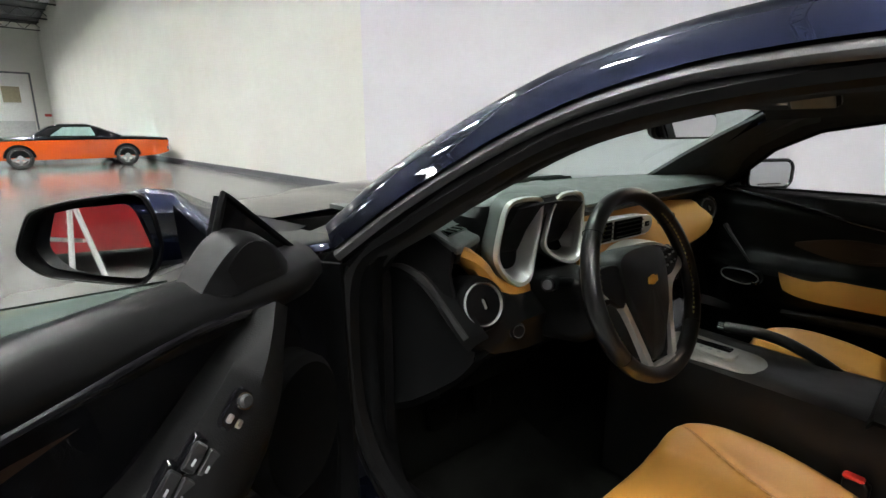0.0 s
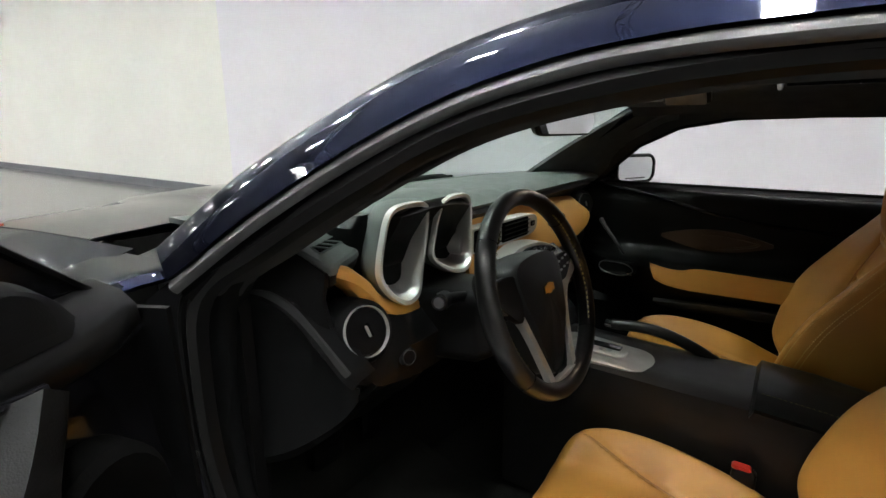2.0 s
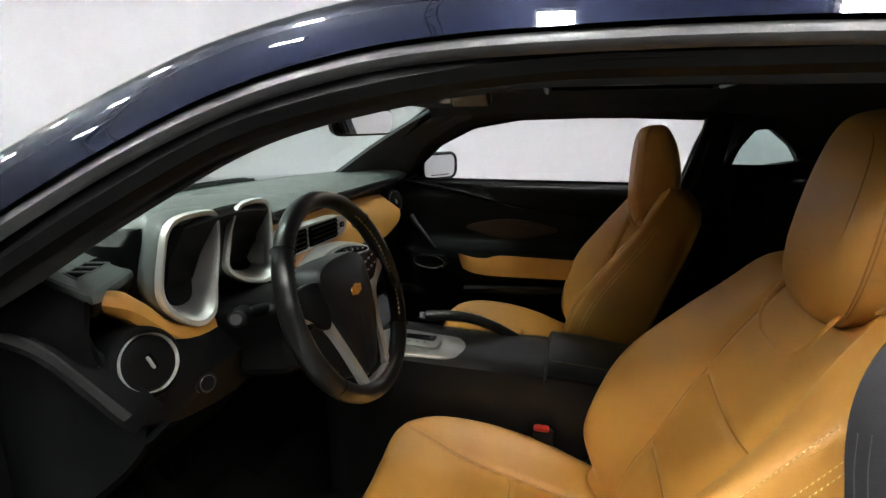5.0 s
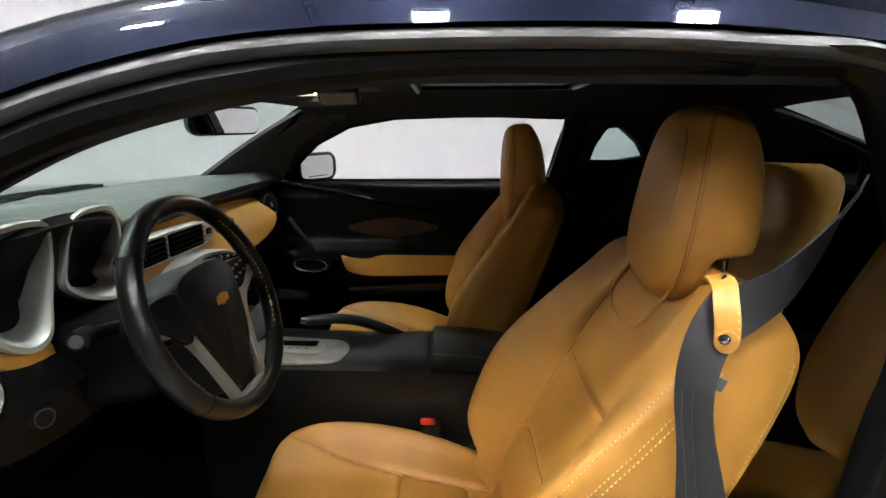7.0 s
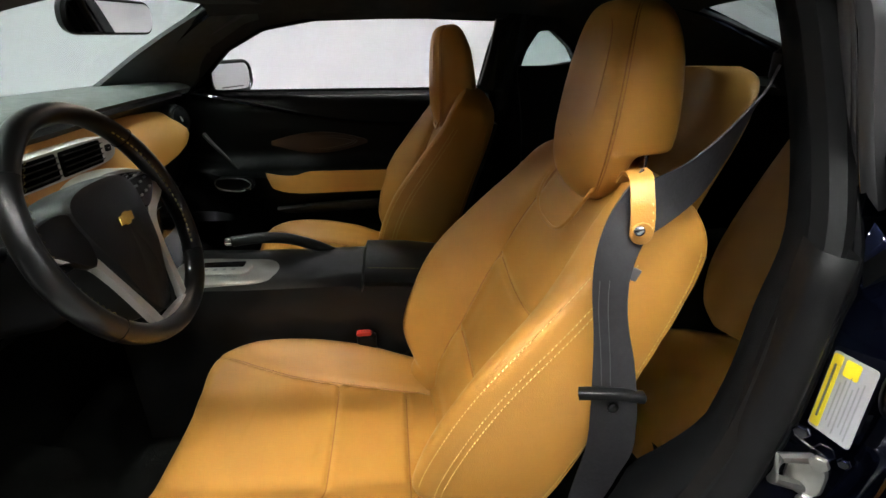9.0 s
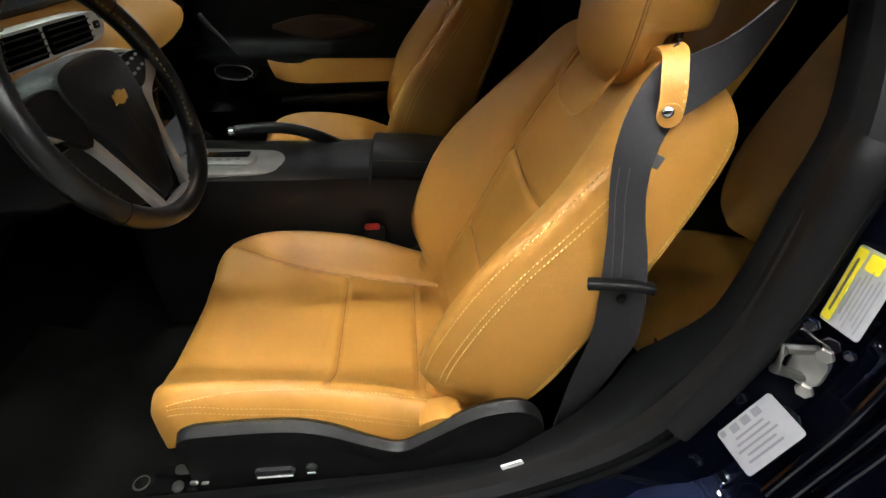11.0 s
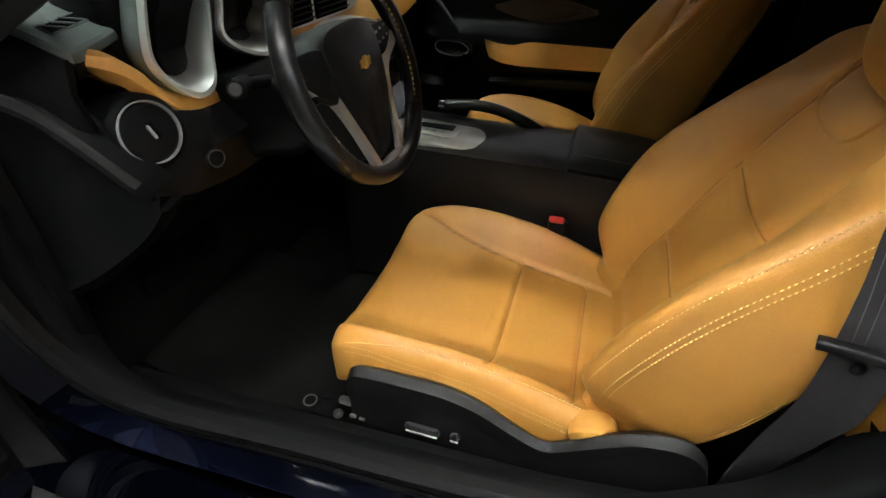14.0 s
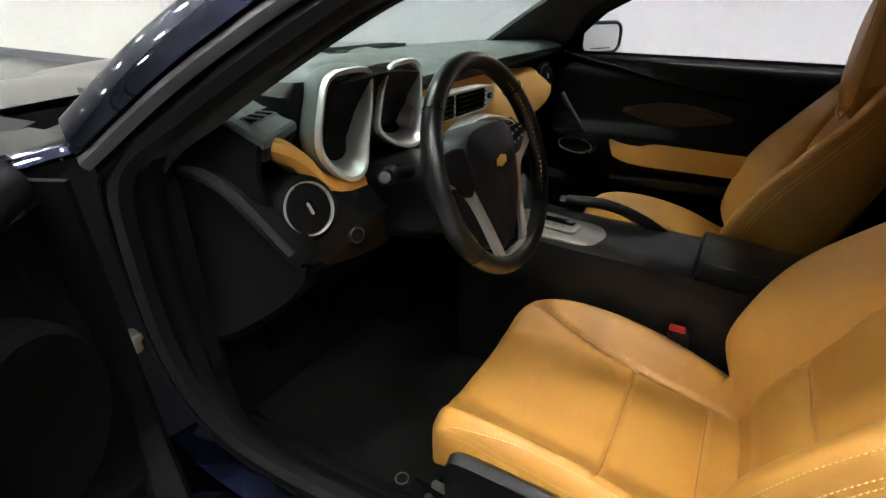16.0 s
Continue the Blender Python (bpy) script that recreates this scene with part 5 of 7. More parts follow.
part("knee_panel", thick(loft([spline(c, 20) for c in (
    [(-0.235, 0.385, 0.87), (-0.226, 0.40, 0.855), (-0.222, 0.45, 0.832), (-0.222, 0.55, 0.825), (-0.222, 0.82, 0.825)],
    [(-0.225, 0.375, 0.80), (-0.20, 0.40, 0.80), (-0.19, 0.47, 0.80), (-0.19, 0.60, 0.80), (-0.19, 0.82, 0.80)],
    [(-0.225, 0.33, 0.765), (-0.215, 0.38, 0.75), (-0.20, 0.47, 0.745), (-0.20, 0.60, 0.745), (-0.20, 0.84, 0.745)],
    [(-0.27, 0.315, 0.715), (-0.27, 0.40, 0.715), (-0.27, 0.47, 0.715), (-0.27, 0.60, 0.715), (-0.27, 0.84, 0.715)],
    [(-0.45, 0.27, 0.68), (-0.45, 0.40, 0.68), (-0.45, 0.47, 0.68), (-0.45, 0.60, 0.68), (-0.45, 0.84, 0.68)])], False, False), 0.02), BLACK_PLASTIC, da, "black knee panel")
hk = part("headlight_switch", move(slab(circle(0.017, 24), 0.016, Matrix(), 0.004), Matrix.Translation((-0.188, 0.418, 0.782)) @ Vector((0.9, -0.3, 0.1)).normalized().to_track_quat("Z", "Y").to_matrix().to_4x4()), BLACK_PLASTIC, da, "round black headlight switch")
part("switch_ring", move(sweep([(0.0125 * math.cos(a), 0.0125 * math.sin(a), 0.0162) for a in np.linspace(0, 2 * math.pi, 28, endpoint=False)], circle(0.0009, 6), closed_path=True), Matrix.Translation((-0.188, 0.418, 0.782)) @ Vector((0.9, -0.3, 0.1)).normalized().to_track_quat("Z", "Y").to_matrix().to_4x4()), SEAL_SATIN, hk, "grey ring")

# steering column and stalks
part("column_shroud", loft([[(x, 0.575 + a * k, z0 + b * k) for a, b in rrect(0.15, 0.13, 0.025, 4)] for x, z0, k in ((-0.26, 0.800, 1.06), (-0.20, 0.806, 1.06), (-0.10, 0.818, 1.02), (-0.075, 0.828, 0.95), (-0.055, 0.845, 0.75))]), BLACK_PLASTIC, da, "black steering column shroud")
for s, lab in ((-1, "turn"), (1, "wiper")):
    st = part("stalk", tube(spline([(-0.13, 0.575 + s * 0.05, 0.870), (-0.126, 0.575 + s * 0.09, 0.880), (-0.122, 0.575 + s * 0.135, 0.888)], 12), 0.010, 12), BLACK_PLASTIC, da, "black column stalk")
    part("stalk_knob", move(slab(circle(0.0145, 20), 0.036, Matrix.Translation((0, 0, -0.030)), 0.003), Matrix.Translation((-0.122, 0.575 + s * 0.143, 0.888)) @ Vector((0.30, s, 0.12)).to_track_quat("Z", "Y").to_matrix().to_4x4()), BLACK_PLASTIC, st)
    part("stalk_cap", move(slab(circle(0.0095, 20), 0.003, Matrix.Translation((0, 0, 0.0055)), 0.001), Matrix.Translation((-0.122, 0.575 + s * 0.143, 0.888)) @ Vector((0.30, s, 0.12)).to_track_quat("Z", "Y").to_matrix().to_4x4()), STALK_GREY, st)

# ---- the coupe: steering wheel ----
SW = Matrix.Translation((-0.007, 0.579, 0.888)) @ Vector((math.cos(radians(20)), -0.03, math.sin(radians(20)))).to_track_quat("Z", "Y").to_matrix().to_4x4()
# local x to the passenger side, y up along the wheel, z to the driver
R0 = 0.1695
n = 72
rimc = [(R0 * math.sin(2 * math.pi * i / n), R0 * math.cos(2 * math.pi * i / n) * (1.0), 0.0) for i in range(n)]
def rim_at(i):
    a = 2 * math.pi * i / n
    grip = 1 + 0.10 * max(0, math.cos(2 * (a - radians(62)))) * (math.sin(a) ** 2)
    return grip
sw = part("steering_wheel", move(sweep(rimc, circle(0.0150, 14, 0.0165), up=(0, 0, 1), closed_path=True, scale=[rim_at(i) for i in range(n)]), SW), WHEEL_LEATHER, car, "black leather steering wheel with silver spokes")
# stitching inside the rim by the grips
for s in (-1, 1):
    arc = [(s * (R0 - 0.0135) * math.sin(a), (R0 - 0.0135) * math.cos(a), 0.010) for a in np.linspace(radians(38), radians(128), 40)]
    nn = [(-s * math.sin(a) * 0.75, -math.cos(a) * 0.75, 0.66) for a in np.linspace(radians(38), radians(128), 40)]
    part("rim_stitching", move(dashes(arc, nn, 0.006, 0.0035, 0.0012, 0.0022), SW), THREAD_GREEN, sw, "yellow green cross stitching")
for a in (50, 130, 230, 310):
    t = radians(a)
    part("rim_seam", move(sweep([(R0 * math.sin(t) + 0.0172 * math.cos(b) * math.sin(t), R0 * math.cos(t) + 0.0172 * math.cos(b) * math.cos(t), 0.0182 * math.sin(b)) for b in np.linspace(0, 2 * math.pi, 24, endpoint=False)], circle(0.0008, 4), up=(math.cos(t), -math.sin(t), 0), closed_path=True), SW), RUBBER, sw)
# hub with the airbag cover
hubo = [(-0.080, 0.045), (-0.055, 0.064), (0.0, 0.069), (0.055, 0.064), (0.080, 0.045), (0.076, 0.0), (0.058, -0.055), (0.038, -0.108), (0.022, -0.142), (0.0, -0.148), (-0.022, -0.142), (-0.038, -0.108), (-0.058, -0.055), (-0.076, 0.0)]
hq = spline(hubo, 72, True)
part("hub_shell", move(loft([[(a * (1 + (k - 1) * min(1, max(-0.4, (b + 0.03) / 0.06))), b * (k if b > 0 else 0.98), z) for a, b in hq] for k, z in ((1.0, -0.085), (1.06, -0.06), (1.06, -0.03), (1.02, -0.010), (1.0, -0.004), (0.9, -0.006))], True, False), SW), HUB_SKIN, sw, "charcoal hub shell behind the airbag cover")
part("airbag_cover", move(loft([[(a * k, b * k, z - 0.018 * max(0, -b * k - 0.05) / 0.1) for a, b in hq] for k, z in ((0.9, -0.03), (1.0, -0.012), (1.0, -0.002), (0.965, 0.005), (0.80, 0.0095), (0.4, 0.012), (0.03, 0.0125))]), SW), BLACK_LEATHER, sw, "black airbag cover with a gold emblem")
# silver spokes
for s in (-1, 1):
    part("spoke", move(slab([(x, y) for x, y in spline([(s * 0.158, 0.010), (s * 0.148, 0.028), (s * 0.090, -0.002), (s * 0.064, -0.06), (s * 0.034, -0.158), (s * 0.047, -0.162), (s * 0.076, -0.064), (s * 0.102, -0.018)], 40, True)], 0.012, Matrix.Translation((0, 0, -0.014)), 0.003), SW), SPOKE_SILVER, sw, "satin silver steering wheel spoke")
    part("spoke_back", move(box(s * 0.10, 0.005, -0.022, 0.12, 0.05, 0.02, 0.008), SW), BLACK_PLASTIC, sw)
    bp = part("button_pad", move(slab(spline([(s * 0.075, 0.042), (s * 0.130, 0.046), (s * 0.140, 0.028), (s * 0.10, 0.0), (s * 0.078, 0.005)] if s > 0 else [(-0.075, 0.042), (-0.135, 0.048), (-0.154, 0.022), (-0.130, 0.0), (-0.098, -0.028), (-0.080, -0.02)], 30, True), 0.013, Matrix.Translation((0, 0, -0.012)), 0.002), SW), BLACK_PLASTIC, sw, "black button pad")
    for i in range(2):
        for j in range(3 if s > 0 else 0):
            part("button_mark", move(box(s * (0.088 + 0.017 * j), 0.034 - 0.016 * i + 0.003 * j, 0.002, 0.008, 0.004, 0.002, 0.0006), SW), GREY_MARK, sw)
part("lower_spoke", move(slab(spline([(-0.048, -0.150), (0.048, -0.150), (0.040, -0.168), (-0.040, -0.168)], 24, True), 0.014, Matrix.Translation((0, 0, -0.012)), 0.003), SW), SPOKE_SILVER, sw, "satin silver lower spoke bridge")
# emblem: plain gold cross shape
part("emblem", move(slab([(-0.019, -0.0065), (-0.0065, -0.0065), (-0.0085, -0.0095), (0.0055, -0.0095), (0.0075, -0.0065), (0.017, -0.0065), (0.021, 0.0065), (0.0085, 0.0065), (0.0105, 0.0095), (-0.0045, 0.0095), (-0.0065, 0.0065), (-0.015, 0.0065)], 0.003, Matrix.Translation((0, 0.004, 0.0122)), 0.0008), SW), GOLD, sw, "plain gold cross-shaped emblem")


# ---- the coupe: centre console ----
co = part("centre_console", loft([spline([(x, 0.83, 0.26), (x, 0.825, 0.50), (x, 0.832, z - 0.03), (x, 0.850, z), (x, 0.95, z + 0.004), (x, 1.05, z), (x, 1.068, z - 0.03), (x, 1.075, 0.50), (x, 1.07, 0.26)], 40) for x, z in ((-0.20, 0.66), (-0.10, 0.648), (0.05, 0.642), (0.20, 0.640), (0.32, 0.640), (0.42, 0.63), (0.62, 0.60), (0.75, 0.56))], False, False), BLACK_LEATHER, car, "black centre console with silver shifter plate")
sp = part("shifter_plate", loft([[(0.015 + a * k, 0.920 + b * k, z - 0.03 * a) for a, b in spline([(-0.11, -0.062), (0.03, -0.066), (0.095, -0.055), (0.12, 0.0), (0.095, 0.055), (0.03, 0.066), (-0.11, 0.062)], 48, True)] for k, z in ((1.0, 0.632), (1.0, 0.643), (0.985, 0.647), (0.90, 0.6495), (0.80, 0.650), (0.05, 0.650))]), PLATE, co, "satin silver shifter plate")
part("gate_trim", loft([[(0.0 + a * k, 0.920 + b * k, z - 0.03 * a) for a, b in rrect(0.13, 0.066, 0.02)] for k, z in ((1.0, 0.646), (0.97, 0.655), (0.85, 0.657))]), PLATE, co, "silver gate trim")
part("shift_gate", box(0.0, 0.932, 0.6580, 0.10, 0.024, 0.004, 0.0015), GLOSS_BLACK, co)
part("shift_letters", join(*[box(-0.03 + 0.020 * i, 0.906, 0.6580, 0.008, 0.007, 0.002, 0.0006) for i in range(4)]), GREY_MARK, co)
sh = part("shift_lever", tube([(-0.045, 0.940, 0.64), (-0.055, 0.938, 0.69)], 0.007, 10, up=(0, 1, 0)), SPOKE_SILVER, co, "chrome shift lever stem")
# Thin black plate on the closed console top stands for a shaded recess.
part("cup_recess", box(0.22, 0.93, 0.6415, 0.13, 0.09, 0.004, 0.0015), HOLE_SHADE, co)
part("armrest_lid", loft([spline([(x, 0.835, z - 0.02), (x, 0.845, z), (x, 0.95, z + 0.012), (x, 1.055, z), (x, 1.066, z - 0.02), (x, 0.95, z - 0.03)], 30, True) for x, z in ((0.318, 0.640), (0.325, 0.655), (0.42, 0.650), (0.60, 0.625), (0.66, 0.61))]), BLACK_LEATHER, co, "black stitched leather armrest lid")
part("armrest_stitching", dashes(spline([(0.33, 0.87, 0.662), (0.46, 0.87, 0.652), (0.62, 0.87, 0.628)], 40), np.tile([0, -0.2, 1.0], (40, 1)), 0.006, 0.003, 0.0008, 0.0012), THREAD_GREEN, co, "yellow green stitching")
hb = part("handbrake", tube(spline([(-0.002, 1.030, 0.676), (0.07, 1.032, 0.682), (0.13, 1.034, 0.676), (0.19, 1.036, 0.656), (0.24, 1.04, 0.630)], 24), 0.0135, 12, up=(0, 1, 0)), BLACK_LEATHER, co, "black leather handbrake lever")
part("release_button", move(slab(circle(0.011, 14), 0.02, Matrix(), 0.003), Matrix.Translation((0.0, 1.030, 0.676)) @ Vector((-1, 0, 0)).to_track_quat("Z", "Y").to_matrix().to_4x4()), CHROME, co, "chrome handbrake button")
bk = part("belt_buckle", box(0.325, 0.79, 0.503, 0.042, 0.026, 0.08, 0.008), BLACK_PLASTIC, car, "black belt buckle with a red button")
part("buckle_button", box(0.320, 0.788, 0.544, 0.033, 0.018, 0.008, 0.003), RED_PLASTIC, bk, "red release button")
part("buckle_stalk", tube([(0.33, 0.79, 0.48), (0.40, 0.79, 0.33)], 0.012, 8, up=(0, 1, 0)), BLACK_PLASTIC, bk)


# ---- the coupe: front seats ----
def calm(pts, k=9):
    """Evens out small jumps along a row of points."""
    p = np.array(pts, float)
    q = np.vstack([np.repeat(p[:1], k, 0), p, np.repeat(p[-1:], k, 0)])
    return np.array([q[i:i + 2 * k + 1].mean(0) for i in range(len(p))])


def seat(cx, cy, recline, name, label, mirror, drop=0.0):
    """A bucket seat. cx shifts it along the car, cy is its middle, recline is the lean of the back in degrees."""
    a = radians(recline)
    O = np.array([0.455 + cx, cy, 0.49])
    H, D = np.array([math.sin(a), 0, math.cos(a)]), np.array([-math.cos(a), 0, math.sin(a)])
    BASE_LIP = [(p[0], p[2]) for p in spline([(x, 0.0, z) for x, z in ((0.055, 0.478), (0.07, 0.508), (0.14, 0.514), (0.22, 0.512), (0.275, 0.495), (0.325, 0.466), (0.372, 0.446), (0.412, 0.467), (0.45, 0.494), (0.495, 0.520), (0.545, 0.527), (0.575, 0.510), (0.590, 0.475), (0.595, 0.43))], 60)]
    base = part(name, loft([spline([(x + cx, cy - 0.252, zt), (x + cx, cy - 0.266, zt - 0.012), (x + cx, cy - 0.258, zt - 0.05), (x + cx, cy - 0.254, 0.36), (x + cx, cy - 0.22, 0.32), (x + cx, cy + 0.22, 0.32), (x + cx, cy + 0.254, 0.36), (x + cx, cy + 0.258, zt - 0.05), (x + cx, cy + 0.266, zt - 0.012), (x + cx, cy + 0.252, zt), (x + cx, cy + 0.236, zt - 0.02), (x + cx, cy + 0.215, 0.375), (x + cx, cy, 0.37), (x + cx, cy - 0.215, 0.375), (x + cx, cy - 0.236, zt - 0.02)], 90, True) for x, zt in BASE_LIP]), SEAT_BASE_BLACK, car, label)
    # cushion
    xs = [-0.020, -0.014, 0.002, 0.032, 0.10, 0.2, 0.3, 0.38, 0.44, 0.478]
    z0 = [0.425, 0.452, 0.474, 0.482, 0.480, 0.472, 0.462, 0.455, 0.450, 0.445]
    hb = [0.004, 0.012, 0.028, 0.046, 0.064, 0.070, 0.062, 0.042, 0.022, 0.008]
    ww = [0.150, 0.180, 0.204, 0.222, 0.236, 0.238, 0.236, 0.232, 0.226, 0.214]
    zb = [0.395, 0.385, 0.395, 0.42, 0.448, 0.448, 0.420, 0.395, 0.40, 0.41]
    loops = []
    st = np.linspace(-0.020, 0.478, 150)
    def cush(x, f):
        """Top surface height and side offset for lateral fraction f."""
        z, h, w = curve1(xs, z0, x), curve1(xs, hb, x), curve1(xs, ww, x)
        return z, h, w
    SC = curve1([-0.032, 0.0, 0.05, 0.12, 0.22, 0.455], [0.99, 0.93, 0.80, 0.68, 0.60, 0.52], st)
    SO = curve1([-0.032, 0.0, 0.05, 0.12, 0.22, 0.455], [0.99, 0.97, 0.925, 0.895, 0.88, 0.86], st)
    ckeep = []
    Z0, HB, WW, ZB = (curve1(xs, q, st) for q in (z0, hb, ww, zb))
    for x, z, h, w, b, sc_in, sc_out in zip(st, Z0, HB, WW, ZB, SC, SO):
        hf = [(0.0, z), (0.25, z + 0.001), (0.48, z + 0.003), (0.60, z + 0.006 + 0.16 * h), (0.74, z + 0.62 * h), (0.86, z + h), (0.95, z + 0.74 * h), (1.0, z + 0.14 * h), (1.0, b + 0.02), (0.95, b), (0.5, b - 0.005)]
        pts = [(f * w, q) for f, q in hf] + [(0.0, b - 0.005)] + [(-f * w, q) for f, q in hf[::-1][:-1]]
        q = spline(pts, 230, True)
        for i in range(len(q)):
            s = abs(q[i][0]) / w
            sc = sc_out if q[i][0] * mirror < 0 else sc_in
            if q[i][1] > b + 0.03:
                out_ = q[i][0] * mirror < 0
                q[i][1] -= (0.0035 if out_ else 0.007) * math.exp(-((s - sc) / (0.030 if out_ else 0.016)) ** 2) * min(1, max(0, (x + 0.02) / 0.03))
                if s < sc:
                    q[i][1] -= 0.006 * math.exp(-((x - 0.268) / 0.0045) ** 2) + 0.006 * math.exp(-((x - 0.405) / 0.005) ** 2)
                    q[i][1] += 0.0018 * noise.noise((x * 9, q[i][0] * 9, cy * 3))
                q[i][1] += 0.0022 * noise.noise((x * 16, q[i][0] * 16, 4 + cy)) * min(1, max(0, (x - 0.2) / 0.2))
        ckeep.append(q)
        loops.append([(x + cx, cy + y, zz) for y, zz in q])
    part("cushion", loft(loops), TAN, base, "tan leather seat cushion with raised side bolsters")
    # stitches and seams of the cushion, laid on its surface
    def cpath(pick, i0, i1, lift):
        out = []
        for i in range(i0, i1):
            q = ckeep[i]
            k = pick(i, q)
            out.append((st[i] + cx, cy + q[k][0] + lift[0] * (-1 if q[k][0] < 0 else 1), q[k][1] + lift[1]))
        return out
    outer = lambda q: q[:, 0] * -mirror > 0
    def row_top(i, q):
        return int(np.argmin(np.where(outer(q) & (q[:, 1] > Z0[i] - 0.01), np.abs(np.abs(q[:, 0]) / WW[i] - SO[i] - 0.03), 9)))
    SZ = curve1([-0.02, 0.03, 0.08, 0.18, 0.27, 0.39, 0.455], [0.462, 0.505, 0.522, 0.516, 0.504, 0.467, 0.45], st)
    def row_side(dz):
        return lambda i, q: int(np.argmin(np.where(outer(q) & (np.abs(q[:, 0]) > 0.90 * WW[i]), np.abs(q[:, 1] - (SZ[i] + dz)), 9)))
    for pick, lift, nm in ((row_top, (0.0015, 0.003), (0, -0.3, 1)), (row_side(0.0), (0.003, 0), (0, -1, 0.1)), (row_side(-0.009), (0.003, 0), (0, -1, 0.1))):
        p = spline(calm(cpath(pick, 14, 138, lift))[::8], 120)
        part("cushion_stitching", dashes(p, np.tile([nm[0], nm[1] * mirror, nm[2]], (len(p), 1)), 0.0050, 0.0016, 0.0007, 0.0014), THREAD, base, "yellow stitching")
    def seam_line(pts, r=0.0011):
        return tube(spline(pts, 40), r, 5)
    p = cpath(lambda i, q: int(np.argmin(np.where((q[:, 0] * mirror > 0) & (q[:, 1] > Z0[i] - 0.02), np.abs(np.abs(q[:, 0]) / WW[i] - SC[i]), 9))), 16, 144, (0, 0.0016))
    part("cushion_seam", seam_line(calm(p, 9)[::10], 0.0011), TAN_DARK, base)
    for xi in (0.268, 0.405):
        i = int(np.argmin(np.abs(st - xi)))
        q = ckeep[i]
        sel = q[(q[:, 1] > Z0[i] - 0.03) & (q[:, 0] * mirror < SC[i] * WW[i]) & (q[:, 0] * mirror > -SO[i] * WW[i])]
        sel = sel[np.argsort(sel[:, 0])]
        part("cushion_seam", seam_line([(st[i] + cx, cy + a, b + 0.0005) for a, b in sel[::5]]), TAN_DARK, base)
    # backrest
    hs = np.linspace(-0.035, 0.560, 150)
    wk = curve1([-0.01, 0.02, 0.055, 0.15, 0.28, 0.38, 0.46, 0.505, 0.532, 0.550, 0.560], [0.198, 0.214, 0.232, 0.249, 0.253, 0.243, 0.228, 0.212, 0.186, 0.145, 0.090], hs)
    db = curve1([-0.01, 0.05, 0.15, 0.25, 0.35, 0.45, 0.52, 0.555], [0.036, 0.078, 0.092, 0.083, 0.052, 0.022, 0.010, 0.0], hs)
    df = curve1([-0.01, 0.03, 0.1, 0.3, 0.45, 0.52, 0.555], [-0.010, 0.0, 0.0, 0.0, -0.006, -0.016, -0.030], hs)
    dr = curve1([-0.01, 0.05, 0.2, 0.35, 0.45, 0.51, 0.54, 0.56], [-0.080, -0.102, -0.102, -0.106, -0.112, -0.112, -0.102, -0.085], hs)
    iw = curve1([-0.01, 0.15, 0.30, 0.45, 0.555], [0.60, 0.52, 0.52, 0.50, 0.52], hs)
    loops, keep = [], []
    for h, w, b, f, r, s_ in zip(hs, wk, db, df, dr, iw):
        hf = [(0.0, f - 0.014), (0.3, f - 0.012), (s_ * 0.94, f - 0.006), (s_ + 0.06, f + 0.26 * b), (0.76, f + 0.76 * b), (0.90, f + b), (0.975, f + 0.88 * b), (1.0, f + 0.45 * b), (1.012, f * 0.75 + r * 0.25), (1.015, f * 0.4 + r * 0.6), (0.99, r + 0.012), (0.93, r), (0.5, r - 0.006)]
        pts = [(q * w, d) for q, d in hf] + [(0.0, r - 0.008)] + [(-q * w, d) for q, d in hf[::-1][:-1]]
        q = spline(pts, 240, True)
        for i in range(len(q)):
            t = abs(q[i][0]) / w
            if q[i][1] > f - 0.03:
                q[i][1] -= 0.007 * math.exp(-((t - s_) / 0.016) ** 2)
                if t < s_:
                    q[i][1] -= 0.006 * math.exp(-((h - 0.285 - 0.06 * (t * t)) / 0.0075) ** 2) + 0.006 * math.exp(-((h - 0.118 - 0.03 * t * t) / 0.0075) ** 2)
                q[i][1] += 0.0016 * noise.noise((h * 12, q[i][0] * 12, 9 + cy))
            q[i][0] += 0.0025 * noise.noise((h * 9, q[i][1] * 14, 2 + cy)) * (1 if q[i][0] > 0 else -1)
        keep.append(q)
        loops.append([tuple(O + H * h + D * d + np.array([0, y, 0])) for y, d in q])
    part("backrest", loft(loops), TAN, base, "tan leather backrest with deep side bolsters")
    part("back_shell", loft([[tuple(O + H * h + D * (r - 0.012 + d) + np.array([0, y * w, 0])) for y, d in ((-0.99, 0.02), (-0.9, 0.0), (0, -0.012), (0.9, 0.0), (0.99, 0.02), (0.9, 0.012), (0, 0.004), (-0.9, 0.012))] for h, w, r in list(zip(hs, wk, dr))[8:140:9]]), BLACK_PLASTIC, base, "black plastic seat back shell")
    # stitch rows on the outer bolster
    def bpath(d_of, i0, i1, lift):
        out, nn = [], []
        for i in range(i0, i1):
            q = keep[i]
            side = q[q[:, 0] * -mirror > 0.905 * wk[i]]
            want = d_of(i)
            order = np.argsort(side[:, 1])
            y = np.interp(want, side[order, 1], np.abs(side[order, 0]))
            out.append(tuple(O + H * hs[i] + D * want + np.array([0, -mirror * (y + lift), 0])))
            nn.append((D[0] * 0.3, -mirror, D[2] * 0.3))
        return out, nn
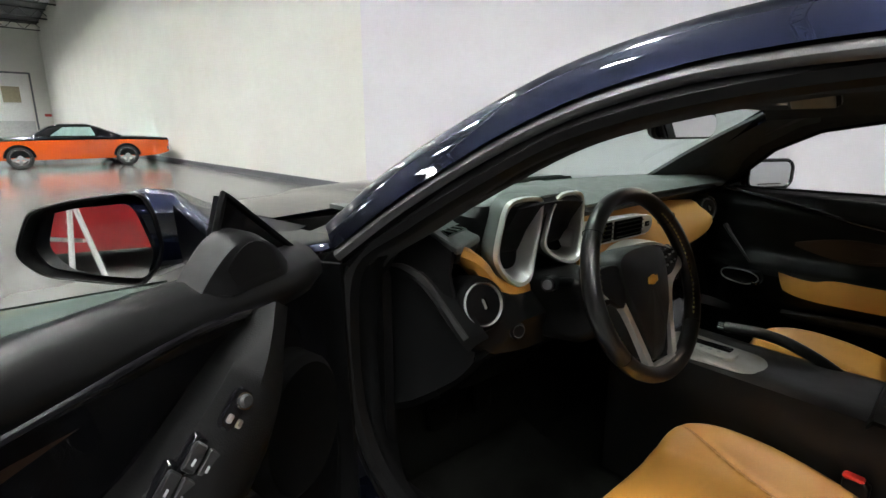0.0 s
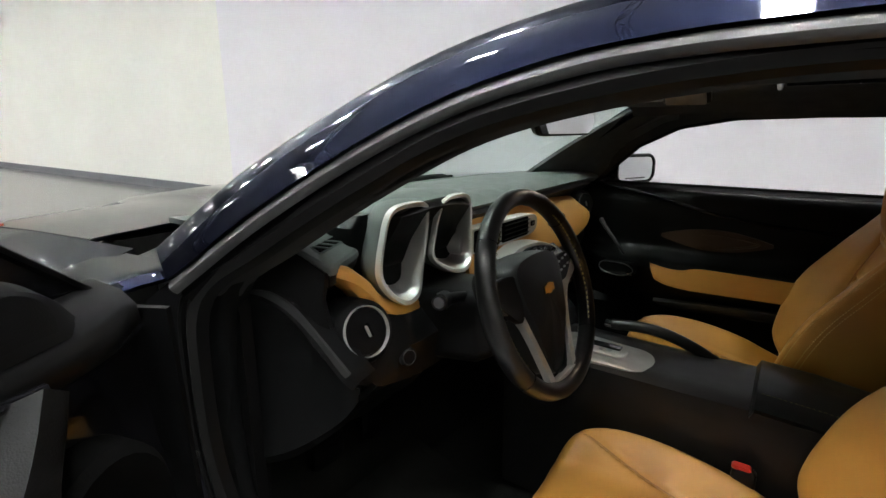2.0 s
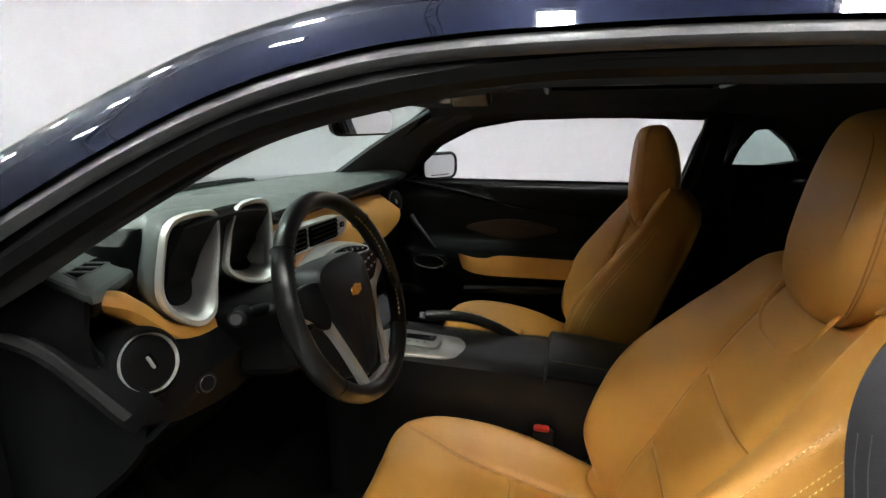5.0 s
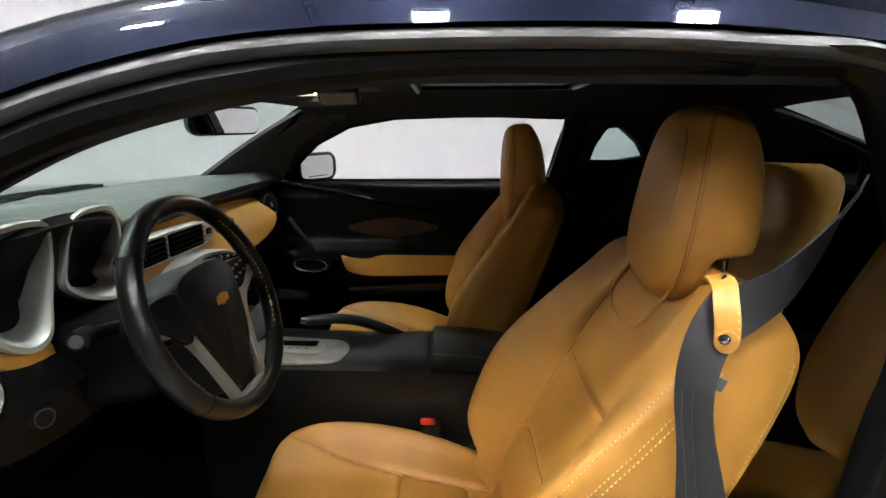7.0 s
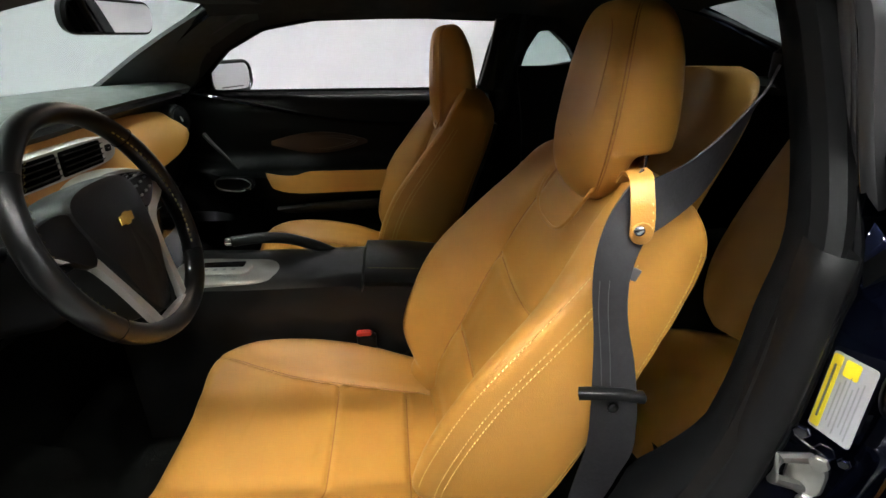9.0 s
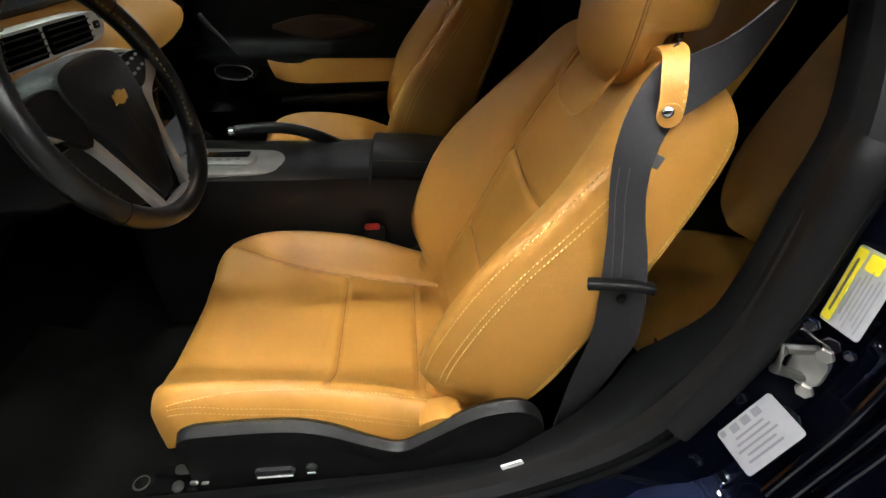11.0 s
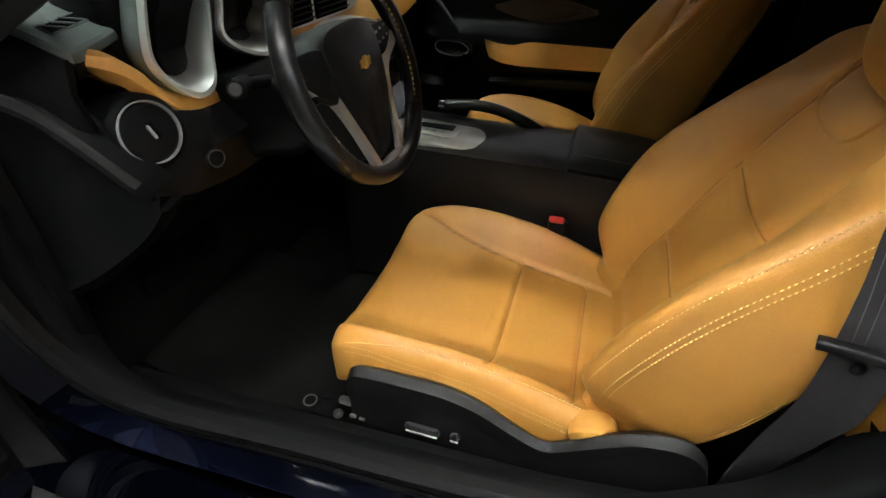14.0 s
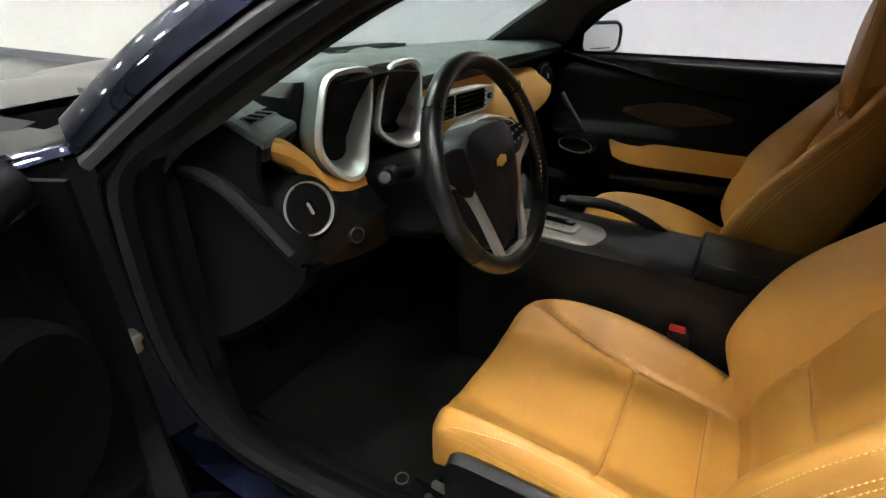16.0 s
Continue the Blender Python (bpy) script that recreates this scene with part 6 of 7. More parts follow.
    for fn, i0, i1 in ((lambda i: df[i] + 0.90 * db[i], 14, 118), (lambda i: df[i] + 0.90 * db[i] - 0.024, 15, 128), (lambda i: df[i] + 0.90 * db[i] - 0.033, 15, 128), (lambda i: dr[i] + 0.012, 16, 138)):
        p, nn = bpath(fn, i0, i1, 0.0012)
        part("backrest_stitching", dashes(calm(p, 6), nn, 0.0050, 0.0018, 0.0006, 0.0013), THREAD, base, "yellow stitching")
    for sgn in (-1, 1):
        p = []
        for i in range(6, 140, 6):
            q = keep[i]
            k = int(np.argmin(np.where((q[:, 0] * sgn > 0) & (q[:, 1] > df[i] - 0.03), np.abs(np.abs(q[:, 0]) / wk[i] - iw[i]), 9)))
            p.append(tuple(O + H * hs[i] + D * (q[k][1] + 0.0008) + np.array([0, q[k][0], 0])))
        part("backrest_seam", seam_line(calm(p, 1)), TAN_DARK, base)
    for h0, cv_ in ((0.285, 0.06), (0.118, 0.03)):
        p = []
        for f_ in np.linspace(-0.5, 0.5, 41):
            i = int(np.argmin(np.abs(hs - h0 - cv_ * f_ * f_)))
            q = keep[i]
            k = int(np.argmin(np.where(q[:, 1] > df[i] - 0.04, np.abs(q[:, 0] / wk[i] - f_), 9)))
            p.append(tuple(O + H * hs[i] + D * (q[k][1] + 0.0008) + np.array([0, q[k][0], 0])))
        part("backrest_seam", seam_line(calm(p, 4)[::4]), TAN_DARK, base)
    flap = spline([(0.405, 0.475), (0.440, 0.490), (0.468, 0.478), (0.478, 0.452), (0.462, 0.434), (0.432, 0.436), (0.408, 0.452)], 30, True)
    part("hinge_flap", loft([[(cx + 0.44 + (x - 0.44) * k, cy - mirror * y, 0.46 + (z - 0.46) * k) for x, z in flap] for y, k in ((0.205, 0.9), (0.238, 1.0), (0.246, 0.94), (0.249, 0.6), (0.2495, 0.05))]), TAN, base, "tan leather flap over the seat hinge")
    # headrest: upright rounded shell with a cut-away behind its foot
    lean = radians(recline - 21.0)
    B = O + H * (0.515 - drop) + D * -0.005
    U, F = np.array([math.sin(lean), 0, math.cos(lean)]), np.array([-math.cos(lean), 0, math.sin(lean)])
    def hp(h, d, y):
        return tuple(B + U * h + F * d + np.array([0, y, 0]))
    sv = [0, 0.04, 0.12, 0.25, 0.5, 0.75, 0.90, 0.97, 1.0]
    f_bw = lambda s: curve1(sv, [0.045, 0.070, 0.095, 0.108, 0.105, 0.095, 0.083, 0.066, 0.038], s)
    f_fr = lambda s: curve1(sv, [0.004, 0.016, 0.026, 0.030, 0.028, 0.022, 0.014, 0.002, -0.018], s)
    f_bk = lambda s: curve1([0, 0.16, 0.28, 0.315, 0.37, 0.5, 0.75, 0.90, 0.97, 1.0], [-0.030, -0.034, -0.042, -0.085, -0.092, -0.092, -0.084, -0.070, -0.058, -0.046], s)
    def section(s, n_):
        bw, fr, bk_ = float(f_bw(s)), float(f_fr(s)), float(f_bk(s))
        pts = [(0, fr), (bw * 0.6, fr - 0.003), (bw * 0.90, fr - 0.016), (bw, fr * 0.6 + bk_ * 0.4), (bw * 0.98, fr * 0.25 + bk_ * 0.75), (bw * 0.84, bk_ + 0.006), (bw * 0.5, bk_), (0, bk_ - 0.002)]
        return spline(pts + [(-y, d) for y, d in pts[::-1][1:-1]], n_, True)
    part("headrest", loft([[hp(-0.035 + 0.275 * s, d, y) for y, d in section(s, 80)] for s in np.r_[np.linspace(0, 0.24, 12), np.linspace(0.27, 0.33, 8), np.linspace(0.35, 0.9, 20), np.linspace(0.92, 1, 10)]]), TAN, base, "tall tan leather headrest")
    sp_ = np.linspace(0.10, 0.985, 40)
    for dd_, rr in ((0.019, 0.0010), (0.024, 0.0007)):
        part("headrest_piping", tube([hp(-0.035 + 0.275 * s, float(f_fr(s)) - dd_ * (0.6 + 0.4 * math.sin(math.pi * min(1, s))), -mirror * (float(f_bw(s)) * 0.985 + 0.0005)) for s in sp_], rr, 5, up=(0, 1, 0)), TAN_DARK, base)
    part("headrest_seam", tube(spline([hp(-0.035 + 0.275 * s, float(f_fr(s)) - 0.0030 * (y / 0.06) ** 2 - 0.0005, -mirror * y) for s, y in ((0.93, 0.020), (0.86, 0.050), (0.75, 0.063), (0.55, 0.068), (0.40, 0.064), (0.33, 0.050), (0.31, 0.030), (0.33, 0.0))], 40), 0.0009, 5), TAN_DARK, base)
    ut = [(-0.078, 0.535, 0.0), (-0.080, 0.485, 0.010), (-0.072, 0.445, 0.012), (-0.045, 0.425, 0.010), (0.0, 0.420, 0.008), (0.045, 0.425, 0.010), (0.072, 0.445, 0.012), (0.080, 0.485, 0.010), (0.078, 0.535, 0.0)]
    part("collar", tube(spline([tuple(O + H * h + D * (d - 0.006) + np.array([0, y, 0])) for y, h, d in ut], 50), 0.0030, 8), TAN, base, "raised tan leather collar below the headrest")
    for y in (-0.055, 0.055):
        part("headrest_post", tube([hp(-0.05, -0.060, y * 1.3), hp(0.06, -0.060, y * 1.3)], 0.006, 10, up=(0, 1, 0)), CHROME, base, "chrome headrest post")
    return base, hp


driver_seat, dhp = seat(0.0, 0.572, 26.0, "driver_seat", "tan leather driver bucket seat with yellow stitching on a black base", 1)
passenger_seat, php = seat(-0.055, 2 * CY - 0.572, 18.0, "passenger_seat", "tan leather passenger bucket seat beside the console", 1, 0.055)
# switches on the driver seat side
part("seat_switch", box(0.182, 0.313, 0.404, 0.060, 0.012, 0.015, 0.005), PILLAR_GREY, driver_seat, "grey seat adjust switch")
part("lumbar_switch", box(0.237, 0.313, 0.408, 0.016, 0.012, 0.015, 0.005), PILLAR_GREY, driver_seat)
# Silver strips paint in the highlight along the lower edge of the switches.
part("switch_trim", box(0.182, 0.3062, 0.3985, 0.054, 0.002, 0.003, 0.0008), SILVER, driver_seat, "silver strip that paints in the highlight on the seat switch edge")
part("switch_trim", box(0.237, 0.3062, 0.4025, 0.013, 0.002, 0.003, 0.0008), SILVER, driver_seat, "silver strip that paints in the highlight on the seat switch edge")
part("rail_bolt", box(0.058, 0.311, 0.389, 0.012, 0.006, 0.007, 0.002), STEEL, driver_seat, "bright seat rail bolt")
part("rail_bolt", box(0.074, 0.311, 0.387, 0.011, 0.005, 0.003, 0.001), STEEL, driver_seat, "bright seat rail bolt")
for y in (0.37, 0.76):
    part("seat_rail", sweep([(-0.05, y, 0.300), (0.60, y, 0.300)], [(-0.025, -0.015), (0.025, -0.015), (0.025, 0.012), (0.012, 0.012), (0.012, 0.004), (-0.012, 0.004), (-0.012, 0.012), (-0.025, 0.012)], up=(0, 0, 1)), BLACK_PLASTIC, driver_seat, "black steel seat rail")
part("rail_bracket", box(0.035, 0.365, 0.345, 0.07, 0.012, 0.012, 0.003), STEEL, driver_seat)
part("rail_bolt", ball((0.0, 0.352, 0.318), 0.010, 0.010, 0.008, 10, 6), STEEL, driver_seat)


# ---- the coupe: rear seats and seat belt ----
for k, s in enumerate((-1, 1)):
    yc = CY + s * 0.325
    yk = CY + s * 0.265
    rs = part("rear_seat", loft([spline([(x, yk - w, z - 0.035), (x, yk - w * 0.96, z), (x, yk - w * 0.5, z + 0.012), (x, yk, z - 0.004), (x, yk + w * 0.5, z + 0.012), (x, yk + w * 0.96, z), (x, yk + w, z - 0.035), (x, yk, z - 0.06)], 44, True) for x, z, w in ((0.86, 0.40, 0.15), (0.88, 0.435, 0.17), (0.95, 0.465, 0.178), (1.12, 0.455, 0.178), (1.25, 0.43, 0.17))]), TAN, car, "tan leather rear bucket seat")
    back = spline([(1.15, 0.56, 0.13), (1.16, 0.58, 0.20), (1.18, 0.64, 0.235), (1.215, 0.74, 0.24), (1.285, 0.90, 0.235), (1.315, 0.98, 0.218), (1.335, 1.025, 0.190), (1.345, 1.046, 0.150), (1.353, 1.052, 0.09), (1.358, 1.054, 0.02)], 50)
    part("rear_backrest", loft([spline([(x, yc - w, z), (x - 0.05, yc - w * 0.9, z), (x - 0.075, yc - w * 0.6, z), (x - 0.055, yc, z), (x - 0.075, yc + w * 0.6, z), (x - 0.05, yc + w * 0.9, z), (x, yc + w, z), (x + 0.05, yc, z)], 60, True) for x, z, w in back]), TAN, rs, "tan leather rear backrest")
part("rear_tunnel", box(1.14, CY, 0.46, 0.55, 0.15, 0.40, 0.03), CARPET, car, "black carpeted tunnel between the rear seats")
# Unseen panel added over the quarter window to keep light off the rear seats.
part("quarter_trim", thick(loft([spline(c, 16) for c in ([(0.86, 0.345, 1.20), (1.0, 0.34, 1.19), (1.2, 0.34, 1.14), (1.5, 0.33, 1.03)], [(0.86, 0.29, 1.08), (1.0, 0.285, 1.08), (1.2, 0.27, 1.06), (1.5, 0.26, 1.0)], [(0.86, 0.23, 0.98), (1.0, 0.22, 0.98), (1.2, 0.21, 0.98), (1.5, 0.20, 0.97)])], False, False), 0.012), HEADLINER, car, "unseen panel over the driver side quarter window that blocks light")
part("rear_shelf", thick(surface(lambda u, v: (1.45 + 0.4 * u, 0.35 + 1.21 * v, 0.985), 4, 4), 0.02), BLACK_PLASTIC, car)
part("rear_cross_trim", box(0.90, CY, 0.36, 0.06, 1.36, 0.12, 0.02), CARPET, car)

# driver belt: from the pillar guide over the shoulder loop down to the sill
def ribbon(centres, widths_dir, w, t=0.0014):
    c = spline(centres, 60)
    d = spline(widths_dir, 60)
    d /= np.linalg.norm(d, axis=1, keepdims=True)
    tan = np.gradient(c, axis=0)
    nr = np.cross(tan, d)
    nr /= np.linalg.norm(nr, axis=1, keepdims=True)
    return loft([[p + q * w / 2 + m * t, p + q * w / 2 - m * t, p - q * w / 2 - m * t, p - q * w / 2 + m * t] for p, q, m in zip(c, d, nr)])
BW = 0.055
sb = part("seat_belt", ribbon([(0.672, 0.335, 0.985), (0.650, 0.312, 0.972), (0.630, 0.296, 0.950), (0.621, 0.290, 0.915), (0.625, 0.290, 0.87), (0.634, 0.286, 0.82), (0.640, 0.282, 0.765), (0.648, 0.290, 0.72), (0.657, 0.305, 0.655), (0.655, 0.325, 0.58), (0.648, 0.340, 0.50), (0.640, 0.35, 0.42), (0.635, 0.36, 0.34)], [(0.30, -0.2, -0.9), (0.40, -0.2, -0.85), (0.72, -0.45, -0.55), (0.88, -0.42, -0.2), (0.92, -0.3, 0.0), (0.97, -0.1, 0.05), (0.97, -0.1, 0.05), (0.97, -0.05, 0.05), (0.92, 0.25, 0.15), (0.86, 0.4, 0.15), (0.9, 0.3, 0.15), (0.95, 0.2, 0.1), (0.95, 0.2, 0.1)], BW), BELT, car, "grey seat belt webbing over the driver seat shoulder")
for k in (-0.016, -0.0055, 0.0055, 0.016):
    part("weave_line", tube(spline([(0.624 + k, 0.2882, 0.905), (0.627 + k, 0.2882, 0.87), (0.634 + k, 0.2842, 0.82), (0.639 + k, 0.2806, 0.775)], 20), 0.0005, 4), STALK_GREY, sb)
part("belt_upper", ribbon([(0.658, 0.325, 0.966), (0.700, 0.348, 0.974), (0.745, 0.370, 0.990), (0.790, 0.392, 1.024), (0.825, 0.406, 1.066), (0.848, 0.415, 1.098)], [(0.4, -0.25, -0.85), (0.45, -0.1, -0.8), (0.52, 0.55, -0.5), (0.45, 0.78, -0.34), (0.45, 0.80, -0.36), (0.5, 0.75, -0.45)], BW), BELT, sb)
part("belt_stopper", sweep([(0.598, 0.282, 0.766), (0.605, 0.279, 0.768), (0.640, 0.272, 0.769), (0.660, 0.268, 0.768), (0.667, 0.268, 0.766)], rrect(0.016, 0.012, 0.005), up=(0, 0, 1)), BLACK_PLASTIC, sb, "black sliding belt clip")
part("belt_stud", ball((0.641, 0.281, 0.742), 0.007, 0.005, 0.007, 12, 8), BLACK_PLASTIC, sb)
part("belt_guide", box(0.862, 0.412, 1.108, 0.04, 0.035, 0.055, 0.014), BLACK_PLASTIC, sb, "black belt guide on the pillar")
lo = part("belt_loop", join(ribbon([(0.690, 0.43, 0.972), (0.668, 0.37, 1.000), (0.655, 0.325, 1.005), (0.648, 0.303, 0.992), (0.647, 0.294, 0.974), (0.647, 0.291, 0.956)], [(0.95, -0.15, 0.2)] * 6, 0.024, 0.0018), slab(circle(0.0120, 20), 0.0036, Matrix.Translation((0.647, 0.2928, 0.956)) @ Vector((-0.15, -0.98, 0.02)).to_track_quat("Z", "Y").to_matrix().to_4x4(), 0.0008)), TAN, car, "tan leather belt loop with a chrome snap")
part("loop_stitching", dashes(spline([(0.6560, 0.2960, 0.990), (0.6560, 0.2905, 0.974), (0.6560, 0.2880, 0.956)], 20), np.tile([-0.15, -0.98, 0.1], (20, 1)), 0.005, 0.003, 0.0006, 0.001), THREAD, lo)
part("snap", ball((0.6430, 0.2885, 0.960), 0.0062, 0.005, 0.0062, 14, 8), CHROME, lo, "chrome snap")
part("seat_tag", box(0.0, 0.0, 0.0, 0.016, 0.003, 0.014, 0.001, Matrix.Translation((0.650, 0.302, 0.905)) @ Matrix.Rotation(radians(25), 4, "Y")), LABEL_INK, car, "small dark fabric tag")

# pillar trim inside the driver side
part("inner_pillar", thick(loft([spline(c, 18) for c in (
    [(0.828, 0.395, 1.20), (0.852, 0.35, 1.06), (0.862, 0.31, 0.95), (0.83, 0.265, 0.80), (0.80, 0.25, 0.66), (0.74, 0.245, 0.52), (0.66, 0.245, 0.43)],
    [(0.88, 0.42, 1.20), (0.91, 0.40, 1.06), (0.92, 0.38, 0.95), (0.92, 0.345, 0.80), (0.905, 0.315, 0.66), (0.865, 0.305, 0.52), (0.78, 0.30, 0.42)])], False, False), 0.02), PILLAR_GREY, car, "charcoal inner pillar trim")

# door latch striker and labels on the shut face
def shut(x, y, z, turn=0, tilt=0):
    return Matrix.Translation((x, y, z)) @ Vector((-0.80, -0.60, 0.0)).to_track_quat("Z", "Y").to_matrix().to_4x4() @ Matrix.Rotation(radians(turn), 4, "Z")
SM = shut(0.818, 0.192, 0.716)
stk = part("striker", slab(rrect(0.036, 0.052, 0.017), 0.008, SM, 0.003), STEEL, car, "zinc plated door striker")
part("striker_bar", tube([tuple(SM @ V(x, y, z)) for x, y, z in ((0.0, 0.02, 0), (-0.022, 0.026, 0.030), (-0.022, 0.0, 0.034), (0.004, -0.018, 0))], 0.006, 8, up=(0, 0, 1)), STEEL, stk)
for dy in (-0.026, 0.026):
    part("striker_bolt", move(slab(circle(0.009, 6), 0.006, Matrix(), 0.001), SM @ Matrix.Translation((0.008, dy, 0.008))), STEEL, stk)

def label_plate(m, w, h, yellow):
    lb = part("label", slab(rrect(w, h, 0.004), 0.0008, m), LABEL_WHITE if yellow else LABEL_SHADED, car, "white printed sticker" + (" with yellow heading" if yellow else ""))
    if yellow:
        part("heading", slab(rrect(w * 0.22, h * 0.94, 0.002), 0.0006, m @ Matrix.Translation((-w * 0.36, 0, 0.0008))), LABEL_YELLOW, lb, "yellow heading block")
        part("corner_block", slab(rrect(w * 0.34, h * 0.2, 0.002), 0.0006, m @ Matrix.Translation((w * 0.0, h * 0.36, 0.0008))), LABEL_YELLOW, lb)
        part("heading_bar", slab(rrect(w * 0.05, h * 0.7, 0.001), 0.0004, m @ Matrix.Translation((-w * 0.36, 0, 0.0016))), LABEL_INK, lb)
    for i in range(6 if yellow else 5):
        part("print_bar", slab(rrect(w * 0.028, h * (0.5 + 0.12 * (i % 3)), 0.0006), 0.0004, m @ Matrix.Translation((-w * 0.14 + i * w * 0.095, -h * 0.08, 0.001))) if yellow else slab(rrect(w * (0.5 + 0.1 * (i % 3)), h * 0.045, 0.0006), 0.0004, m @ Matrix.Translation((-w * 0.06, h * (0.17 - 0.12 * i), 0.001))), LABEL_PALE if yellow else LABEL_INK, lb)
    if not yellow:
        part("mark", slab(rrect(w * 0.09, w * 0.09, 0.001), 0.0005, m @ Matrix.Translation((-w * 0.42, h * 0.40, 0.001))), LABEL_INK, lb, "small dark square")
        for i in range(3):
            part("print_bar", slab(rrect(w * 0.14, h * 0.16, 0.0006), 0.0004, m @ Matrix.Translation((-w * 0.22 + i * w * 0.2, h * 0.36, 0.001))), LABEL_PALE if yellow else LABEL_INK, lb)
    return lb
def plate_at(c, u, n):
    n, u = Vector(n).normalized(), Vector(u)
    u = (u - n * u.dot(n)).normalized()
    return Matrix.Translation(c) @ Matrix((u, n.cross(u), n)).transposed().to_4x4()
label_plate(plate_at((0.828, 0.1925, 0.8115), (0.003, -0.042, 0.0046), (-0.98, -0.05, 0.17)), 0.046, 0.085, True)
label_plate(plate_at((0.745, 0.140, 0.676), (0.0405, 0.005, 0.0589), (-0.82, -0.07, 0.57)), 0.071, 0.052, False)
# bolts, plugs and pressed ridges of the shut face
for c, r in (((0.800, 0.196, 0.772), 0.008), ((0.838, 0.176, 0.745), 0.006), ((0.770, 0.205, 0.655), 0.009), ((0.715, 0.165, 0.600), 0.008)):
    part("shut_face_bolt", move(slab(circle(r, 6), 0.006, Matrix(), 0.0015), shut(*c)), BLUE_PAINT, car, "painted bolt head")
for c, a, b in (((0.842, 0.160, 0.845), 0.012, 0.030), ((0.795, 0.168, 0.640), 0.016, 0.024), ((0.866, 0.190, 0.955), 0.014, 0.034)):
    part("pressed_boss", ball(c, 0.012, a, b, 16, 10), BLUE_PAINT, car, "pressed boss in the painted shut face")
for k in range(3):
    part("pressed_ridge", tube(spline([(0.872 + 0.014 * k, 0.150 - 0.012 * k, 0.96), (0.850 + 0.014 * k, 0.135 - 0.012 * k, 0.86), (0.812 + 0.014 * k, 0.120 - 0.012 * k, 0.74), (0.752 + 0.014 * k, 0.110 - 0.010 * k, 0.62)], 24), 0.0045, 8), BLUE_PAINT, car)
# end of a white tag tucked behind the sill seal
part("tucked_tag", move(box(0, 0, 0, 0.030, 0.003, 0.014, 0.001), Matrix.Translation((0.526, 0.238, 0.494)) @ Matrix.Rotation(radians(-22), 4, "Y")), WHITE_PAINT, car, "small white tag tucked behind the sill seal")
# front door hinge
hg = part("door_hinge", box(-0.366, 0.122, 0.690, 0.030, 0.016, 0.014, 0.004), STEEL, car, "steel door hinge")
part("hinge_arm", box(-0.380, 0.128, 0.672, 0.018, 0.014, 0.040, 0.004), STEEL, hg)

# ---- the coupe: open driver door ----
DM = Matrix.Translation((-0.455, 0.105, 0.0)) @ Matrix.Rotation(radians(-62), 4, "Z")
# local x along the door to its free end, y into the cabin side, z up
def dsk(u, v, o=0.0):
    x = -0.03 + 1.15 * u
    z = np.interp(v, [0, 0.25, 0.55, 0.85, 1], [0.30, 0.42, 0.62, 0.84, 0.945])
    y = np.interp(v, [0, 0.25, 0.55, 0.85, 1], [-0.05, -0.085, -0.095, -0.065, 0.0])
    return tuple(DM @ V(x, y + o, z))
dd = part("driver_door", thick(surface(dsk, 20, 20), 0.01), BLUE_PAINT, car, "open dark blue driver door with black inner panel")
def dloft(curves, n, t):
    return thick(loft([[tuple(DM @ V(*q)) for q in spline(c, n)] for c in curves], False, False), t)
XS = (0.02, 0.12, 0.30, 0.60, 1.08)
part("door_top", dloft([[(x, y - 0.03 * (x < 0.05), z - 0.006 * abs(x - 0.4)) for x in XS] for y, z in ((-0.012, 0.950), (0.0, 0.970), (0.03, 0.974), (0.066, 0.962), (0.086, 0.942), (0.090, 0.920), (0.082, 0.905))], 30, 0.012), DOOR_SKIN, dd, "black soft door top")
part("inner_panel", dloft([[(x, y + dy, z - 0.05 * (x - 0.4) * (z < 0.9)) for x, dy in zip(XS, (-0.02, 0.0, 0.0, 0.0, 0.0))] for y, z in ((0.083, 0.908), (0.070, 0.88), (0.066, 0.83), (0.072, 0.76), (0.085, 0.70), (0.10, 0.55), (0.085, 0.33))], 30, 0.012), GLOSS_BLACK, dd, "gloss black inner door panel")
part("panel_lip", tube([tuple(DM @ V(*q)) for q in spline([(0.20, 0.092, 0.918), (0.35, 0.094, 0.930), (0.55, 0.096, 0.915), (0.85, 0.095, 0.89), (1.06, 0.09, 0.87)], 40)], 0.006, 8), GLOSS_BLACK, dd)
part("door_insert", dloft([[(0.235, 0.076, 0.902), (0.37, 0.074, 0.905), (0.50, 0.074, 0.895), (0.75, 0.074, 0.87)], [(0.245, 0.070, 0.888), (0.37, 0.069, 0.882), (0.50, 0.069, 0.868), (0.75, 0.070, 0.84)]], 24, 0.003), BROWN_INSERT, dd, "brown leather door insert")
part("door_window", loft([[tuple(DM @ V(x, y, z)) for x, z in ((0.29, 0.940), (0.29, 0.969), (0.60, 1.010), (1.04, 1.050), (1.04, 0.940))] for y in (-0.009, -0.005)]), Q_GLASS, dd, "lowered tinted window glass just above the door top")
part("glass_edge", tube([tuple(DM @ V(x, -0.007, z)) for x, z in ((0.29, 0.969), (0.60, 1.010), (1.04, 1.050))], 0.0013, 6), RUBBER, dd)
part("door_edge", thick(surface(lambda u, v: tuple(DM @ V(-0.02 + 0.03 * u, -0.06 + 0.15 * v, 0.33 + 0.60 * u)), 10, 6), 0.01), RUBBER, dd)
AF = [(0.205, 0.110, 0.918), (0.245, 0.128, 0.865), (0.268, 0.138, 0.818), (0.315, 0.148, 0.775), (0.40, 0.155, 0.735), (0.60, 0.160, 0.700), (0.95, 0.155, 0.69)]
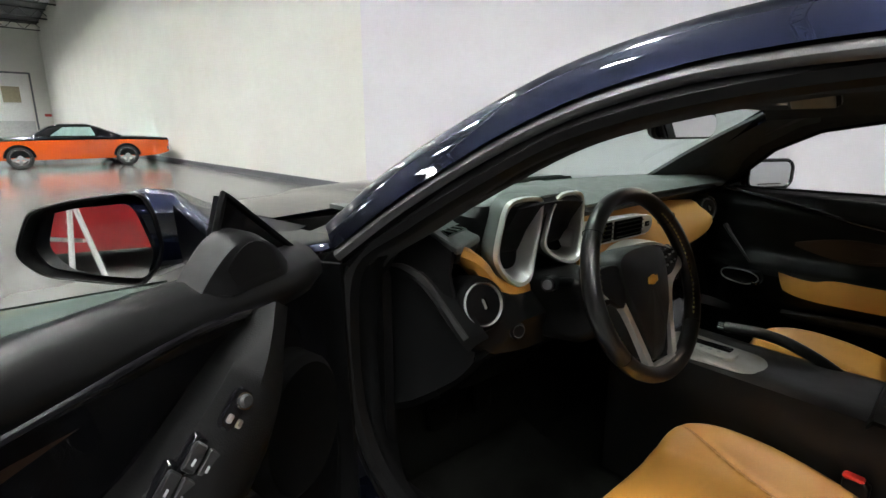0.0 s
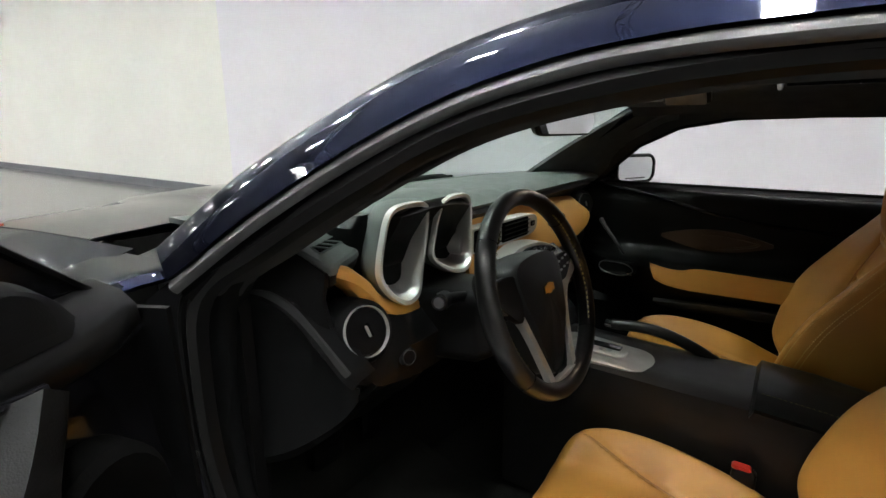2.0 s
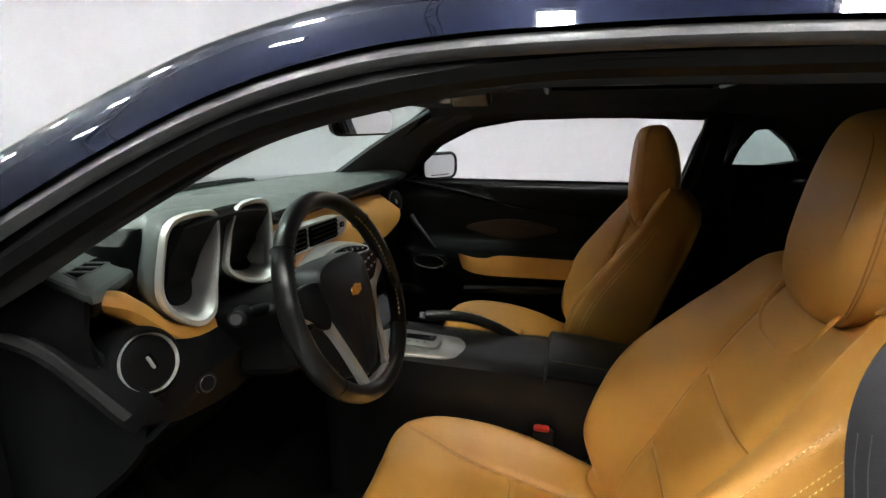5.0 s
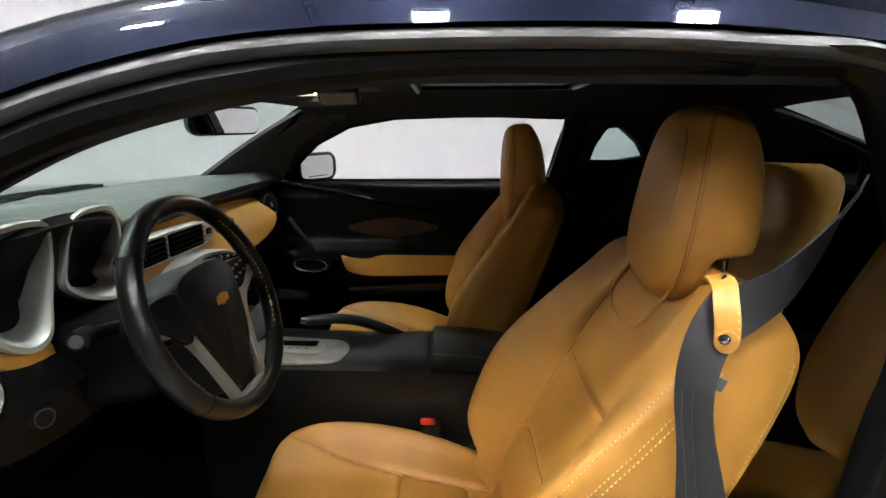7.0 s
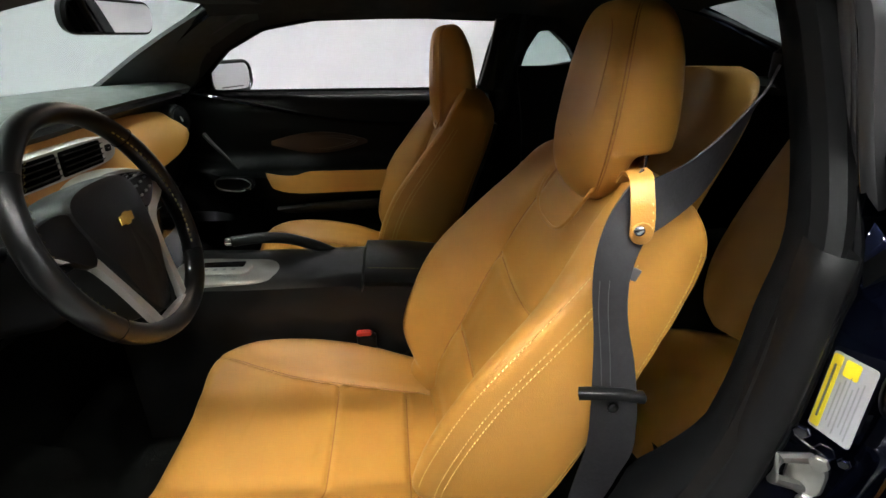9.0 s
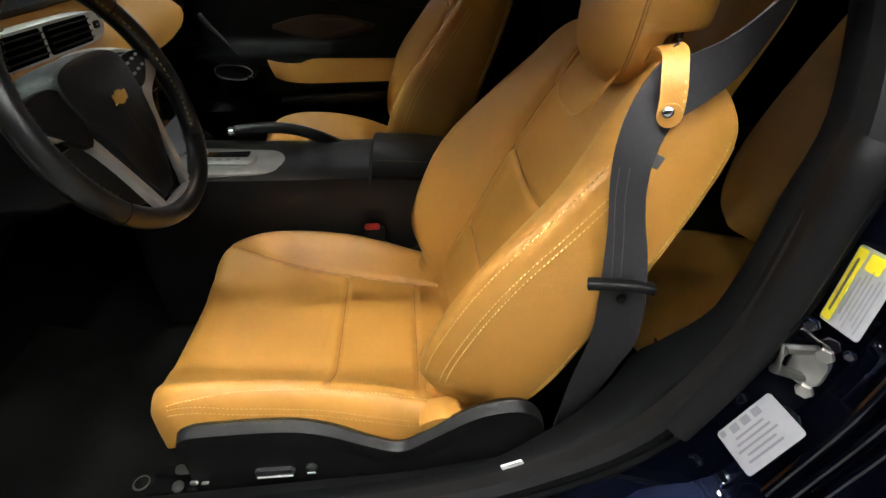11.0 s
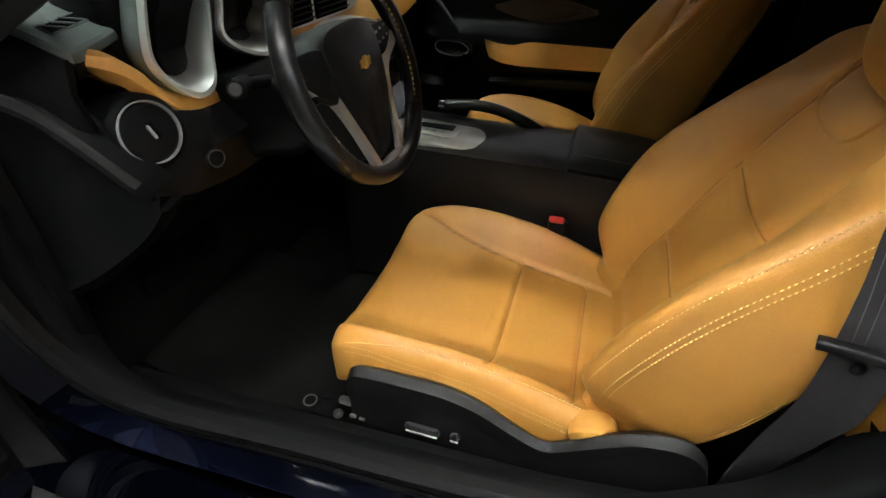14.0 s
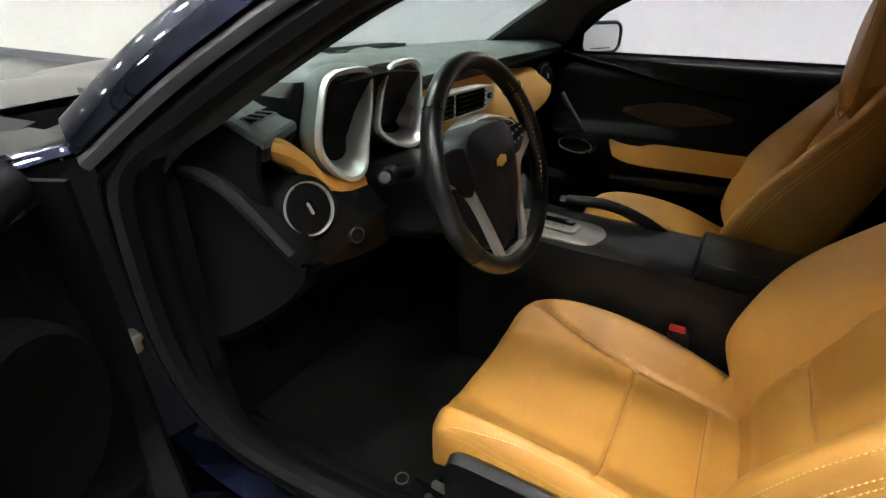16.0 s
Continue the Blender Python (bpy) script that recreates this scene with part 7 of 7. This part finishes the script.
AR = [(0.235, 0.092, 0.916), (0.262, 0.102, 0.893), (0.320, 0.112, 0.858), (0.372, 0.116, 0.828), (0.45, 0.118, 0.790), (0.65, 0.120, 0.745), (0.95, 0.115, 0.72)]
mid_ = [tuple((np.array(a) + np.array(b)) / 2 + np.array([0, 0.010, 0.010])) for a, b in zip(AF, AR)]
fal = [tuple(np.array(a) + np.array([-0.02, -0.03, -0.05])) for a in AF]
rec = [tuple(np.array(a) + np.array([0.01, -0.045, -0.01])) for a in AR]
part("armrest_grip", dloft([fal, AF, mid_, AR, rec], 40, 0.01), GRIP, dd, "black armrest grip with switches")
part("speaker_pod", loft([[tuple(DM @ V(0.17 + a * k, y, 0.70 + b * k)) for a, b in circle(0.105, 28, 0.12)] for y, k in ((0.07, 1.05), (0.105, 1.0), (0.115, 0.9), (0.108, 0.6), (0.106, 0.05))]), GRILLE, dd, "round black door speaker pod")
part("sail_panel", loft([[tuple(DM @ V(x, y, z)) for x, z in poly([(0.02, 0.944), (0.06, 0.945), (0.215, 0.972), (0.222, 1.015), (0.197, 1.078), (0.188, 1.074)], 40)] for y in (0.0, 0.016)]), GLOSS_BLACK, dd, "black triangular window sail")
part("sail_rim", sweep([tuple(DM @ V(x, 0.016, z)) for x, z in poly([(0.02, 0.944), (0.215, 0.972), (0.222, 1.015), (0.195, 1.078)], 36)], circle(0.006, 6), up=tuple(DM.to_3x3() @ V(0, 1, 0)), closed_path=True), RUBBER, dd)
tq = spline([(0.115, 0.0), (0.15, 0.048), (0.195, 0.072), (0.24, 0.066), (0.285, 0.03), (0.31, 0.0)], 24)
part("tweeter_pod", thick(loft([[tuple(DM @ V(x, 0.018, 0.955 + z)) for x, z in tq], [tuple(DM @ V(x, 0.045, 0.955 + z * 0.96)) for x, z in tq], [tuple(DM @ V(0.2 + (x - 0.2) * 0.97, 0.064, 0.955 + z * 0.82)) for x, z in tq], [tuple(DM @ V(0.2 + (x - 0.2) * 0.75, 0.074, 0.955 + z * 0.5)) for x, z in tq], [tuple(DM @ V(0.2 + (x - 0.2) * 0.6, 0.082, 0.950)) for x, z in tq]], False, False), 0.006), DOOR_SKIN, dd, "satin black tweeter pod")
part("tweeter_grille", thick(loft([[tuple(DM @ V(0.2 + (x - 0.2) * k, 0.0705 + 0.011 * (1 - s), 0.958 + z * 0.74 * s)) for x, z in tq[4:20]] for k, s in ((0.72, 1.0), (0.70, 0.6), (0.62, 0.1))], False, False), 0.003), BLACK_PLASTIC, dd, "black tweeter grille")
def on_door(c):
    r = DM.to_3x3()
    return plate_at(DM @ V(*c), r @ V(0.06, 0.004, -0.04), r @ V(0.18, 0.91, 0.36))
for c, w, h_ in (((0.399, 0.138, 0.801), 0.042, 0.034), ((0.436, 0.136, 0.789), 0.042, 0.034)):
    m = on_door(c)
    part("switch_bed", move(box(0, 0, -0.011, w * 1.3, h_ * 1.3, 0.020, 0.005), m), GLOSS_BLACK, dd)
    for q in (-1, 1):
        part("switch", move(box(0, q * h_ * 0.28, 0.001, w * 0.8, h_ * 0.46, 0.010, 0.003), m), PILLAR_GREY, dd, "dark grey window switch")
        part("switch_mark", move(box(0.006, q * h_ * 0.28, 0.0062, 0.008, 0.003, 0.001, 0.0004), m), GREY_MARK, dd)
m = on_door((0.337, 0.137, 0.829))
part("switch_bed", move(slab(rrect(0.058, 0.034, 0.012), 0.014, Matrix.Translation((0, 0, -0.008)), 0.003), m), GLOSS_BLACK, dd)
part("mirror_knob", move(slab(circle(0.009, 18), 0.010, Matrix.Translation((-0.013, 0, 0.004)), 0.003), m), PILLAR_GREY, dd, "round mirror adjust knob")
part("knob_ring", move(sweep([(-0.013 + 0.0102 * math.cos(a), 0.0102 * math.sin(a), 0.007) for a in np.linspace(0, 2 * math.pi, 22, endpoint=False)], circle(0.0012, 6), closed_path=True), m), CHROME, dd)
for q in (-1, 1):
    part("lock_switch", move(box(0.014, q * 0.007, 0.008, 0.011, 0.007, 0.006, 0.002), m), STEEL, dd, "bright lock switch")
# door mirror
MN = Vector((0.93, -0.37, 0.06)).normalized()
MX = Vector((0, 0, 1)).cross(MN).normalized()
MU = MN.cross(MX)
MM = Matrix.Translation((-0.55, -0.197, 0.998)) @ Matrix((MN, MX, MU)).transposed().to_4x4() @ Matrix.Rotation(radians(3), 4, "X")
def soft_ring(pts, n=66):
    q = poly(pts, n)
    for _ in range(2):
        q = (np.roll(q, 1, 0) + q * 2 + np.roll(q, -1, 0)) / 4
    return q
mq = soft_ring([(-0.112, -0.009), (-0.103, 0.012), (-0.083, 0.055), (-0.025, 0.066), (0.042, 0.071), (0.078, 0.067), (0.089, 0.029), (0.094, -0.029), (0.083, -0.056), (0.054, -0.088), (-0.009, -0.073), (-0.078, -0.053), (-0.104, -0.027)])
gq = soft_ring([(-0.098, -0.010), (-0.088, 0.018), (-0.071, 0.045), (-0.014, 0.052), (0.056, 0.053), (0.066, 0.034), (0.082, -0.031), (0.062, -0.073), (-0.001, -0.062), (-0.079, -0.042)])
dm = part("door_mirror", loft([[tuple(MM @ V(x, a * k, b * k2)) for a, b in mq] for x, k, k2 in ((-0.12, 0.3, 0.3), (-0.105, 0.72, 0.7), (-0.07, 0.95, 0.95), (-0.02, 1.0, 1.0), (0.006, 1.0, 1.0))], True, False), BLUE_PAINT, dd, "dark blue driver door mirror")
part("mirror_well", loft([[tuple(MM @ V(x, a * k, b * k)) for a, b in mq] for x, k in ((0.006, 1.0), (0.012, 0.97), (0.010, 0.94), (-0.026, 0.92), (-0.028, 0.03))], True, False), BLACK_PLASTIC, dd, "black mirror surround")
MG = MM @ Matrix.Rotation(radians(-14), 4, "Z")
part("mirror_glass", loft([[tuple(MG @ V(x, a, b)) for a, b in gq] for x in (-0.004, -0.002)]), MIRROR, dd, "mirror glass")
part("mirror_arm", loft([[tuple(DM @ V(0.13 + a, -0.02, 0.975 + b)) for a, b in rrect(0.13, 0.085, 0.03)], [tuple(MM @ V(-0.055 + a * 0.8, 0.115, -0.002 + b)) for a, b in rrect(0.13, 0.135, 0.045)], [tuple(MM @ V(-0.050 + a * 0.8, 0.07, -0.004 + b)) for a, b in rrect(0.13, 0.155, 0.05)], [tuple(MM @ V(-0.05 + a * 0.7, 0.0, b)) for a, b in rrect(0.12, 0.12, 0.03)]]), BLUE_PAINT, dd, "dark blue mirror arm")
# the whole open door is shrunk about the first camera position to fit the view
FIRST_EYE = Vector((0.414, -0.312, 1.170))
SHRUNK_TO_EYE = Matrix.Translation(FIRST_EYE) @ Matrix.Scale(0.77, 4) @ Matrix.Translation(-FIRST_EYE)
for ob in (dd, *dd.children_recursive):
    ob.data.transform(SHRUNK_TO_EYE)
